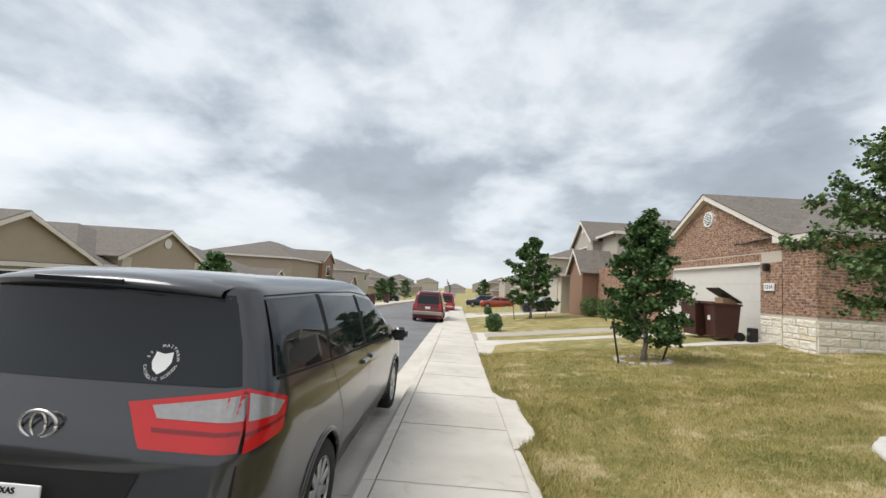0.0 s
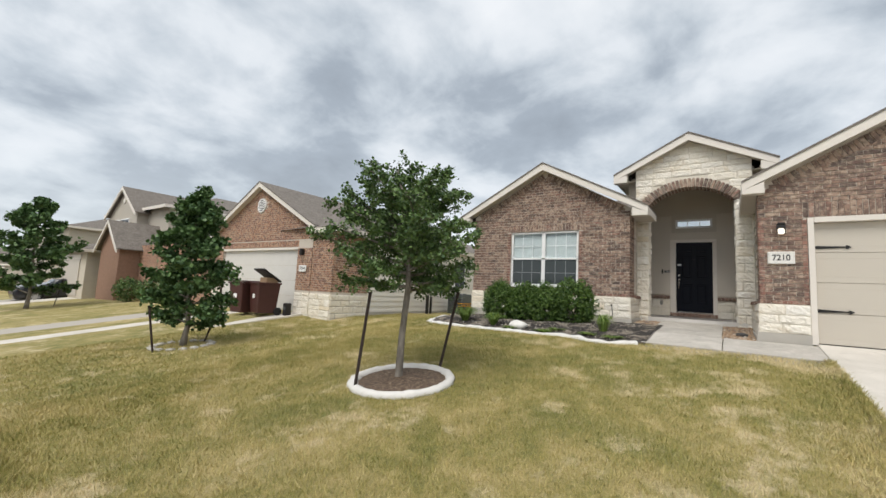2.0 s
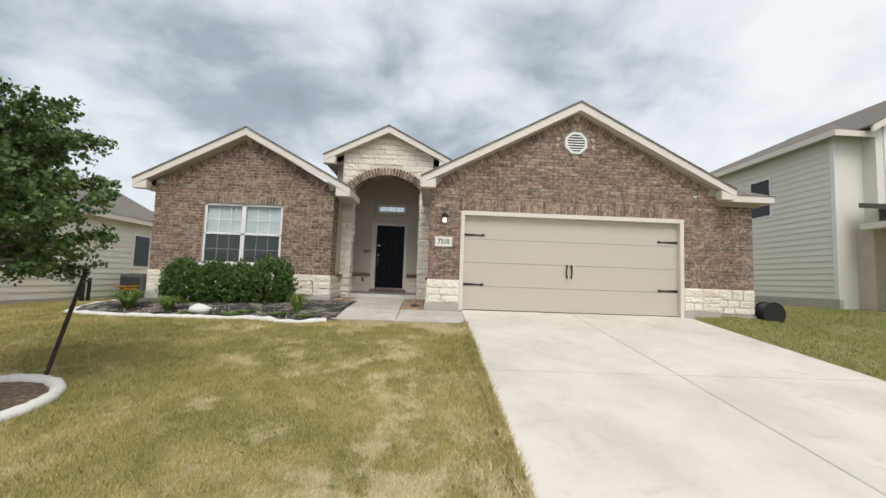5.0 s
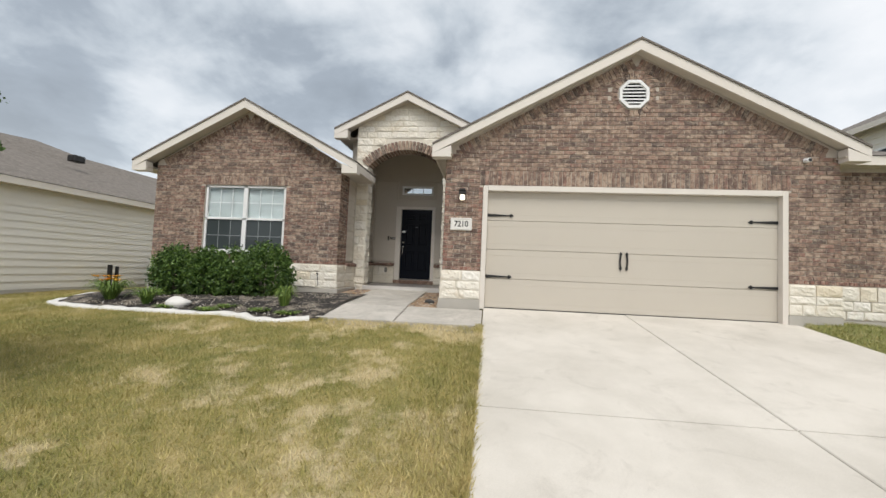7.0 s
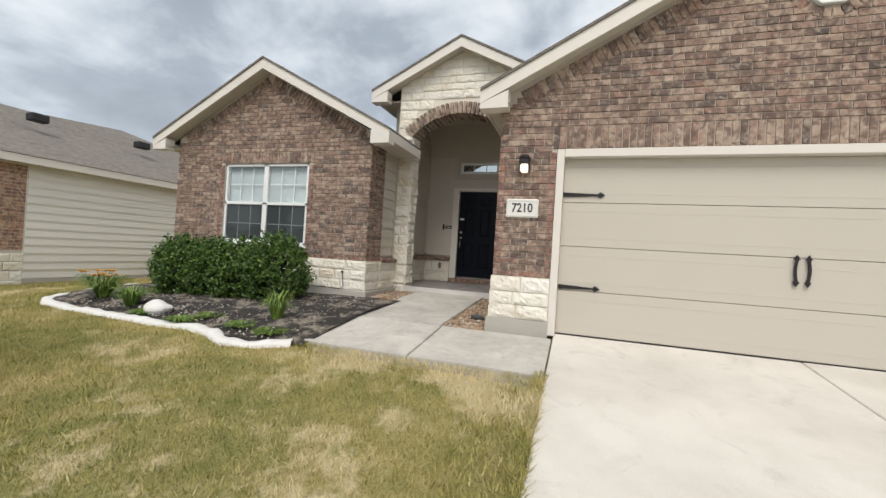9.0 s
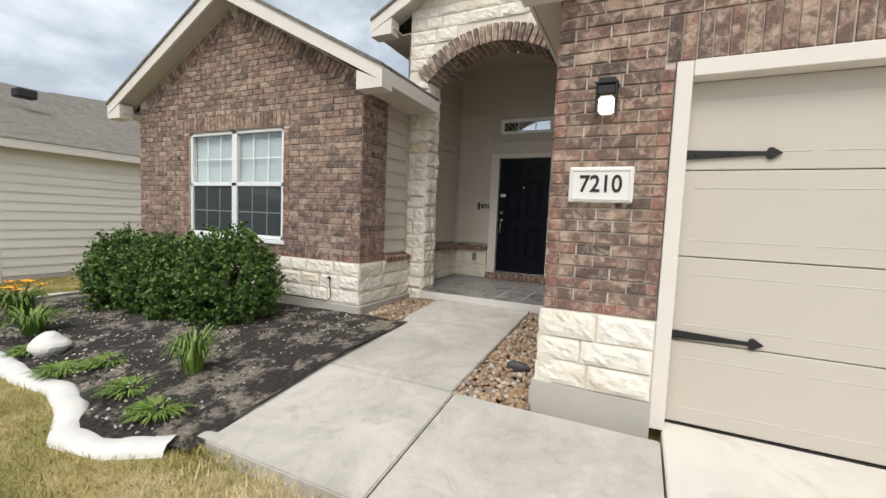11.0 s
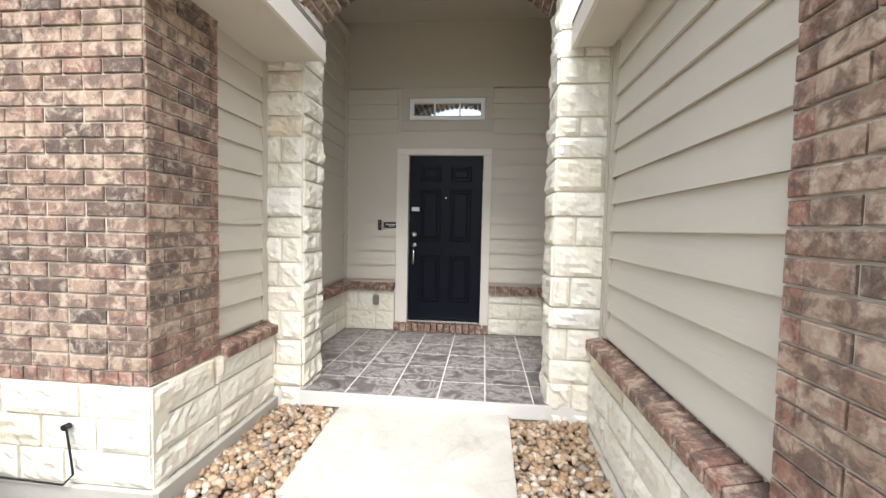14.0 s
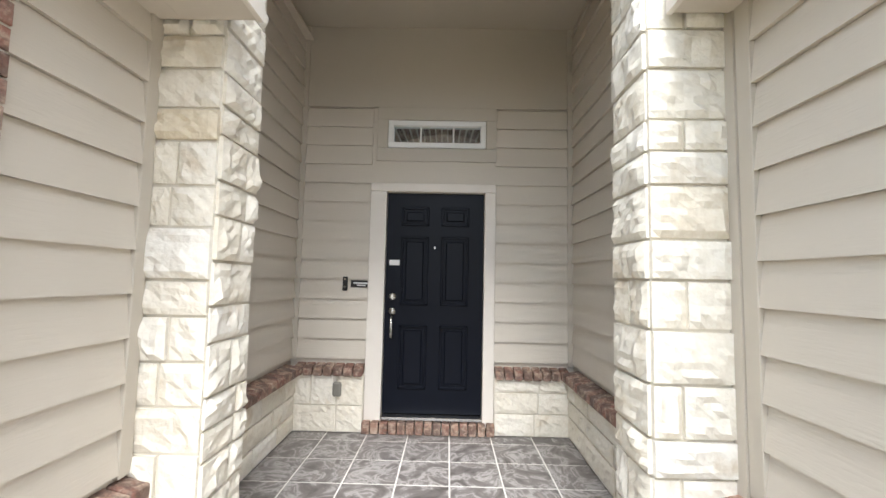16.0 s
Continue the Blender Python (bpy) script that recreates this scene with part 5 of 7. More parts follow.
def wheelie_bin(at, turn, lid_open, label):
    t = thing("wheelie_bin", label, "bin", at, turn, "bins by the garage")
    bm = box(-0.36, 0.36, -0.33, 0.33, 0.08, 1.02, 0.02)
    for v in bm.verts:
        k = 0.80 + 0.20 * v.co.z / 1.02
        v.co.x *= k
        v.co.y *= k
    part("body", bm, BIN, t)
    part("rim", box(-0.39, 0.39, -0.36, 0.36, 1.0, 1.06, 0.012), BIN, t)
    bm = box(-0.40, 0.36, -0.37, 0.37, 0.0, 0.05, 0.02)
    bmesh.ops.transform(bm, matrix=Matrix.Translation((0, 0, 1.065)) if not lid_open else Matrix.Translation((0.36, 0, 1.07)) @ pose(0, 0, 0, 0, 32, 0) @ Matrix.Translation((-0.36, 0, 0)), verts=bm.verts)
    part("lid", bm, BIN if not lid_open else BLACK, t)
    if lid_open:
        part("cardboard", box(-0.1, 0.3, -0.25, 0.2, 0.8, 1.22, 0.01), plain("cardboard", (0.33, 0.22, 0.13), 0.9), t, "brown cardboard sticking out")
    for yy in (-0.3, 0.3):
        part("wheel", disc((0.33, yy, 0.13), 0.13, 0.05, "y"), BLACK, t)
    part("panel_mark", box(-0.352, -0.345, -0.08, 0.08, 0.55, 0.68), WHITE, t)


nx, ny = 7.4, 13.3
wheelie_bin((7.25, 14.05, ground(7.25, 14.05) + 0.01), 8, False, "maroon plastic wheelie bin with closed lid")
wheelie_bin((7.5, 13.3, ground(7.5, 13.3) + 0.01), -6, True, "maroon wheelie bin with open lid and cardboard")
sm = thing("speaker_box", "small black box on the driveway edge", "box", (8.0, 12.75, ground(8.0, 12.75) + 0.01))
part("box", box(-0.1, 0.1, -0.1, 0.1, 0, 0.42, 0.02), BLACK, sm)
part("dial", disc((-0.104, 0, 0.25), 0.05, 0.01), GREY_PLASTIC, sm)

# ---- other houses ----
TAN = plain("tan_stucco", (0.40, 0.335, 0.26), 0.85, vary=0.12, scale=2, bump=0.2)
GREIGE = plain("greige_siding", (0.45, 0.41, 0.35), 0.7, vary=0.1, scale=2)
CREAM = plain("cream_stone", (0.60, 0.54, 0.44), 0.85, vary=0.2, scale=4, bump=0.4)
FARBRICK = plain("far_brick", (0.33, 0.20, 0.14), 0.9, vary=0.35, scale=9, bump=0.4)


def simple_house(label, face_x, toward, y0, y1, deep, base, wall_h, ridge_h, wall_mat, gables=(), windows=(), doors=(), axis="y"):
    """A far house: its body with a hip roof, gables on the street side, windows and garage doors. toward: -1 when it faces -x."""
    h = thing("house", label, "house")
    xb = face_x - toward * deep
    a, b = min(face_x, xb), max(face_x, xb)
    part("wall", box(a, b, y0, y1, base - 0.6, base + wall_h), wall_mat, h)
    bm = bmesh.new()
    o, e = 0.4, base + wall_h
    inset = min((y1 - y0), deep) / 2
    c = [bm.verts.new(p) for p in ((a - o, y0 - o, e), (b + o, y0 - o, e), (b + o, y1 + o, e), (a - o, y1 + o, e))]
    if (y1 - y0) >= deep:
        r = [bm.verts.new(((a + b) / 2, y0 + inset, e + ridge_h)), bm.verts.new(((a + b) / 2, y1 - inset, e + ridge_h))]
        fs = ((c[0], c[1], r[0]), (c[1], c[2], r[1], r[0]), (c[2], c[3], r[1]), (c[3], c[0], r[0], r[1]), (c[3], c[2], c[1], c[0]))
    else:
        r = [bm.verts.new((a + inset, (y0 + y1) / 2, e + ridge_h)), bm.verts.new((b - inset, (y0 + y1) / 2, e + ridge_h))]
        fs = ((c[0], c[1], r[1], r[0]), (c[1], c[2], r[1]), (c[2], c[3], r[0], r[1]), (c[3], c[0], r[0]), (c[3], c[2], c[1], c[0]))
    for f in fs:
        bm.faces.new(f)
    part("roof", bm, SHINGLE, h)
    bm = bmesh.new()
    for p in ((a - o - 0.01, b + o + 0.01, y0 - o - 0.01, y0 - o + 0.02), (a - o - 0.01, b + o + 0.01, y1 + o - 0.02, y1 + o + 0.01), (a - o - 0.01, a - o + 0.02, y0 - o, y1 + o), (b + o - 0.02, b + o + 0.01, y0 - o, y1 + o)):
        add_box(bm, *p, e - 0.17, e + 0.01)
    part("eave_board", bm, TRIM, h)
    for g0, g1, out, top_z, eave_z, mat, vent_r in gables:
        fx = face_x + toward * out
        mid = (g0 + g1) / 2
        bm = prism([(g0, base - 0.6), (g1, base - 0.6), (g1, eave_z), (mid, top_z), (g0, eave_z)], "x", min(fx, xb), max(fx, xb)) if False else prism([(g0, base - 0.6), (g1, base - 0.6), (g1, eave_z), (mid, top_z), (g0, eave_z)], "x", min(fx, fx - toward * 5.0), max(fx, fx - toward * 5.0))
        w = part("gable_wall", bm, mat, h)
        k = (top_z - eave_z) / ((g1 - g0) / 2)
        for s in (-1, 1):
            hw = (g1 - g0) / 2 + 0.35
            lo_z = top_z - k * hw
            x0, x1 = sorted((fx + toward * 0.25, fx - toward * 6.5))
            part("roof_plane", prism([(mid, top_z + 0.14), (mid + s * hw, lo_z + 0.14), (mid + s * hw, lo_z + 0.08), (mid, top_z + 0.08)], "x", x0, x1), SHINGLE, h)
            x0, x1 = sorted((fx + toward * 0.28, fx + toward * 0.2))
            part("rake_board", prism([(mid, top_z + 0.10), (mid + s * hw, lo_z + 0.10), (mid + s * hw, lo_z - 0.1), (mid, top_z - 0.1)], "x", x0, x1), TRIM, h)
        if vent_r:
            part("gable_vent", disc((fx + toward * 0.03, mid, top_z - 0.75), vent_r, 0.06), TRIM, h)
    for kind, wx, u0, u1, z0, z1 in windows:
        # kind x: on a wall facing the street; y: on a wall facing along it
        if kind == "x":
            fr = box(wx - 0.04, wx + 0.04, u0, u1, z0, z1)
            panes = [(wx - 0.05, wx + 0.05, u0 + 0.07, (u0 + u1) / 2 - 0.03, z0 + 0.07, z1 - 0.07), (wx - 0.05, wx + 0.05, (u0 + u1) / 2 + 0.03, u1 - 0.07, z0 + 0.07, z1 - 0.07)]
        else:
            fr = box(u0, u1, wx - 0.04, wx + 0.04, z0, z1)
            panes = [(u0 + 0.07, u1 - 0.07, wx - 0.05, wx + 0.05, z0 + 0.07, (z0 + z1) / 2 - 0.03), (u0 + 0.07, u1 - 0.07, wx - 0.05, wx + 0.05, (z0 + z1) / 2 + 0.03, z1 - 0.07)]
        wd = part("window", fr, WHITE, h)
        for p in panes:
            part("pane", box(*p), DARK_GLASS, wd)
    for dx_, u0, u1, z0, z1 in doors:
        part("garage_door", box(dx_ - 0.03, dx_ + 0.03, u0, u1, z0, z1), GARAGE, h, "pale sectional garage door")
    return h


# two-storey pale house beyond the driveway
SX, SYN = 12.6, -12.3
sh = simple_house("two-storey pale siding house with stone porch", SX, -1, -20.5, SYN, 11, 1.25, 5.25, 2.2, PALE_SIDING, gables=[(-19.6, -13.2, 0.4, 8.6, 6.7, PALE_SIDING, 0.3)],
                  windows=[("y", SYN, 15.0, 16.0, 4.25, 5.75), ("x", SX - 0.45, -15.9, -14.6, 4.5, 6.0), ("x", SX - 0.02, -15.6, -14.2, 1.9, 3.3)])
fs = Face("left", SYN)
sw = part("side_siding", box(SX, SX + 11, SYN, SYN + 0.01, 1.25, 6.5), PALE_SIDING, sh)
boards(fs, SX, SX + 11, 1.3, 6.4, sw, PALE_SIDING, 0.2)
part("foundation", box(SX - 0.02, SX + 11, SYN - 0.1, SYN + 0.03, 0.5, 1.28), FOUNDATION, sh)
part("corner_board", box(SX - 0.03, SX + 0.12, SYN + 0.02, SYN + 0.05, 1.3, 6.4), WHITE, sh)
for k in range(8):
    part("batten", box(SX - 0.44, SX - 0.40, -13.5 - 0.55 * k, -13.44 - 0.55 * k, 3.9, 6.7), WHITE, sh)
for yy in (-14.45, -16.05):
    part("shutter", box(SX - 0.47, SX - 0.42, yy - 0.2, yy + 0.2, 4.5, 6.0, 0.01), plain("taupe_shutter", (0.24, 0.215, 0.185), 0.6), sh)
part("porch_roof", prism([(SX - 2.6, 3.75), (SX - 0.38, 4.25), (SX - 0.38, 4.1), (SX - 2.6, 3.6)], "y", -19.8, -12.6), SHINGLE, sh)
part("porch_beam", box(SX - 2.62, SX - 0.4, -19.8, -12.58, 3.42, 3.60), TRIM, sh)
pst = part("porch_pillar", box(SX - 2.4, SX - 1.2, -13.35, -12.7, 0.8, 3.42), STONE_JOINT, sh)
for f, u0, u1 in ((Face("front", SX - 2.4), -13.35, -12.7), (Face("left", -12.7), SX - 2.4, SX - 1.2)):
    stones(f, u0, u1, 1.2, 3.42, pst, 81 + int(u0), 0.15, 0.25, (0.25, 0.5))
part("lower_wall", box(SX - 0.5, SX, -19.5, -12.9, 0.9, 3.5), CREAM, sh)

# along this side of the street, past the brick house
zz = slope(32)
simple_house("two-storey pale house with narrow stone garage front", 9.8, -1, 27.5, 37.0, 11, zz + 0.9, 5.3, 1.9, GREIGE, gables=[(27.3, 30.2, 2.2, zz + 4.9, zz + 3.6, FARBRICK, 0), (30.5, 35.2, 0.6, zz + 7.6, zz + 6.0, GREIGE, 0.2)],
             windows=[("x", 9.17, 31.6, 33.0, zz + 4.2, zz + 5.6), ("x", 9.17, 33.4, 34.8, zz + 4.2, zz + 5.6)])
gz = zz + 0.7
gb = simple_house("single-storey pale stone garage wing with hip roof", 7.2, -1, 31.0, 37.0, 6, gz, 2.7, 1.2, CREAM, doors=[(7.17, 32.0, 36.2, gz, gz + 2.15)])
part("door_head", box(7.12, 7.2, 31.8, 36.4, gz + 2.15, gz + 2.4), TRIM, gb)
zz = slope(50)
h50 = simple_house("two-storey pale house with solar panels on its roof", 9.5, -1, 46.0, 57.0, 12, zz + 0.9, 5.4, 2.2, GREIGE, windows=[("x", 9.46, 48, 49.4, zz + 4.3, zz + 5.6), ("x", 9.46, 52, 53.4, zz + 4.3, zz + 5.6)])
part("solar_panel", prism([(46.6, zz + 6.75), (50.6, zz + 8.3), (50.6, zz + 8.4), (46.6, zz + 6.85)], "x", 13.0, 18.0), DARK_GLASS, h50, "dark solar panels")
# across the street
rz = -1.3
simple_house("single-storey tan house with long brown roof", -18.5, 1, 8.0, 20.0, 12, rz - 0.1, 2.6, 2.9, FARBRICK, gables=[(13.2, 20.2, 0.3, rz + 4.5, rz + 2.6, TAN, 0)], windows=[("x", -18.1, 15.5, 18.2, rz + 0.9, rz + 2.2)])
oh = simple_house("single-storey tan gabled house across the street", -19.5, 1, 20.5, 29.0, 12, rz, 2.6, 2.4, FARBRICK, gables=[(22.6, 29.6, 0.5, rz + 4.9, rz + 3.15, TAN, 0.32)], doors=[(-18.96, 23.6, 28.6, rz, rz + 2.2)])
for yy in (22.7, 28.9):
    part("stone_corner", box(-19.4, -18.93, yy, yy + 0.65, rz - 0.3, rz + 3.1), CREAM, oh)
simple_house("single-storey brown-roofed house with brick gable", -19.0, 1, 31.0, 43.5, 13, rz - 0.4, 2.5, 2.7, TAN, gables=[(38.6, 43.2, 0.8, rz + 3.1, rz + 1.6, FARBRICK, 0.4)])
simple_house("two-storey tan house with brick end", -19.5, 1, 47.0, 60.5, 11, rz - 0.8, 5.5, 2.2, TAN, gables=[(56.0, 60.8, 0.5, rz + 6.3, rz + 4.9, FARBRICK, 0)], windows=[("x", -18.97, 57.6, 59.2, rz + 2.9, rz + 4.3)])
simple_house("single-storey greige house with small gable", -18.5, 1, 64.0, 73.0, 11, slope(68) - 0.5, 2.6, 2.4, GREIGE, gables=[(67, 71, 0.5, slope(68) + 3.6, slope(68) + 2.1, TAN, 0)])
simple_house("two-storey greige house down the street", -20.0, 1, 76.0, 90.0, 11, slope(83) - 0.4, 5.3, 2.2, GREIGE, windows=[("x", -19.97, 85.5, 87, slope(83) + 3.1, slope(83) + 4.4)])
rng = random.Random(9)
for k in range(7):
    y0 = 98 + 17 * k
    two = k % 3 == 1
    simple_house("brown-roofed house far down the street", -20.0 + rng.uniform(-2, 2), 1, y0, y0 + 13, 11, slope(y0) - 0.3, 5.2 if two else 2.7, 2.3, GREIGE if k % 2 else TAN)
    simple_house("brown-roofed house far down the street", 10.0 + rng.uniform(-1, 2), -1, y0 - 36, y0 - 23, 11, slope(y0 - 36) + 0.6, 5.2 if k % 3 == 2 else 2.7, 2.3, TAN if k % 2 else GREIGE)
for k in range(6):
    simple_house("distant house closing the end of the street", -40 + 16 * k, -1, 232, 244, 12, -2.4, 5.2 if k % 2 else 2.8, 2.3, GREIGE)
# houses behind the walk, closing the street
simple_house("single-storey tan house further up the street", -19.0, 1, -10.0, 4.0, 12, 0.0, 2.7, 2.4, FARBRICK)
simple_house("single-storey tan house further up the street", -19.0, 1, -28.0, -14.0, 12, 0.3, 2.7, 2.4, TAN)
simple_house("single-storey brick house further up the street", 10.0, -1, -40.0, -27.0, 12, 1.2, 2.7, 2.4, FARBRICK)

# ---- vehicles ----
def car_paint(name, col):
    n = Nodes(name, 0.28, 0.7, 0.5)
    n.color(n.mix(n.noise(400, 2, where="world"), col, tuple(c * 1.5 for c in col)))
    n.p.inputs["Coat Weight"].default_value = 0.9
    n.p.inputs["Coat Roughness"].default_value = 0.04
    return n.m


TYRE = plain("tyre_rubber", (0.02, 0.02, 0.02), 0.85, vary=0.3)
RIM = plain("alloy_rim", (0.50, 0.50, 0.51), 0.3, metal=0.9)
RED_LAMP = plain("red_lamp_plastic", (0.50, 0.012, 0.012), 0.12, spec=0.6)
DARK_RED_LAMP = plain("dark_red_lamp_plastic", (0.20, 0.006, 0.008), 0.15, spec=0.6)
CLEAR_LAMP = plain("clear_lamp_plastic", (0.40, 0.39, 0.39), 0.10, metal=0.3, spec=0.6, vary=0.4, scale=30)
SEAM = plain("body_seam", (0.008, 0.008, 0.008), 0.8)


class Shell:
    """A car body from horizontal slices: each a rounded rectangle. zs: heights; rear, front: its ends; wide: its half width; rr, rf: corner radii."""

    def __init__(self, zs, rear, front, wide, rr, rf):
        self.zs, self.t = zs, (rear, front, wide, rr, rf)

    def at(self, z):
        return [float(np.interp(z, self.zs, q)) for q in self.t]

    def side(self, y, z):
        r, f, w, rr, rf = self.at(z)
        if y < r + rr:
            d = min(1.0, max(0.0, (r + rr - y) / rr))
            return w - rr * 0.55 + rr * 0.55 * math.sqrt(1 - d * d)
        if y > f - rf:
            d = min(1.0, max(0.0, (y - f + rf) / rf))
            return w - rf * 0.55 + rf * 0.55 * math.sqrt(1 - d * d)
        return w

    def back(self, x, z):
        r, f, w, rr, rf = self.at(z)
        k = (abs(x) - (w - rr * 0.55)) / (rr * 0.55)
        bulge = 0.05 * (x / w) ** 2
        return r + bulge if k <= 0 else r + bulge + rr * (1 - math.sqrt(max(0.0, 1 - min(1.0, k) ** 2)))

    def body(self, wheels, radius):
        zs = sorted(set([round(z, 3) for z in np.arange(self.zs[0], self.zs[-1], 0.04)] + list(self.zs)))
        rows = []
        for z in zs:
            r, f, w, rr, rf = self.at(z)
            pts = [(x, self.back(x, z)) for x in np.linspace(-w + rr * 0.55, w - rr * 0.55, 13)]
            pts = [(x, y) for x, y in pts]
            right = []
            for a in np.linspace(0, math.pi / 2, 7)[1:]:
                x = w - rr * 0.55 + rr * 0.55 * math.sin(a)
                right.append((x, r + 0.05 * min(1, (x / w)) ** 2 * math.cos(a) + rr * (1 - math.cos(a))))
            mids = [(w, y) for y in np.linspace(r + rr, f - rf, 62)[1:-1]]
            nose = [(w - rf * 0.55 + rf * 0.55 * math.cos(a), f - rf + rf * math.sin(a)) for a in np.linspace(0, math.pi / 2, 8)]
            half = right + mids + nose
            ring = pts + half + [(x, f) for x in np.linspace(w - rf * 0.55, -w + rf * 0.55, 9)[1:-1]] + [(-x, y) for x, y in half[::-1]]
            rows.append([(x, y, z) for x, y in ring])
        bm = bmesh.new()
        vr = [[bm.verts.new(p) for p in row] for row in rows]
        k = len(rows[0])
        for a, b in zip(vr, vr[1:]):
            for i in range(k):
                q = [a[i], a[(i + 1) % k], b[(i + 1) % k], b[i]]
                c = sum((v.co for v in q), Vector()) / 4
                if any((c.y - wy) ** 2 + (c.z - wz) ** 2 < radius ** 2 for wy, wz in wheels) and abs(c.x) > 0.45:
                    continue
                bm.faces.new(q)
        bm.faces.new(vr[-1])
        bm.faces.new(vr[0][::-1])
        return bm

    def drape(self, corners, where, off=0.004, nu=10, nv=8, thick=0.0):
        """A four-cornered patch laid on the shell. corners: (y, z) on a side or (x, z) on the back, in turn round the patch."""
        bm = bmesh.new()
        g = []
        c = [Vector(p) for p in corners]
        for j in range(nv + 1):
            row = []
            for i in range(nu + 1):
                u, v = i / nu, j / nv
                p = (c[0] * (1 - u) + c[1] * u) * (1 - v) + (c[3] * (1 - u) + c[2] * u) * v
                if where == "back":
                    row.append(bm.verts.new((p.x, self.back(p.x, p.y) - off, p.y)))
                else:
                    s = 1 if where == "right" else -1
                    row.append(bm.verts.new((s * (self.side(p.x, p.y) + off), p.x, p.y)))
            g.append(row)
        for j in range(nv):
            for i in range(nu):
                bm.faces.new((g[j][i], g[j][i + 1], g[j + 1][i + 1], g[j + 1][i]))
        return bm

    def line(self, pts, where, wide=0.006, off=0.003):
        bm = bmesh.new()
        prev = None
        fine = []
        for (a, b), (c, d) in zip(pts, pts[1:]):
            for k in range(8):
                fine.append((a + (c - a) * k / 8, b + (d - b) * k / 8))
        fine.append(pts[-1])
        for i, (p, z) in enumerate(fine):
            q = fine[min(i + 1, len(fine) - 1)]
            o = fine[max(i - 1, 0)]
            d = Vector((q[0] - o[0], q[1] - o[1])).normalized()
            nrm = Vector((-d.y, d.x)) * wide / 2
            now = []
            for s in (-1, 1):
                a, b = p + s * nrm.x, z + s * nrm.y
                now.append(bm.verts.new((a, self.back(a, b) - off, b) if where == "back" else ((1 if where == "right" else -1) * (self.side(a, b) + off), a, b)))
            if prev:
                bm.faces.new((prev[0], prev[1], now[1], now[0]))
            prev = now
        return bm


def wheel(parent, x, y, r, s):
    bm = bmesh.new()
    prof = [(r * 0.66, -0.10), (r * 0.9, -0.11), (r, -0.08), (r, 0.08), (r * 0.9, 0.11), (r * 0.66, 0.10)]
    rings = []
    for k in range(32):
        a = 2 * math.pi * k / 32
        rings.append([bm.verts.new((x + q, y + p * math.cos(a), r + p * math.sin(a))) for p, q in prof])
    for k in range(32):
        for i in range(5):
            bm.faces.new((rings[k][i], rings[k][i + 1], rings[(k + 1) % 32][i + 1], rings[(k + 1) % 32][i]))
    w = part("wheel", bm, TYRE, parent, "", True)
    part("rim_back", disc((x + s * 0.03, y, r), r * 0.66, 0.04), DARK, w)
    bm = bmesh.new()
    for k in range(10):
        a = 2 * math.pi * k / 10
        add_box(bm, -0.012, 0.012, -0.028, 0.028, 0.03, r * 0.66, 0.006, Matrix.Translation((x + s * 0.08, y, r)) @ Matrix.Rotation(a, 4, "X"))
    tube(bm, [(x + s * 0.085, y + r * 0.66 * math.cos(a), r + r * 0.66 * math.sin(a)) for a in (2 * math.pi * k / 24 for k in range(25))], [0.014] * 25, 6)
    part("rim", bm, RIM, w, "silver alloy rim")
    part("hub_cap", disc((x + s * 0.09, y, r), 0.045, 0.03), RIM, w)


def car_base(name, label, at, shell, paint, wheels, r, turn=0.0, group=""):
    c = thing(name, label, "car", at, turn, group)
    wz = r
    part("body", shell.body([(y, wz) for y in wheels], r + 0.05), paint, c, "", True)
    for y in wheels:
        for s in (-1, 1):
            w = shell.side(y, 0.6) - 0.11
            wheel(c, s * w, y, r, s)
        part("wheel_well", box(-0.72, 0.72, y - r - 0.05, y + r + 0.05, 0.25, r * 2 + 0.08), DARK, c)
        for s in (-1, 1):
            bm = bmesh.new()
            pts = [(s * (shell.side(y + (r + 0.055) * math.cos(a), wz + (r + 0.055) * math.sin(a)) - 0.004), y + (r + 0.055) * math.cos(a), wz + (r + 0.055) * math.sin(a)) for a in np.linspace(-0.25, math.pi + 0.25, 26)]
            tube(bm, pts, [0.022] * 26, 6)
            part("arch_lip", bm, paint, c, "", True)
    return c


# minivan at the kerb
VZ = [0.22, 0.30, 0.50, 0.72, 0.92, 1.00, 1.08, 1.15, 1.40, 1.57, 1.64, 1.68, 1.71, 1.73]
van_shell = Shell(VZ, [0.10, 0.03, 0.0, 0.02, 0.06, 0.09, 0.13, 0.16, 0.27, 0.33, 0.34, 0.40, 0.55, 0.9],
                  [4.95, 5.05, 5.08, 5.04, 4.90, 4.75, 4.50, 4.30, 3.72, 3.35, 3.18, 3.05, 2.9, 2.6],
                  [0.90, 0.945, 0.98, 0.99, 0.985, 0.975, 0.955, 0.935, 0.84, 0.755, 0.71, 0.65, 0.55, 0.35],
                  [0.30, 0.34, 0.36, 0.36, 0.36, 0.36, 0.35, 0.34, 0.30, 0.26, 0.25, 0.25, 0.25, 0.2], [0.5, 0.6, 0.7, 0.7, 0.7, 0.7, 0.7, 0.7, 0.6, 0.5, 0.45, 0.4, 0.4, 0.3])
VAN_PAINT = car_paint("grey_metallic_paint", (0.034, 0.035, 0.038))
van = car_base("minivan", "dark grey metallic minivan parked at the kerb", (-2.11, 2.55, -0.36), van_shell, VAN_PAINT, (1.07, 4.10), 0.335)
S = van_shell
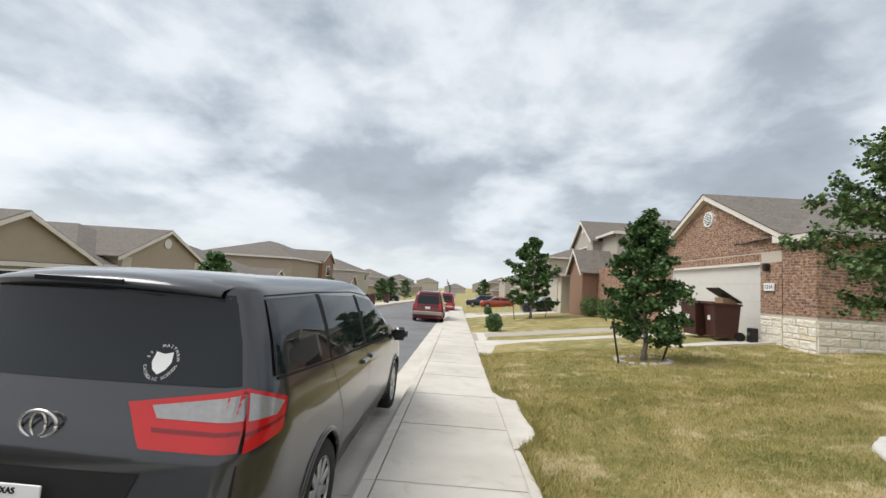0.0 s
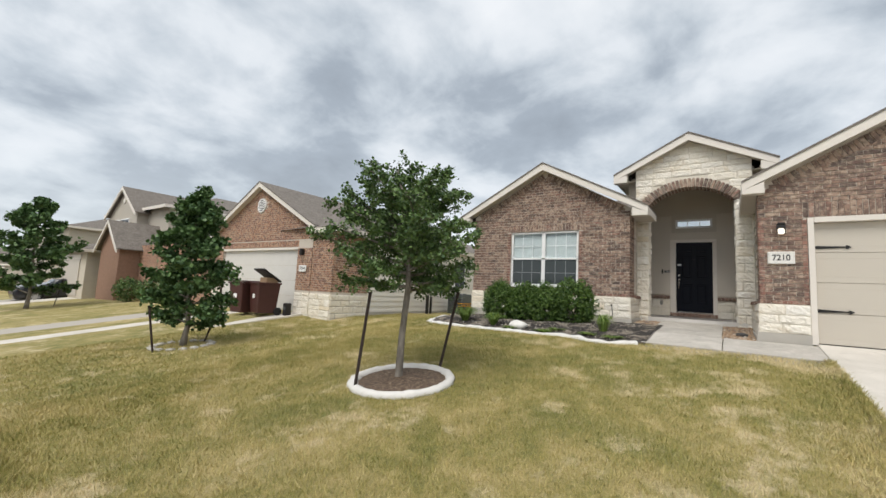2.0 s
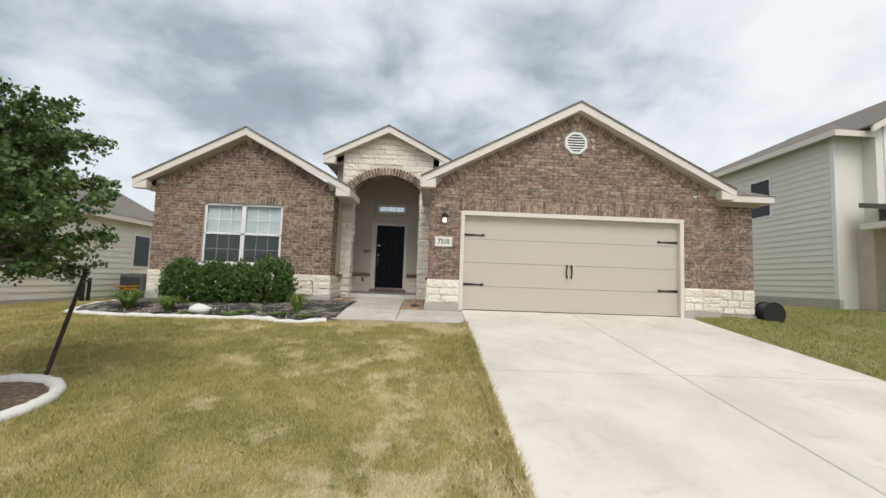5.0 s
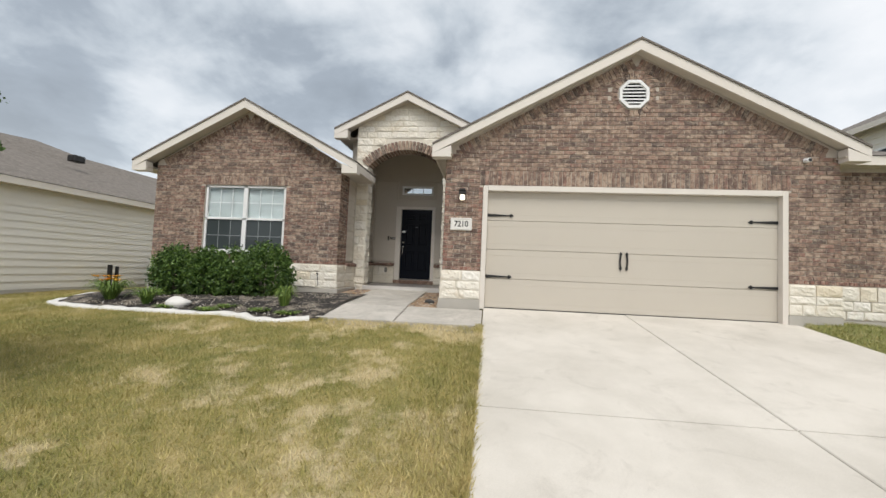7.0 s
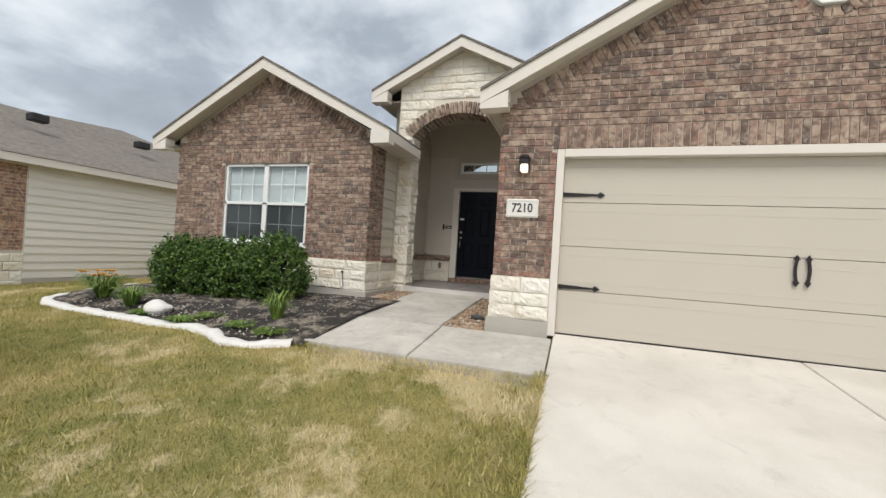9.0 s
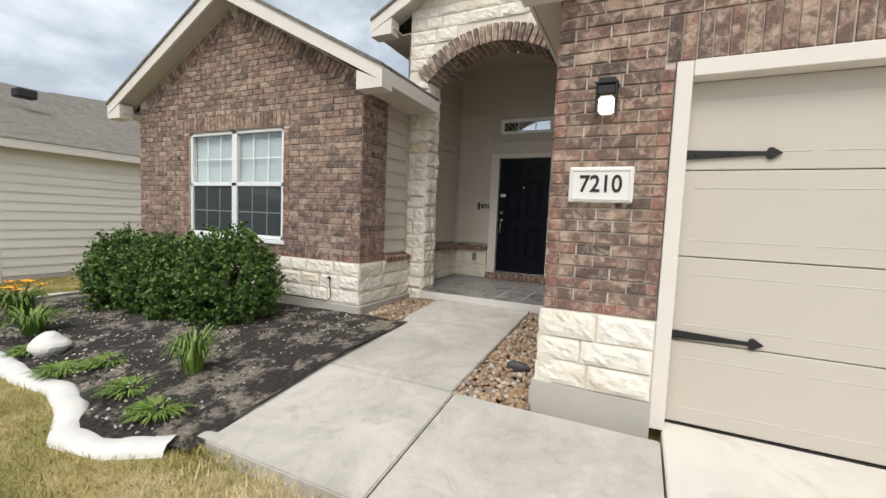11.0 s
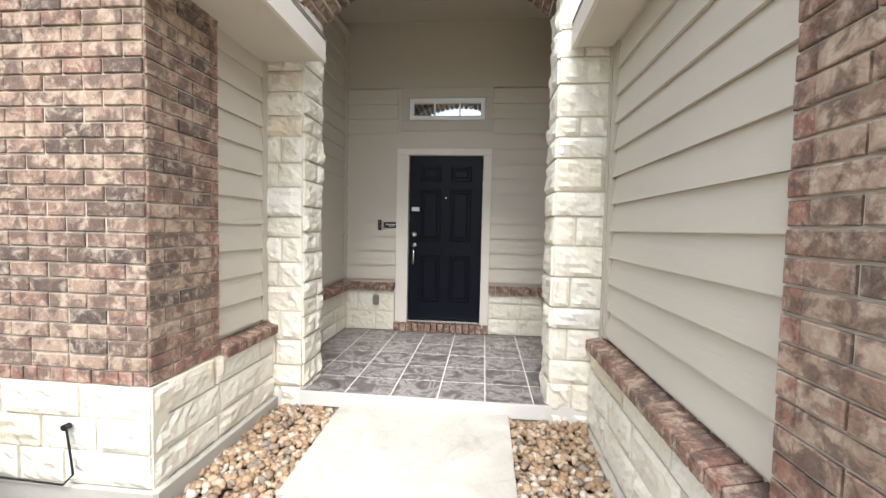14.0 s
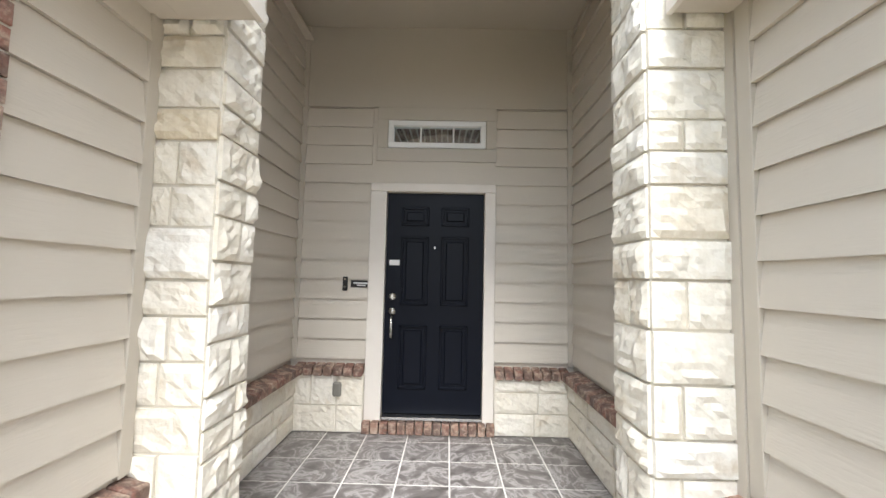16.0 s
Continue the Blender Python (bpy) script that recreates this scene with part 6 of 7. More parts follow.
part("rear_window", S.drape([(-0.850, 1.20), (0.850, 1.20), (0.690, 1.615), (-0.690, 1.615)], "back", 0.006, 30, 10), DARK_GLASS, van, "dark tinted rear window", True)
for s, side in ((1, "right"), (-1, "left")):
    part("quarter_window", S.drape([(0.40, 1.225), (1.20, 1.175), (1.32, 1.605), (0.54, 1.60)], side, 0.006, 16, 8), DARK_GLASS, van, "dark tinted quarter window", True)
    part("sliding_door_window", S.drape([(1.25, 1.17), (2.22, 1.13), (2.35, 1.575), (1.42, 1.60)], side, 0.005, 10, 8), DARK_GLASS, van, "dark tinted side window", True)
    part("front_door_window", S.drape([(2.32, 1.125), (3.62, 1.07), (3.12, 1.50), (2.46, 1.57)], side, 0.005, 10, 8), DARK_GLASS, van, "dark tinted side window", True)
    part("pillar_trim", S.drape([(1.205, 1.17), (1.245, 1.17), (1.415, 1.61), (1.325, 1.61)], side, 0.004, 2, 8), SEAM, van)
    part("pillar_trim", S.drape([(2.225, 1.125), (2.315, 1.12), (2.455, 1.58), (2.355, 1.58)], side, 0.004, 2, 8), SEAM, van)
    part("window_strip", S.line([(0.42, 1.212), (1.22, 1.16), (2.3, 1.112), (3.7, 1.055)], side, 0.014, 0.007), SEAM, van)
    for pts in ([(1.22, 1.15), (1.30, 0.95), (1.47, 0.72), (1.50, 0.36)], [(2.26, 1.10), (2.34, 0.85), (2.30, 0.5), (2.24, 0.34)], [(3.92, 1.0), (3.95, 0.85), (3.72, 0.62), (3.70, 0.36)], [(0.55, 1.615), (1.32, 1.622), (2.35, 1.61), (3.1, 1.55)], [(1.5, 0.34), (3.68, 0.34)]):
        part("door_seam", S.line(pts, side, 0.007), SEAM, van)
    for hy in (2.12, 2.44):
        bm = bmesh.new()
        x = S.side(hy, 1.0)
        add_box(bm, s * x - 0.01, s * x + s * 0.03 if s > 0 else s * x + 0.01, hy - 0.09, hy + 0.09, 0.985, 1.02, 0.008) if s > 0 else add_box(bm, -x - 0.03, -x + 0.01, hy - 0.09, hy + 0.09, 0.985, 1.02, 0.008)
        part("door_handle", bm, VAN_PAINT, van)
    bm = box(s * 0.985, s * 1.195, 3.50, 3.64, 1.005, 1.165)
    bmesh.ops.bevel(bm, geom=list(bm.edges), offset=0.045, segments=3, affect="EDGES")
    mr = part("wing_mirror", bm, VAN_PAINT, van, "", True)
    part("mirror_glass", box(s * 1.02, s * 1.165, 3.494, 3.499, 1.035, 1.14, 0.002), DARK_GLASS, mr)
    bm = bmesh.new()
    tube(bm, [(s * 0.90, 3.60, 1.04), (s * 1.0, 3.58, 1.05)], [0.04, 0.035], 8)
    part("mirror_arm", bm, VAN_PAINT, mr)
    # tail lamp: on the gate and round the corner
    gate = lambda pts: [(s * a, b) for a, b in pts]
    lamp = part("tail_lamp", S.drape(gate([(0.47, 0.955), (0.872, 0.945), (0.866, 1.195), (0.345, 1.125)]), "back", 0.010, 12, 8), RED_LAMP, van, "red tail lamp with clear strip", True)
    part("clear_strip", S.drape(gate([(0.50, 1.070), (0.862, 1.062), (0.858, 1.170), (0.46, 1.118)]), "back", 0.013, 8, 4), CLEAR_LAMP, lamp)
    part("dark_strip", S.drape(gate([(0.50, 1.020), (0.866, 1.010), (0.866, 1.026), (0.49, 1.036)]), "back", 0.013, 8, 2), DARK_RED_LAMP, lamp)
    part("corner_lamp", S.drape([(0.125, 0.945), (0.35, 0.985), (0.45, 1.115), (0.235, 1.195)], side, 0.010, 16, 8), RED_LAMP, lamp, "", True)
    part("clear_corner", S.drape([(0.185, 1.066), (0.33, 1.062), (0.41, 1.105), (0.232, 1.178)], side, 0.013, 14, 4), CLEAR_LAMP, lamp, "", True)
    part("dark_strip", S.drape([(0.150, 1.008), (0.385, 1.036), (0.393, 1.048), (0.157, 1.024)], side, 0.0135, 10, 2), DARK_RED_LAMP, lamp)
    part("gate_seam", S.line([(s * 0.870, 0.46), (s * 0.880, 0.95), (s * 0.872, 1.19), (s * 0.795, 1.40), (s * 0.70, 1.62)], "back", 0.010), SEAM, van)
# roof spoiler over the rear window
bm = bmesh.new()
rows = []
for x in np.linspace(-0.62, 0.62, 15):
    k = (x / 0.62) ** 2
    rows.append([bm.verts.new((x, yy + 0.13 * k, zz - 0.035 * k)) for yy, zz in ((0.62, 1.725), (0.36, 1.705), (0.20, 1.67), (0.185, 1.645), (0.25, 1.625), (0.42, 1.60))])
for a, b in zip(rows, rows[1:]):
    for i in range(5):
        bm.faces.new((a[i], a[i + 1], b[i + 1], b[i]))
part("spoiler", bm, VAN_PAINT, van, "", True)
part("brake_lamp", box(-0.22, 0.22, 0.176, 0.19, 1.645, 1.67, 0.003), DARK_GLASS, van)
part("rear_bumper_line", S.line([(-0.85, 0.52), (0.85, 0.52)], "back", 0.01), SEAM, van)
part("plate_recess", S.drape([(-0.42, 0.64), (0.42, 0.64), (0.50, 0.86), (-0.50, 0.86)], "back", 0.004, 10, 4), SEAM, van)
part("number_plate", box(-0.155, 0.155, -0.022, -0.012, 0.665, 0.82, 0.002), WHITE, van, "white licence plate")
BACK_M = Matrix.Translation((0, -0.024, 0)) @ pose(0, 0, 0, 90, 0, 0)
for text, size, z in (("TEXAS", 0.035, 0.795), ("0040", 0.075, 0.73)):
    writing(text, size, van.matrix_world @ Matrix.Translation((0.06 if size > 0.05 else 0, 0, z)) @ BACK_M, SEAM, van, "plate_lettering")
bm = bmesh.new()
for k in range(1):
    tube(bm, [(0.085 * math.cos(a), S.back(0, 1.02) - 0.014, 1.02 + 0.058 * math.sin(a)) for a in (2 * math.pi * i / 24 for i in range(25))], [0.009] * 25, 6)
    tube(bm, [(0.035 * math.cos(a), S.back(0, 1.02) - 0.014, 1.02 + 0.052 * math.sin(a)) for a in (2 * math.pi * i / 24 for i in range(25))], [0.007] * 25, 6)
part("badge", bm, CHROME, van, "chrome oval badge", True)
# round window sticker with a shield
st_c = (0.42, 1.29)
bm = bmesh.new()
pts = [(-0.04, 0.045), (0.0, 0.036), (0.04, 0.045), (0.046, 0.0), (0.03, -0.032), (0.0, -0.052), (-0.03, -0.032), (-0.046, 0.0)]
bm.faces.new([bm.verts.new((st_c[0] + a, S.back(st_c[0] + a, st_c[1] + b) - 0.008, st_c[1] + b)) for a, b in pts])
stk = part("window_sticker", bm, WHITE, van, "white shield sticker with ring lettering")
for text, a_from, a_to, flip in (("ST. MATTHEW", 170, 5, False), ("CATHOLIC SCHOOL", 190, 355, True)):
    for i, ch in enumerate(text):
        a = radians(a_from + (a_to - a_from) * (i + 0.5) / len(text))
        r = 0.072
        px, pz = st_c[0] + r * math.cos(a), st_c[1] + r * math.sin(a)
        if ch == " ":
            continue
        m = Matrix.Translation((px, S.back(px, pz) - 0.009, pz)) @ pose(0, 0, 0, 76, 0, 0) @ Matrix.Rotation(a - math.pi / 2 if not flip else a + math.pi / 2, 4, "Z")
        writing(ch, 0.021, van.matrix_world @ m, WHITE, stk, "sticker_letter", 0.0, 0.0003)

# simpler vehicles further off
def shell_of(L, W, H, hood, deck, boxy):
    """A plain car profile. hood, deck: lengths in front of and behind the cabin."""
    w = W / 2
    return Shell([0.2, 0.45, 0.7, 0.92, 1.0, H - 0.25, H - 0.06, H], [0.08, 0.0, 0.02, 0.05, deck, deck + boxy, deck + boxy + 0.15, deck + boxy + 0.4],
                 [L - 0.1, L, L - 0.03, L - 0.15, L - hood, L - hood - 0.55, L - hood - 0.75, L - hood - 1.0], [w * 0.93, w, w, w * 0.97, w * 0.95, w * 0.80, w * 0.74, w * 0.55],
                 [0.2] * 8, [0.3, 0.5, 0.5, 0.5, 0.4, 0.4, 0.4, 0.3])


def plain_car(name, label, at, L, W, H, hood, deck, boxy, paint, turn=0.0, big_lamps=False, r=0.34):
    sh = shell_of(L, W, H, hood, deck, boxy)
    c = car_base(name, label, at, sh, paint, (0.85, L - 0.9), r, turn)
    y0, y1 = deck + boxy + 0.25, L - hood - 0.6
    w = W / 2
    part("rear_window", sh.drape([(-w * 0.72, 1.06), (w * 0.72, 1.06), (w * 0.62, H - 0.14), (-w * 0.62, H - 0.14)], "back", 0.006), DARK_GLASS, c, "dark rear window")
    for side in ("right", "left"):
        m = (y0 + y1) / 2
        part("side_window", sh.drape([(y0 - 0.1, 1.06), (m - 0.03, 1.06), (m - 0.03, H - 0.14), (y0 + 0.1, H - 0.14)], side, 0.006), DARK_GLASS, c)
        part("side_window", sh.drape([(m + 0.03, 1.06), (y1 + 0.3, 1.06), (y1 - 0.1, H - 0.14), (m + 0.03, H - 0.14)], side, 0.006), DARK_GLASS, c)
    for s in (-1, 1):
        part("tail_lamp", sh.drape([(s * w * 0.72, 0.78), (s * w * 0.9, 0.78), (s * w * 0.88, 1.12 if big_lamps else 0.92), (s * w * 0.70, 1.12 if big_lamps else 0.92)], "back", 0.008, 4, 4), RED_LAMP, c, "red tail lamp")
        part("head_lamp", box(s * w * 0.45, s * w * 0.8, L - 0.16, L - 0.02, 0.62, 0.78, 0.03), CLEAR_LAMP, c)
    part("number_plate", box(-0.15, 0.15, -0.02, -0.008, 0.78, 0.92), WHITE, c)
    return c


MAROON = car_paint("maroon_paint", (0.11, 0.010, 0.016))
suv = plain_car("suv", "maroon sport utility vehicle with tan bumper at the kerb", (-2.03, 25.2, slope(25.2) - 0.36), 4.8, 1.86, 1.83, 1.25, 0.05, 0.16, MAROON, 0, True, 0.37)
part("bumper", box(-0.9, 0.9, -0.06, 0.1, 0.42, 0.64, 0.04), plain("tan_bumper", (0.33, 0.28, 0.24), 0.5), suv, "tan plastic bumper")
for s in (-1, 1):
    bm = bmesh.new()
    tube(bm, [(s * 0.6, 0.9, 1.84), (s * 0.6, 1.0, 1.88), (s * 0.6, 2.6, 1.88), (s * 0.6, 2.7, 1.83)], [0.018] * 4, 6)
    part("roof_rail", bm, BLACK, suv)
pk = plain_car("pickup_truck", "bright red pickup truck parked at the kerb", (-1.55, 42.0, slope(42) - 0.36), 5.6, 1.98, 1.85, 1.3, 1.9, 0.1, car_paint("red_paint", (0.32, 0.012, 0.012)), 0, True, 0.39)
part("bed_liner", box(-0.8, 0.8, 0.12, 1.75, 0.9, 1.06), BLACK, pk)
part("bumper", box(-0.92, 0.92, -0.08, 0.08, 0.45, 0.62, 0.03), CHROME, pk, "chrome bumper")
WHITE_PAINT = car_paint("white_paint", (0.55, 0.55, 0.56))
plain_car("sedan", "white sedan parked far down the kerb", (-1.5, 64.0, slope(64) - 0.36), 4.6, 1.8, 1.48, 1.0, 0.35, 0.3, WHITE_PAINT)
DARK_PAINT = car_paint("black_paint", (0.012, 0.013, 0.015))
plain_car("sedan", "black sedan parked across the neighbouring driveway", (9.4, 34.6, slope(33) + 0.2), 4.5, 1.8, 1.45, 1.0, 0.45, 0.4, DARK_PAINT, 90)
plain_car("hatchback", "orange-red hatchback on a far driveway", (6.6, 52.0, slope(52) - 0.02), 4.1, 1.75, 1.5, 0.9, 0.1, 0.3, car_paint("orange_paint", (0.28, 0.045, 0.02)), 90)
plain_car("crossover", "dark blue crossover on a far driveway", (5.4, 58.0, slope(58) - 0.05), 4.5, 1.8, 1.65, 1.0, 0.08, 0.3, car_paint("blue_black_paint", (0.02, 0.025, 0.045)), 90)
plain_car("sedan", "black car on a driveway across the street", (-9.5, 66.0, slope(66) - 0.35), 4.5, 1.8, 1.5, 1.0, 0.3, 0.4, DARK_PAINT, 90)
for k, (x, y) in enumerate(((-9.3, 41.0), (-9.4, 44.5), (-9.5, 54.0))):
    b = thing("wheelie_bin", "dark brown wheelie bin at the far kerb", "bin", (x, y, slope(y) - 0.19), 0, "bins across the street")
    part("body", box(-0.3, 0.3, -0.3, 0.3, 0, 1.0, 0.03), BIN, b)
    part("lid", box(-0.33, 0.33, -0.33, 0.33, 1.0, 1.08, 0.02), BLACK, b)
hoop = thing("basketball_hoop", "black portable basketball hoop by the kerb", "basketball hoop", (-1.3, 52.0, slope(52) - 0.36))
bm = bmesh.new()
tube(bm, [(0, 0, 0), (0, 0, 2.6), (-0.3, 0, 3.3)], [0.07] * 3, 8)
part("pole", bm, BLACK, hoop)
part("backboard", box(-0.4, -0.36, -0.5, 0.5, 2.9, 3.6, 0.01), BLACK, hoop)
part("base", box(-0.4, 0.4, -0.3, 0.3, 0, 0.2, 0.04), BLACK, hoop)

# ---- plants ----
def leaf_material(name, dark, light):
    n = Nodes(name, 0.5, spec=0.35)
    n.color(n.mix(n.piece(), dark, light))
    n.p.inputs["Subsurface Weight"].default_value = 0.0
    return n.m


OAK_LEAF = leaf_material("oak_leaf", (0.035, 0.080, 0.028), (0.12, 0.205, 0.065))
ELM_LEAF = leaf_material("elm_leaf", (0.040, 0.085, 0.028), (0.15, 0.235, 0.070))
BOX_LEAF = leaf_material("shrub_leaf", (0.016, 0.048, 0.012), (0.13, 0.215, 0.040))
DAY_LEAF = leaf_material("daylily_leaf", (0.06, 0.13, 0.02), (0.22, 0.30, 0.06))
n = Nodes("bark", 0.95)
n.color(n.ramp(n.noise(14, 5, stretch=(1, 1, 0.3), where="world"), [(0.3, (0.10, 0.085, 0.07)), (0.7, (0.30, 0.27, 0.23))]))
n.bump(n.noise(30, 5, stretch=(1, 1, 0.3), where="world"), 0.9, 0.02)
BARK = n.m
STAKE = plain("rusty_stake", (0.045, 0.030, 0.025), 0.8, vary=0.4, scale=20)


def leaves(points, size, rng, name, material, parent, flat=0.4):
    vs, fs = [], []
    for p, d in points:
        s = size * rng.uniform(0.6, 1.3)
        u = Vector((rng.gauss(0, 1), rng.gauss(0, 1), rng.gauss(0, 1) * flat)).normalized()
        w = u.cross(Vector((rng.gauss(0, 1), rng.gauss(0, 1), rng.gauss(0, 1) + 0.6)).normalized()).normalized() * s * 0.5
        k = len(vs)
        vs += [p, p + u * s * 0.5 + w, p + u * s, p + u * s * 0.5 - w]
        fs.append((k, k + 1, k + 2, k + 3))
    ob = new(name, mesh_of(name, vs, fs, material))
    ob.parent = parent
    return ob


def tree(at, label, height, trunk_h, crown, material, seed, count, leaf, trunk_r=0.06, droop=0.0):
    """A young tree: limbs leave the trunk, twigs leave the limbs, leaves sit round the twigs. crown: half widths by share of height."""
    rng = random.Random(seed)
    t = thing("tree", label, "tree", at)
    bm = bmesh.new()
    bend = [(0, 0, -0.05), (0.03, 0.02, trunk_h * 0.5), (0.05, -0.03, trunk_h), (-0.03, 0.04, (trunk_h + height) / 2), (0.05, 0, height * 0.94)]
    tube(bm, bend, [trunk_r * 1.3, trunk_r, trunk_r * 0.85, trunk_r * 0.5, 0.012], 9)
    trunk = part("trunk", bm, BARK, t, "", True)
    pts = []
    limbs = bmesh.new()
    k = 30
    for i in range(k):
        f = (i + rng.random()) / k
        z = trunk_h * 0.95 + (height - trunk_h) * f * 0.92
        hw = float(np.interp(f, [q[0] for q in crown], [q[1] for q in crown]))
        a = i * 2.4 + rng.uniform(-0.4, 0.4)
        reach = hw * rng.uniform(0.65, 1.08)
        rise = (0.35 - droop) * reach * rng.uniform(0.5, 1.5)
        p0 = Vector((0, 0, z - rise * 0.3))
        d = Vector((math.cos(a), math.sin(a), 0))
        mid_p = p0 + d * reach * 0.5 + Vector((rng.uniform(-.08, .08), rng.uniform(-.08, .08), rise * 0.6))
        end = p0 + d * reach + Vector((0, 0, rise))
        tube(limbs, [p0, mid_p, end], [trunk_r * 0.32 * (1.2 - f), trunk_r * 0.2, 0.004], 5)
        twigs = max(6, int(9 * reach / 0.8))
        for j in range(twigs):
            s = 0.25 + 0.75 * (j + rng.random()) / twigs
            c = p0.lerp(mid_p, s * 2) if s < 0.5 else mid_p.lerp(end, s * 2 - 1)
            tip = c + Vector((rng.gauss(0, 1), rng.gauss(0, 1), rng.gauss(0.25, 0.7))).normalized() * rng.uniform(0.10, 0.32) * (0.6 + hw * 0.4)
            for _ in range(max(3, int(count / (k * twigs)))):
                q = c.lerp(tip, rng.random() ** 0.6) + Vector((rng.gauss(0, 0.05), rng.gauss(0, 0.05), rng.gauss(0, 0.045)))
                pts.append((q, d))
    part("limb_frame", limbs, BARK, t)
    leaves(pts, leaf, rng, "crown", material, t)
    return t


def ground_at(x, y, up=0.0):
    return (x, y, ground(x, y) + up)


def elm(at, label, seed):
    """A young elm: a straight thin trunk, limbs that fan out and up, and feathery sprays along them."""
    rng = random.Random(seed)
    t = thing("tree", label, "tree", at)
    bm = bmesh.new()
    tube(bm, [(0, 0, -0.05), (0.0, 0.0, 0.05), (0.03, 0.01, 0.6), (0.06, -0.03, 1.25), (0.07, 0.0, 2.0), (0.04, 0.05, 2.75)], [0.075, 0.055, 0.047, 0.043, 0.028, 0.006], 10)
    part("trunk", bm, BARK, t, "", True)
    limbs, pts = bmesh.new(), []
    k = 34
    for i in range(k):
        f = (i + 0.5 * rng.random()) / k
        z0 = 1.22 + 1.35 * f
        a = i * 2.399 + rng.uniform(-0.3, 0.3)
        reach = float(np.interp(f, [0, 0.2, 0.5, 0.8, 1], [1.05, 1.28, 1.15, 0.8, 0.3])) * rng.uniform(0.72, 1.1)
        rise = float(np.interp(f, [0, 0.3, 0.7, 1], [0.08, 0.34, 0.45, 0.48])) * rng.uniform(0.7, 1.25)
        d = Vector((math.cos(a), math.sin(a), 0))
        side = Vector((-d.y, d.x, 0))
        line = []
        for j in range(7):
            q = j / 6
            line.append(Vector((0.06, 0, z0)) + d * reach * q + side * 0.10 * math.sin(q * 3 + i) * q + Vector((0, 0, rise * q ** 1.3)))
        tube(limbs, line, [0.018 * (1.15 - j / 6) + 0.003 for j in range(7)], 5)
        for j in range(24):
            q = 0.12 + 0.88 * (j + rng.random()) / 24
            w = min(5, int(q * 6))
            c = line[w].lerp(line[w + 1], q * 6 - w)
            out = (d * rng.uniform(0.1, 1.0) + side * rng.choice((-1, 1)) * rng.uniform(0.3, 1.0) + Vector((0, 0, rng.uniform(-0.45, 0.75)))).normalized()
            length = rng.uniform(0.14, 0.38) * (1.15 - 0.35 * q)
            tip = c + out * length + Vector((0, 0, -0.04))
            tube(limbs, [c, tip], [0.004, 0.0015], 3)
            for _ in range(42):
                h = rng.random() ** 0.8
                pts.append((c.lerp(tip, h * 1.05) + Vector((rng.gauss(0, 0.028), rng.gauss(0, 0.028), rng.gauss(0, 0.02))), out))
    part("limb_frame", limbs, BARK, t)
    leaves(pts, 0.043, rng, "crown", ELM_LEAF, t, 0.6)


elm(ground_at(4.27, 4.62), "young elm with airy crown in a white stone ring", 4)
tree(ground_at(4.0, 10.5), "young oak with dense low crown on the lawn", 3.6, 0.45, [(0, 0.85), (0.25, 1.05), (0.55, 0.8), (0.8, 0.5), (1, 0.16)], OAK_LEAF, 7, 19000, 0.085, 0.06, 0.1)
tree(ground_at(4.3, 26.8), "rounded young oak on the next lawn", 5.3, 0.7, [(0, 1.5), (0.3, 1.9), (0.6, 1.5), (0.85, 0.8), (1, 0.3)], OAK_LEAF, 11, 12000, 0.15, 0.08)
for k, (x, y, h) in enumerate(((-11.5, 36, 2.6), (-11, 58, 3.5), (-11.0, 66, 4.2), (-11, 84, 4.5), (3.5, 62, 4.0), (-12, 20, 3.2))):
    tree((x, y, ground(x, y)), "small street tree in front of a house", h, 0.6, [(0, h * 0.3), (0.4, h * 0.34), (0.8, h * 0.2), (1, 0.15)], OAK_LEAF, 20 + k, 2600, 0.2, 0.07)


def stake(x, y, lean_x, lean_y, h):
    t = thing("tree_stake", "dark rusty metal tree stake leaning in the ground", "stake", ground_at(x, y, -0.1), 0, "stakes by the trees")
    bm = bmesh.new()
    tube(bm, [(0, 0, 0), (lean_x, lean_y, h)], [0.022, 0.022], 5)
    part("rod", bm, STAKE, t)
    part("cap", disc((lean_x, lean_y, h), 0.026, 0.02, "z", 8), STAKE, t)


stake(3.62, 4.80, 0.16, -0.02, 1.35)
stake(4.82, 4.36, 0.22, -0.16, 1.25)
stake(3.35, 10.2, -0.15, 0.05, 1.0)
stake(4.45, 10.6, 0.25, 0.0, 0.8)
stake(3.3, 26.5, -0.2, 0, 1.4)
stake(5.2, 26.8, 0.25, 0, 1.4)

# ring of white-painted stones round the elm, with mulch
WHITE_STONE = plain("white_painted_stone", (0.74, 0.72, 0.68), 0.85, vary=0.25, scale=9, bump=0.6)


def pebble(r, rng, squash=(1, 1, 0.7), sub=1):
    bm = bmesh.new()
    bmesh.ops.create_icosphere(bm, subdivisions=sub, radius=r)
    o = Vector((rng.random() * 90, rng.random() * 90, 0))
    for v in bm.verts:
        v.co *= 1 + 0.28 * noise.noise(v.co / r * 1.1 + o)
        v.co = Vector((v.co.x * squash[0], v.co.y * squash[1], v.co.z * squash[2]))
    return bm


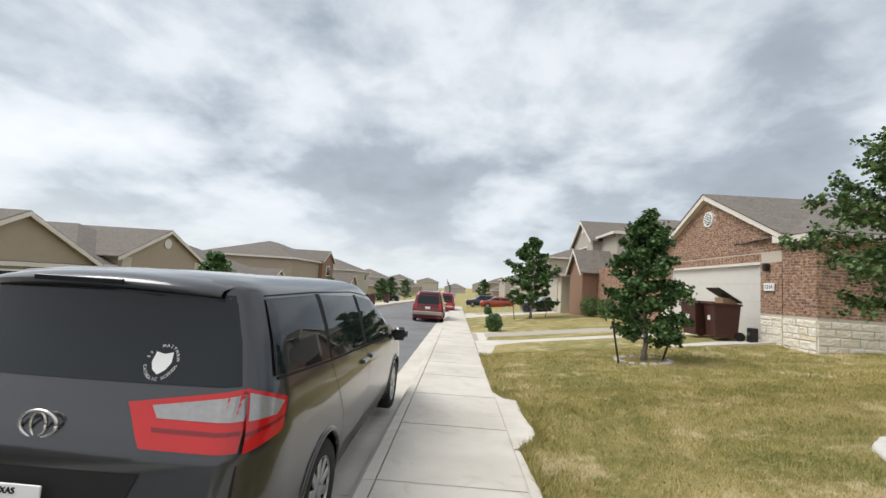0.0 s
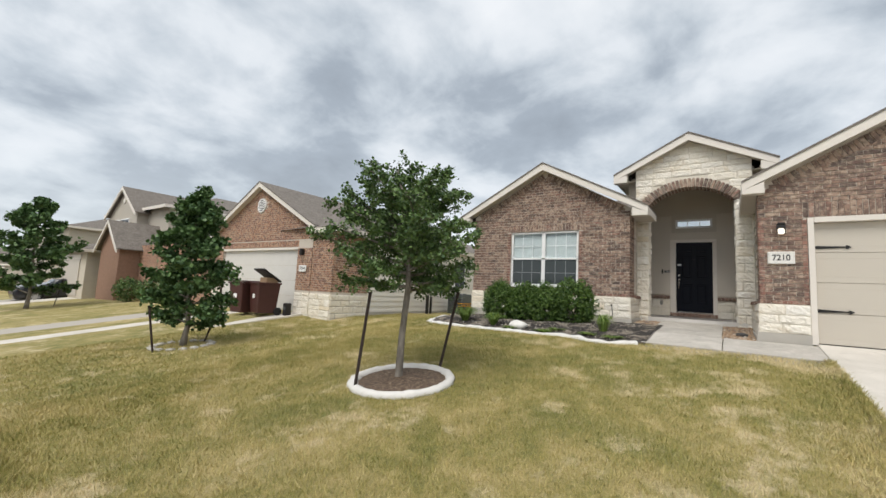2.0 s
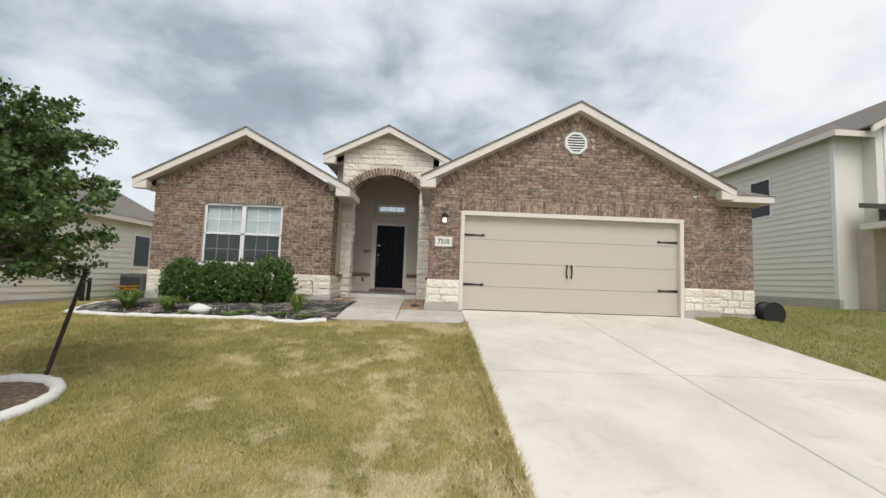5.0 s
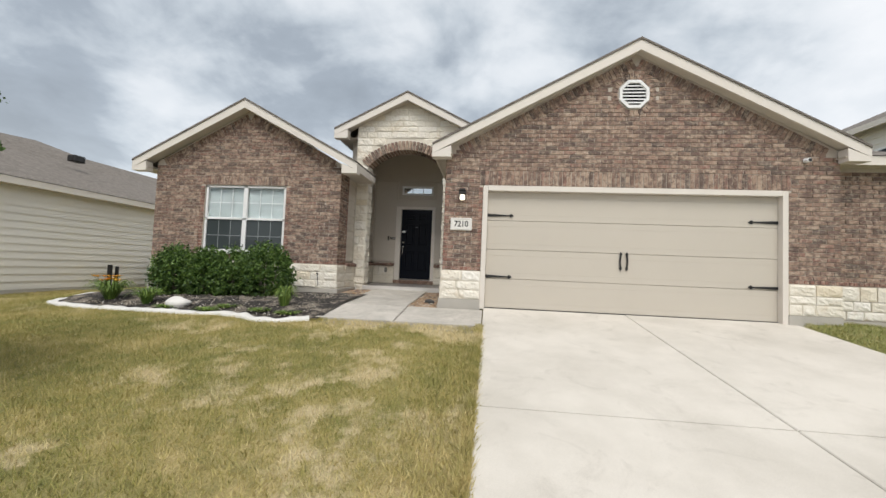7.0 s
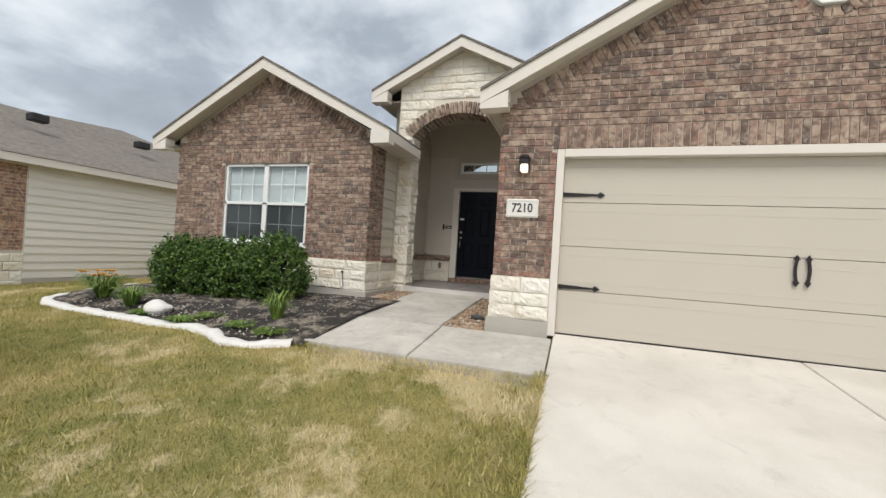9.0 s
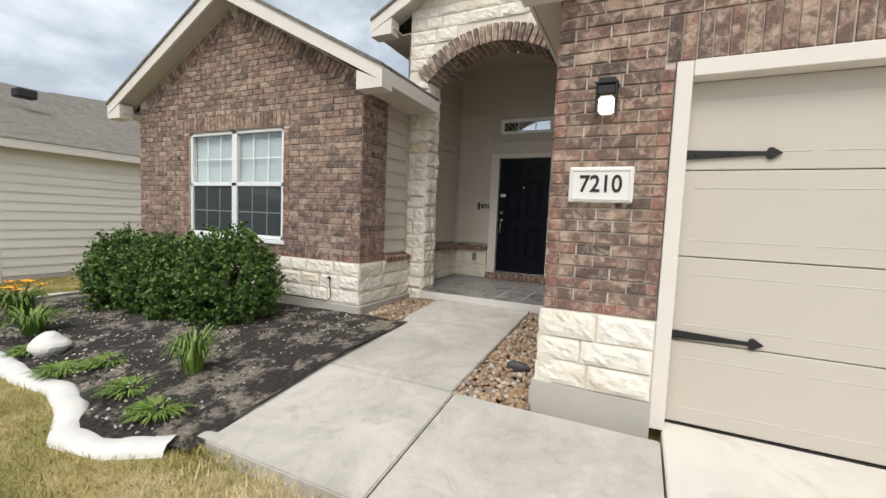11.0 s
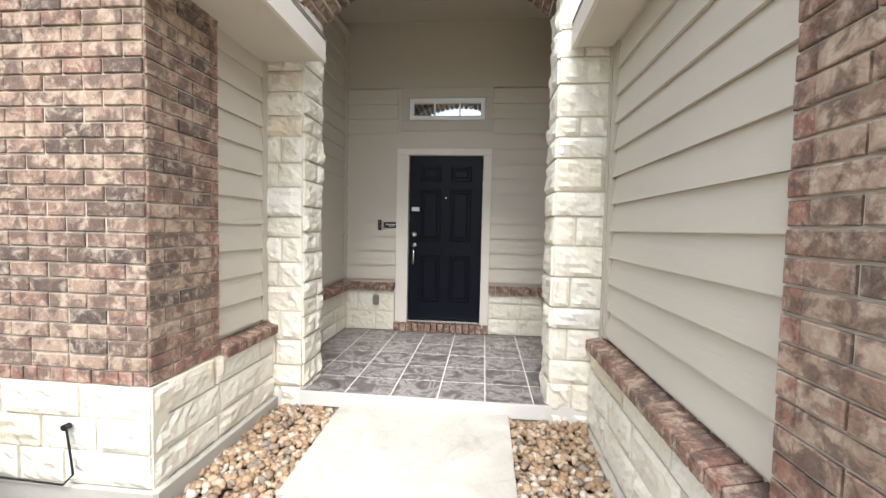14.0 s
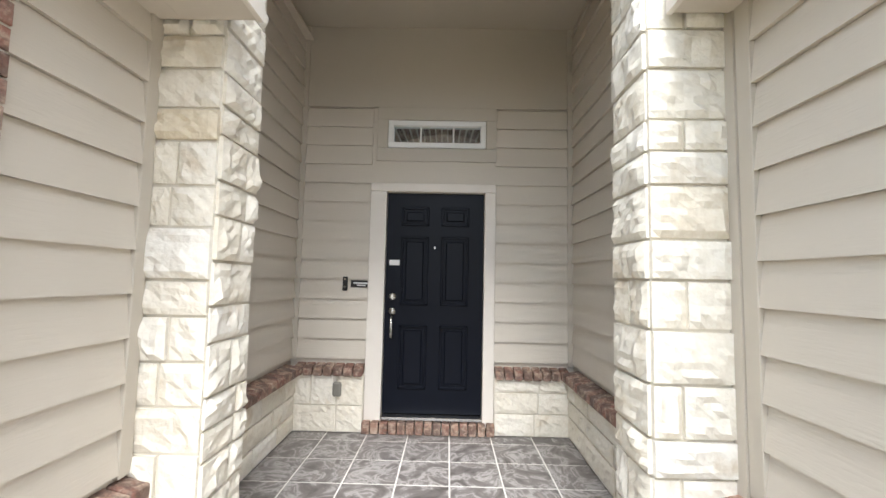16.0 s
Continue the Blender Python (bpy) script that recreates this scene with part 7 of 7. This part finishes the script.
rng = random.Random(3)
ring = thing("stone_ring", "low lumpy white-painted stone ring round the tree", "edging")
RC = (4.22, 4.52)
bm = bmesh.new()
rows = []
for k in range(90):
    a = 2 * math.pi * k / 90
    lump = 1 + 0.4 * noise.noise((math.cos(a) * 5, math.sin(a) * 5, 2.0)) + 0.10 * abs(math.sin(a * 7.5))
    row = []
    for q in range(8):
        b = 2 * math.pi * q / 8
        rr = 0.665 + 0.066 * lump * math.cos(b) + 0.012 * noise.noise((k * 0.7, q, 0))
        x, y = RC[0] + rr * 0.95 * math.cos(a), RC[1] + rr * math.sin(a)
        row.append(bm.verts.new((x, y, ground(x, y) + 0.015 + 0.058 * lump * math.sin(b))))
    rows.append(row)
for k in range(90):
    for q in range(8):
        bm.faces.new((rows[k][q], rows[(k + 1) % 90][q], rows[(k + 1) % 90][(q + 1) % 8], rows[k][(q + 1) % 8]))
part("border", bm, WHITE_STONE, ring, "", True)
n = Nodes("mulch_soil", 0.95)
n.color(n.ramp(n.noise(22, 6, 0.7, where="world"), [(0.3, (0.05, 0.035, 0.025)), (0.55, (0.16, 0.11, 0.075)), (0.72, (0.36, 0.29, 0.21))]))
n.bump(n.noise(50, 5, where="world"), 1.0, 0.03)
MULCH = n.m
verts = [(RC[0], RC[1], ground(*RC) + 0.05)] + [(RC[0] + 0.62 * math.cos(a), RC[1] + 0.62 * math.sin(a), ground(RC[0] + 0.62 * math.cos(a), RC[1] + 0.62 * math.sin(a)) + 0.02) for a in (2 * math.pi * k / 24 for k in range(24))]
tagged(new("mulch_bed", mesh_of("mulch_bed", verts, [(0, 1 + k, 1 + (k + 1) % 24) for k in range(24)], MULCH)), "brown bark mulch inside the stone ring", "mulch", kind="stuff")
ring2 = thing("stone_ring", "low ring of grey stones under the oak", "edging")
for k in range(16):
    a = 2 * math.pi * k / 16
    x, y = 4.0 + 0.55 * math.cos(a), 10.5 + 0.55 * math.sin(a)
    o = part("stone", pebble(0.10, rng, (1, 1, 0.5), 1), FOUNDATION, ring2, "", True)
    o.matrix_local = Matrix.Translation((x, y, ground(x, y) + 0.01))

# planting bed before the bedroom
n = Nodes("planting_bed_soil", 0.95)
c = n.ramp(n.noise(30, 6, 0.75, where="world"), [(0.35, (0.018, 0.016, 0.015)), (0.62, (0.06, 0.052, 0.046)), (0.75, (0.20, 0.18, 0.15))])
pale = n.ramp(n.noise(3.2, 7, 0.75, where="world"), [(0.50, (0, 0, 0)), (0.57, (1, 1, 1))])
n.color(n.mix(n.math("MULTIPLY", pale, 0.85), c, n.ramp(n.noise(26, 6, 0.7, where="world"), [(0.35, (0.16, 0.13, 0.10)), (0.7, (0.50, 0.44, 0.36))])))
n.bump(n.noise(60, 6, 0.7, where="world"), 1.0, 0.03)
BED = n.m
EDGE = [(8.02, 2.26), (7.86, 2.55), (7.80, 2.95), (7.98, 3.3), (8.10, 3.75), (8.08, 4.3), (8.14, 4.85), (8.2, 5.5), (8.25, 6.2), (8.35, 6.9), (8.6, 7.35), (9.0, 7.5), (9.6, 7.52), (10.2, 7.5)]


def bed_front(y):
    return float(np.interp(y, [p[1] for p in EDGE[:11]], [p[0] for p in EDGE[:11]]))


verts, faces = [], []
ys = np.linspace(2.12, 7.4, 50)
for y in ys:
    for k in range(24):
        x = bed_front(y) + (BX - 0.02 - bed_front(y)) * k / 23
        verts.append((x, y, ground(x, y) + 0.02 + 0.012 * noise.noise((x * 4, y * 4, 0)) + (0.03 if k > 3 else 0)))
for j in range(49):
    for k in range(23):
        faces.append((j * 24 + k, j * 24 + k + 1, j * 24 + k + 25, j * 24 + k + 24))
tagged(new("planting_bed", mesh_of("planting_bed", verts, faces, BED)), "dark mulch planting bed with pale gravelly patches", "planting bed", kind="structure")
edging = thing("bed_edging", "wavy white-painted concrete edging of the planting bed", "edging")
bm = bmesh.new()
fine = []
for (a, b), (c, d) in zip(EDGE, EDGE[1:]):
    for k in range(5):
        fine.append((a + (c - a) * k / 5, b + (d - b) * k / 5))
rows = []
for i, (x, y) in enumerate(fine):
    q, o = fine[min(i + 1, len(fine) - 1)], fine[max(i - 1, 0)]
    d = Vector((q[0] - o[0], q[1] - o[1], 0)).normalized()
    s = Vector((d.y, -d.x, 0))
    g = ground(x, y)
    j = 0.035 * noise.noise((x * 5, y * 5, 1))
    rows.append([bm.verts.new(Vector((x, y, g)) + s * a + Vector((0, 0, z + j))) for a, z in ((-0.09, -0.1), (-0.085, 0.02), (-0.05, 0.045), (0.05, 0.048), (0.09, 0.015), (0.10, -0.1))])
for a, b in zip(rows, rows[1:]):
    for i in range(5):
        bm.faces.new((a[i], a[i + 1], b[i + 1], b[i]))
part("border", bm, WHITE_STONE, edging, "", True)


def shrub(at, rx, ry, h, seed):
    rng = random.Random(seed)
    t = thing("shrub", "dense dark green clipped shrub in the planting bed", "shrub", at, 0, "shrubs under the window")
    bm = bmesh.new()
    for k in range(14):
        a = rng.uniform(0, 6.28)
        tube(bm, [(0, 0, 0), (rx * 0.4 * math.cos(a), ry * 0.4 * math.sin(a), h * 0.4), (rx * 0.7 * math.cos(a), ry * 0.7 * math.sin(a), h * 0.75)], [0.02, 0.012, 0.004], 5)
    part("stem_core", bm, BARK, t)
    pts = []
    for _ in range(520):
        d = Vector((rng.gauss(0, 1), rng.gauss(0, 1), rng.gauss(0, 1))).normalized()
        k = 1 + 0.14 * noise.noise(d * 2.3 + Vector((seed, 0, 0)))
        base = Vector((d.x * rx * k, d.y * ry * k, h * 0.5 + d.z * h * 0.5 * k))
        # a sprig: leaves along a short shoot pointing outward and up
        shoot = (d + Vector((0, 0, 0.7))).normalized() * rng.uniform(0.12, 0.24)
        base *= rng.uniform(0.72, 0.97)
        for j in range(34):
            pts.append((base + shoot * rng.random() + Vector((rng.gauss(0, 0.018), rng.gauss(0, 0.018), rng.gauss(0, 0.018))), d))
    leaves(pts, 0.036, rng, "foliage", BOX_LEAF, t, 1.4)


for k, (x, y, r, h) in enumerate(((9.60, 5.78, 0.38, 0.90), (9.64, 5.16, 0.35, 0.86), (9.64, 4.55, 0.37, 0.86), (9.70, 3.95, 0.44, 1.0))):
    shrub((x, y, ground(x, y)), r, r, h, 60 + k)


def clump(at, count, h, spread, seed, label, material, name="grass_clump", flowers=0):
    rng = random.Random(seed)
    t = thing(name, label, "plant", at)
    vs, fs = [], []
    for _ in range(count):
        a, r = rng.uniform(0, 6.28), rng.uniform(0.4, 1.0) * spread
        d = Vector((math.cos(a), math.sin(a), 0))
        s = Vector((-d.y, d.x, 0)) * rng.uniform(0.006, 0.011)
        hh = h * rng.uniform(0.6, 1.1)
        b = d * rng.uniform(0, 0.06)
        k = len(vs)
        p = [b, b + d * r * 0.35 + Vector((0, 0, hh * 0.75)), b + d * r * 0.75 + Vector((0, 0, hh * 0.95)), b + d * r + Vector((0, 0, hh * 0.7))]
        for i, q in enumerate(p):
            w = s * (1, 0.9, 0.6, 0.05)[i]
            vs += [q - w, q + w]
        for i in range(3):
            fs.append((k + 2 * i, k + 2 * i + 1, k + 2 * i + 3, k + 2 * i + 2))
    ob = new("foliage", mesh_of("foliage", vs, fs, material))
    ob.parent = t
    for k in range(flowers):
        a, r = rng.uniform(0, 6.28), spread * rng.uniform(0.1, 0.7)
        z = h * rng.uniform(0.95, 1.25)
        bm = bmesh.new()
        tube(bm, [(0, 0, 0), (r * math.cos(a), r * math.sin(a), z)], [0.004, 0.004], 4)
        st = part("flower_stalk", bm, DAY_LEAF, t)
        bm = bmesh.new()
        for i in range(6):
            b = i * math.pi / 3
            c = Vector((r * math.cos(a), r * math.sin(a), z))
            u = Vector((math.cos(b), math.sin(b), 0.5)) * 0.065
            w = Vector((-math.sin(b), math.cos(b), 0)) * 0.026
            bm.faces.new([bm.verts.new(q) for q in (c, c + u * 0.6 + w, c + u, c + u * 0.6 - w)])
        part("flower", bm, YELLOW, st, "orange-yellow bloom")


YELLOW = plain("daylily_petal", (0.75, 0.36, 0.02), 0.6)
clump(ground_at(8.75, 6.35, 0.02), 230, 0.36, 0.44, 91, "yellow-flowered daylily clump in the bed", DAY_LEAF, "daylily", 13)
clump(ground_at(8.55, 5.45, 0.02), 130, 0.3, 0.36, 92, "yellow-green arching grass clump in the bed", DAY_LEAF)
clump(ground_at(8.62, 2.98, 0.02), 110, 0.36, 0.24, 93, "bright green grass clump in the bed", DAY_LEAF)
for k, (x, y) in enumerate(((8.3, 3.2), (8.25, 4.1), (8.5, 3.9), (8.35, 4.9), (8.2, 2.7))):
    clump(ground_at(x, y, 0.0), 260, 0.07, 0.22, 95 + k, "low tuft of green weeds in the bed", DAY_LEAF, "weed_tuft")
rock = thing("rock", "pale weathered limestone rock in the planting bed", "rock", ground_at(8.42, 4.75, 0.07))
part("stone", pebble(0.16, rng, (0.9, 1.3, 0.75), 3), WHITE_STONE, rock)
for k, (x, y, s) in enumerate(((1.37, 19.2, 0.5), (2.2, 34.0, 0.4), (8.0, 24.0, 0.7), (7.6, 25.5, 0.8))):
    t = thing("bush", "small green bush on the lawn", "bush", ground_at(x, y))
    r2 = random.Random(k)
    pts = []
    for _ in range(2200):
        d = Vector((r2.gauss(0, 1), r2.gauss(0, 1), r2.gauss(0, 1))).normalized() * r2.uniform(0.5, 1.05)
        pts.append((Vector((d.x * s * 0.75, d.y * s * 0.75, s * 0.75 + d.z * s * 0.8)), d))
    leaves(pts, 0.075, r2, "foliage", ELM_LEAF, t, 0.8)

# river gravel on both sides of the path
n = Nodes("river_gravel", 0.75)
c = n.ramp(n.piece(), [(0.0, (0.30, 0.18, 0.09)), (0.2, (0.42, 0.30, 0.19)), (0.4, (0.20, 0.12, 0.075)), (0.55, (0.36, 0.22, 0.12)), (0.72, (0.50, 0.42, 0.33)), (0.85, (0.17, 0.14, 0.125)), (0.94, (0.55, 0.50, 0.43))], smooth=False)
n.color(n.mix(0.3, c, n.ramp(n.noise(60, 4, where="world"), [(0.3, (0.12, 0.08, 0.05)), (0.7, (0.5, 0.42, 0.33))])))
GRAVEL = n.m


def gravel(x0, x1, y0, y1, z0, z1, count, seed, label, keep=lambda x, y: True):
    rng = random.Random(seed)
    protos = []
    for _ in range(10):
        bm = pebble(1.0, rng, (1.0, rng.uniform(0.65, 0.95), rng.uniform(0.45, 0.65)), 1)
        bm.verts.index_update()
        protos.append(([v.co.copy() for v in bm.verts], [tuple(v.index for v in f.verts) for f in bm.faces]))
        bm.free()
    vs, fs = [], []
    for _ in range(count):
        x, y = rng.uniform(x0, x1), rng.uniform(y0, y1)
        if not keep(x, y):
            continue
        r = rng.uniform(0.018, 0.040)
        z = z0 + (z1 - z0) * (x - x0) / (x1 - x0) + rng.uniform(-0.015, 0.03)
        m = Matrix.Translation((x, y, z)) @ Euler((rng.uniform(-0.5, 0.5), rng.uniform(-0.5, 0.5), rng.uniform(0, 6.28))).to_matrix().to_4x4() @ Matrix.Scale(r, 4)
        pv, pf = rng.choice(protos)
        k = len(vs)
        vs += [m @ v for v in pv]
        fs += [tuple(i + k for i in f) for f in pf]
    ob = new("river_gravel", smooth_mesh("river_gravel", vs, fs, GRAVEL))
    tagged(ob, label, "gravel", kind="stuff")
    base = new("gravel_bed", mesh_of("gravel_bed", [(x0, y0, z0 - 0.025), (x1, y0, z1 - 0.025), (x1, y1, z1 - 0.025), (x0, y1, z0 - 0.025)], [(0, 1, 2, 3)], MULCH))
    tagged(base, "brown soil under the river gravel", "soil", kind="structure")


gravel(9.28, 11.72, 0.46, 1.0, 0.74, 0.86, 2200, 5, "brown and tan river gravel beside the path")
gravel(10.05, 11.72, 2.26, 2.82, 0.80, 0.86, 1500, 6, "tan river gravel between path and limestone wall", lambda x, y: y < 2.3 + (x - 10.0) * 1.0)
dark_rock = thing("rock", "dark grey river stone on the gravel", "rock", (9.9, 0.68, 0.83))
part("stone", pebble(0.075, rng, (0.7, 1.4, 0.6), 2), plain("dark_stone", (0.07, 0.07, 0.07), 0.6), dark_rock, "", True)
# small pale chips over the bed
chip_v, chip_f = [], []
rng = random.Random(77)
for _ in range(5200):
    y = rng.uniform(2.4, 6.6)
    x = rng.uniform(bed_front(y) + 0.1, BX - 0.1)
    r = rng.uniform(0.006, 0.022)
    k = len(chip_v)
    z = ground(x, y) + 0.045
    a = rng.uniform(0, 6.28)
    for q in ((1, 0, 0), (-0.4, 0.8, 0), (-0.5, -0.7, 0), (0, 0, 0.8)):
        chip_v.append((x + r * (q[0] * math.cos(a) - q[1] * math.sin(a)), y + r * (q[0] * math.sin(a) + q[1] * math.cos(a)), z + r * q[2]))
    chip_f += [(k, k + 1, k + 3), (k + 1, k + 2, k + 3), (k + 2, k, k + 3)]
n = Nodes("mulch_chips", 0.9)
n.color(n.ramp(n.piece(), [(0.0, (0.03, 0.027, 0.025)), (0.55, (0.07, 0.06, 0.05)), (0.75, (0.40, 0.35, 0.28)), (0.9, (0.60, 0.56, 0.50))], smooth=False))
tagged(new("mulch_chips", mesh_of("mulch_chips", chip_v, chip_f, n.m)), "mulch chips and pale stones strewn over the bed", "mulch", kind="stuff")


# ---- grass ----
def grass(x0, x1, y0, y1, count, seed, tall, wide, label, keep):
    r = np.random.RandomState(seed)
    x, y = r.uniform(x0, x1, count), r.uniform(y0, y1, count)
    ok = np.array([keep(a, b) for a, b in zip(x, y)])
    x, y = x[ok], y[ok]
    k = len(x)
    z = np.array([ground(a, b) for a, b in zip(x, y)])
    a = r.uniform(0, 6.283, k)
    h = tall * r.uniform(0.5, 1.2, k)
    w = wide * r.uniform(0.6, 1.2, k)
    lx, ly = r.normal(0, 0.6, k) * h, r.normal(0, 0.6, k) * h
    v = np.empty((k, 3, 3))
    v[:, 0] = np.stack([x - w * np.cos(a), y - w * np.sin(a), z - 0.01], 1)
    v[:, 1] = np.stack([x + w * np.cos(a), y + w * np.sin(a), z - 0.01], 1)
    v[:, 2] = np.stack([x + lx, y + ly, z + h], 1)
    me = bpy.data.meshes.new("grass")
    me.vertices.add(3 * k)
    me.vertices.foreach_set("co", v.reshape(-1).astype(np.float32))
    me.loops.add(3 * k)
    me.loops.foreach_set("vertex_index", np.arange(3 * k, dtype=np.int32))
    me.polygons.add(k)
    me.polygons.foreach_set("loop_start", np.arange(0, 3 * k, 3, dtype=np.int32))
    me.update(calc_edges=True)
    me.validate()
    me.materials.append(GRASS)
    return tagged(new("grass", me), label, "grass", kind="stuff")


def pad_edge(y):
    return float(np.interp(y, [3.0, 4.2, 5.24, 5.3, 5.6, 5.85, 6.6, 7.3, 7.4, 7.68, 7.85, 7.9], [0.45, 0.47, 0.43, 0.43, 0.62, 0.70, 0.66, 0.69, 0.50, 0.40, 0.36, 0.36]))


def on_lawn(x, y):
    if x < pad_edge(y) + 0.0 or (-5.54 < y < -0.34):
        return False
    if y > 12.45 or y < -12:
        return False
    if x > 8.1 and -0.4 < y < 2.3:
        return False
    if 2.2 < y < 7.5 and x > bed_front(y) - 0.08:
        return False
    if (x - RC[0]) ** 2 + (y - RC[1]) ** 2 < 0.36:
        return False
    return True


grass(0.3, 8.3, -0.36, 8.0, 230000, 1, 0.042, 0.0045, "short mown grass, green and straw mixed", on_lawn)
grass(0.3, 12.5, 6.5, 12.5, 110000, 2, 0.045, 0.007, "short mown grass before the neighbouring house", on_lawn)
grass(0.4, 13.0, -12.0, -5.5, 90000, 3, 0.05, 0.007, "green grass strip beside the driveway", on_lawn)
grass(0.36, 0.85, 2.0, 12.0, 16000, 4, 0.07, 0.005, "longer green grass along the pavement edge", lambda x, y: pad_edge(y) - 0.01 < x < pad_edge(y) + 0.12)
grass(0.4, 8.2, -0.37, -0.27, 9000, 5, 0.06, 0.005, "longer grass along the driveway edge", lambda x, y: True)

# ---- pieces of walls and floors ----
for item in LATE:
    me, m, parent = item[:3]
    ob = new(item[3] if len(item) > 3 else "brick", me)
    ob.parent = parent
    ob.matrix_local = m
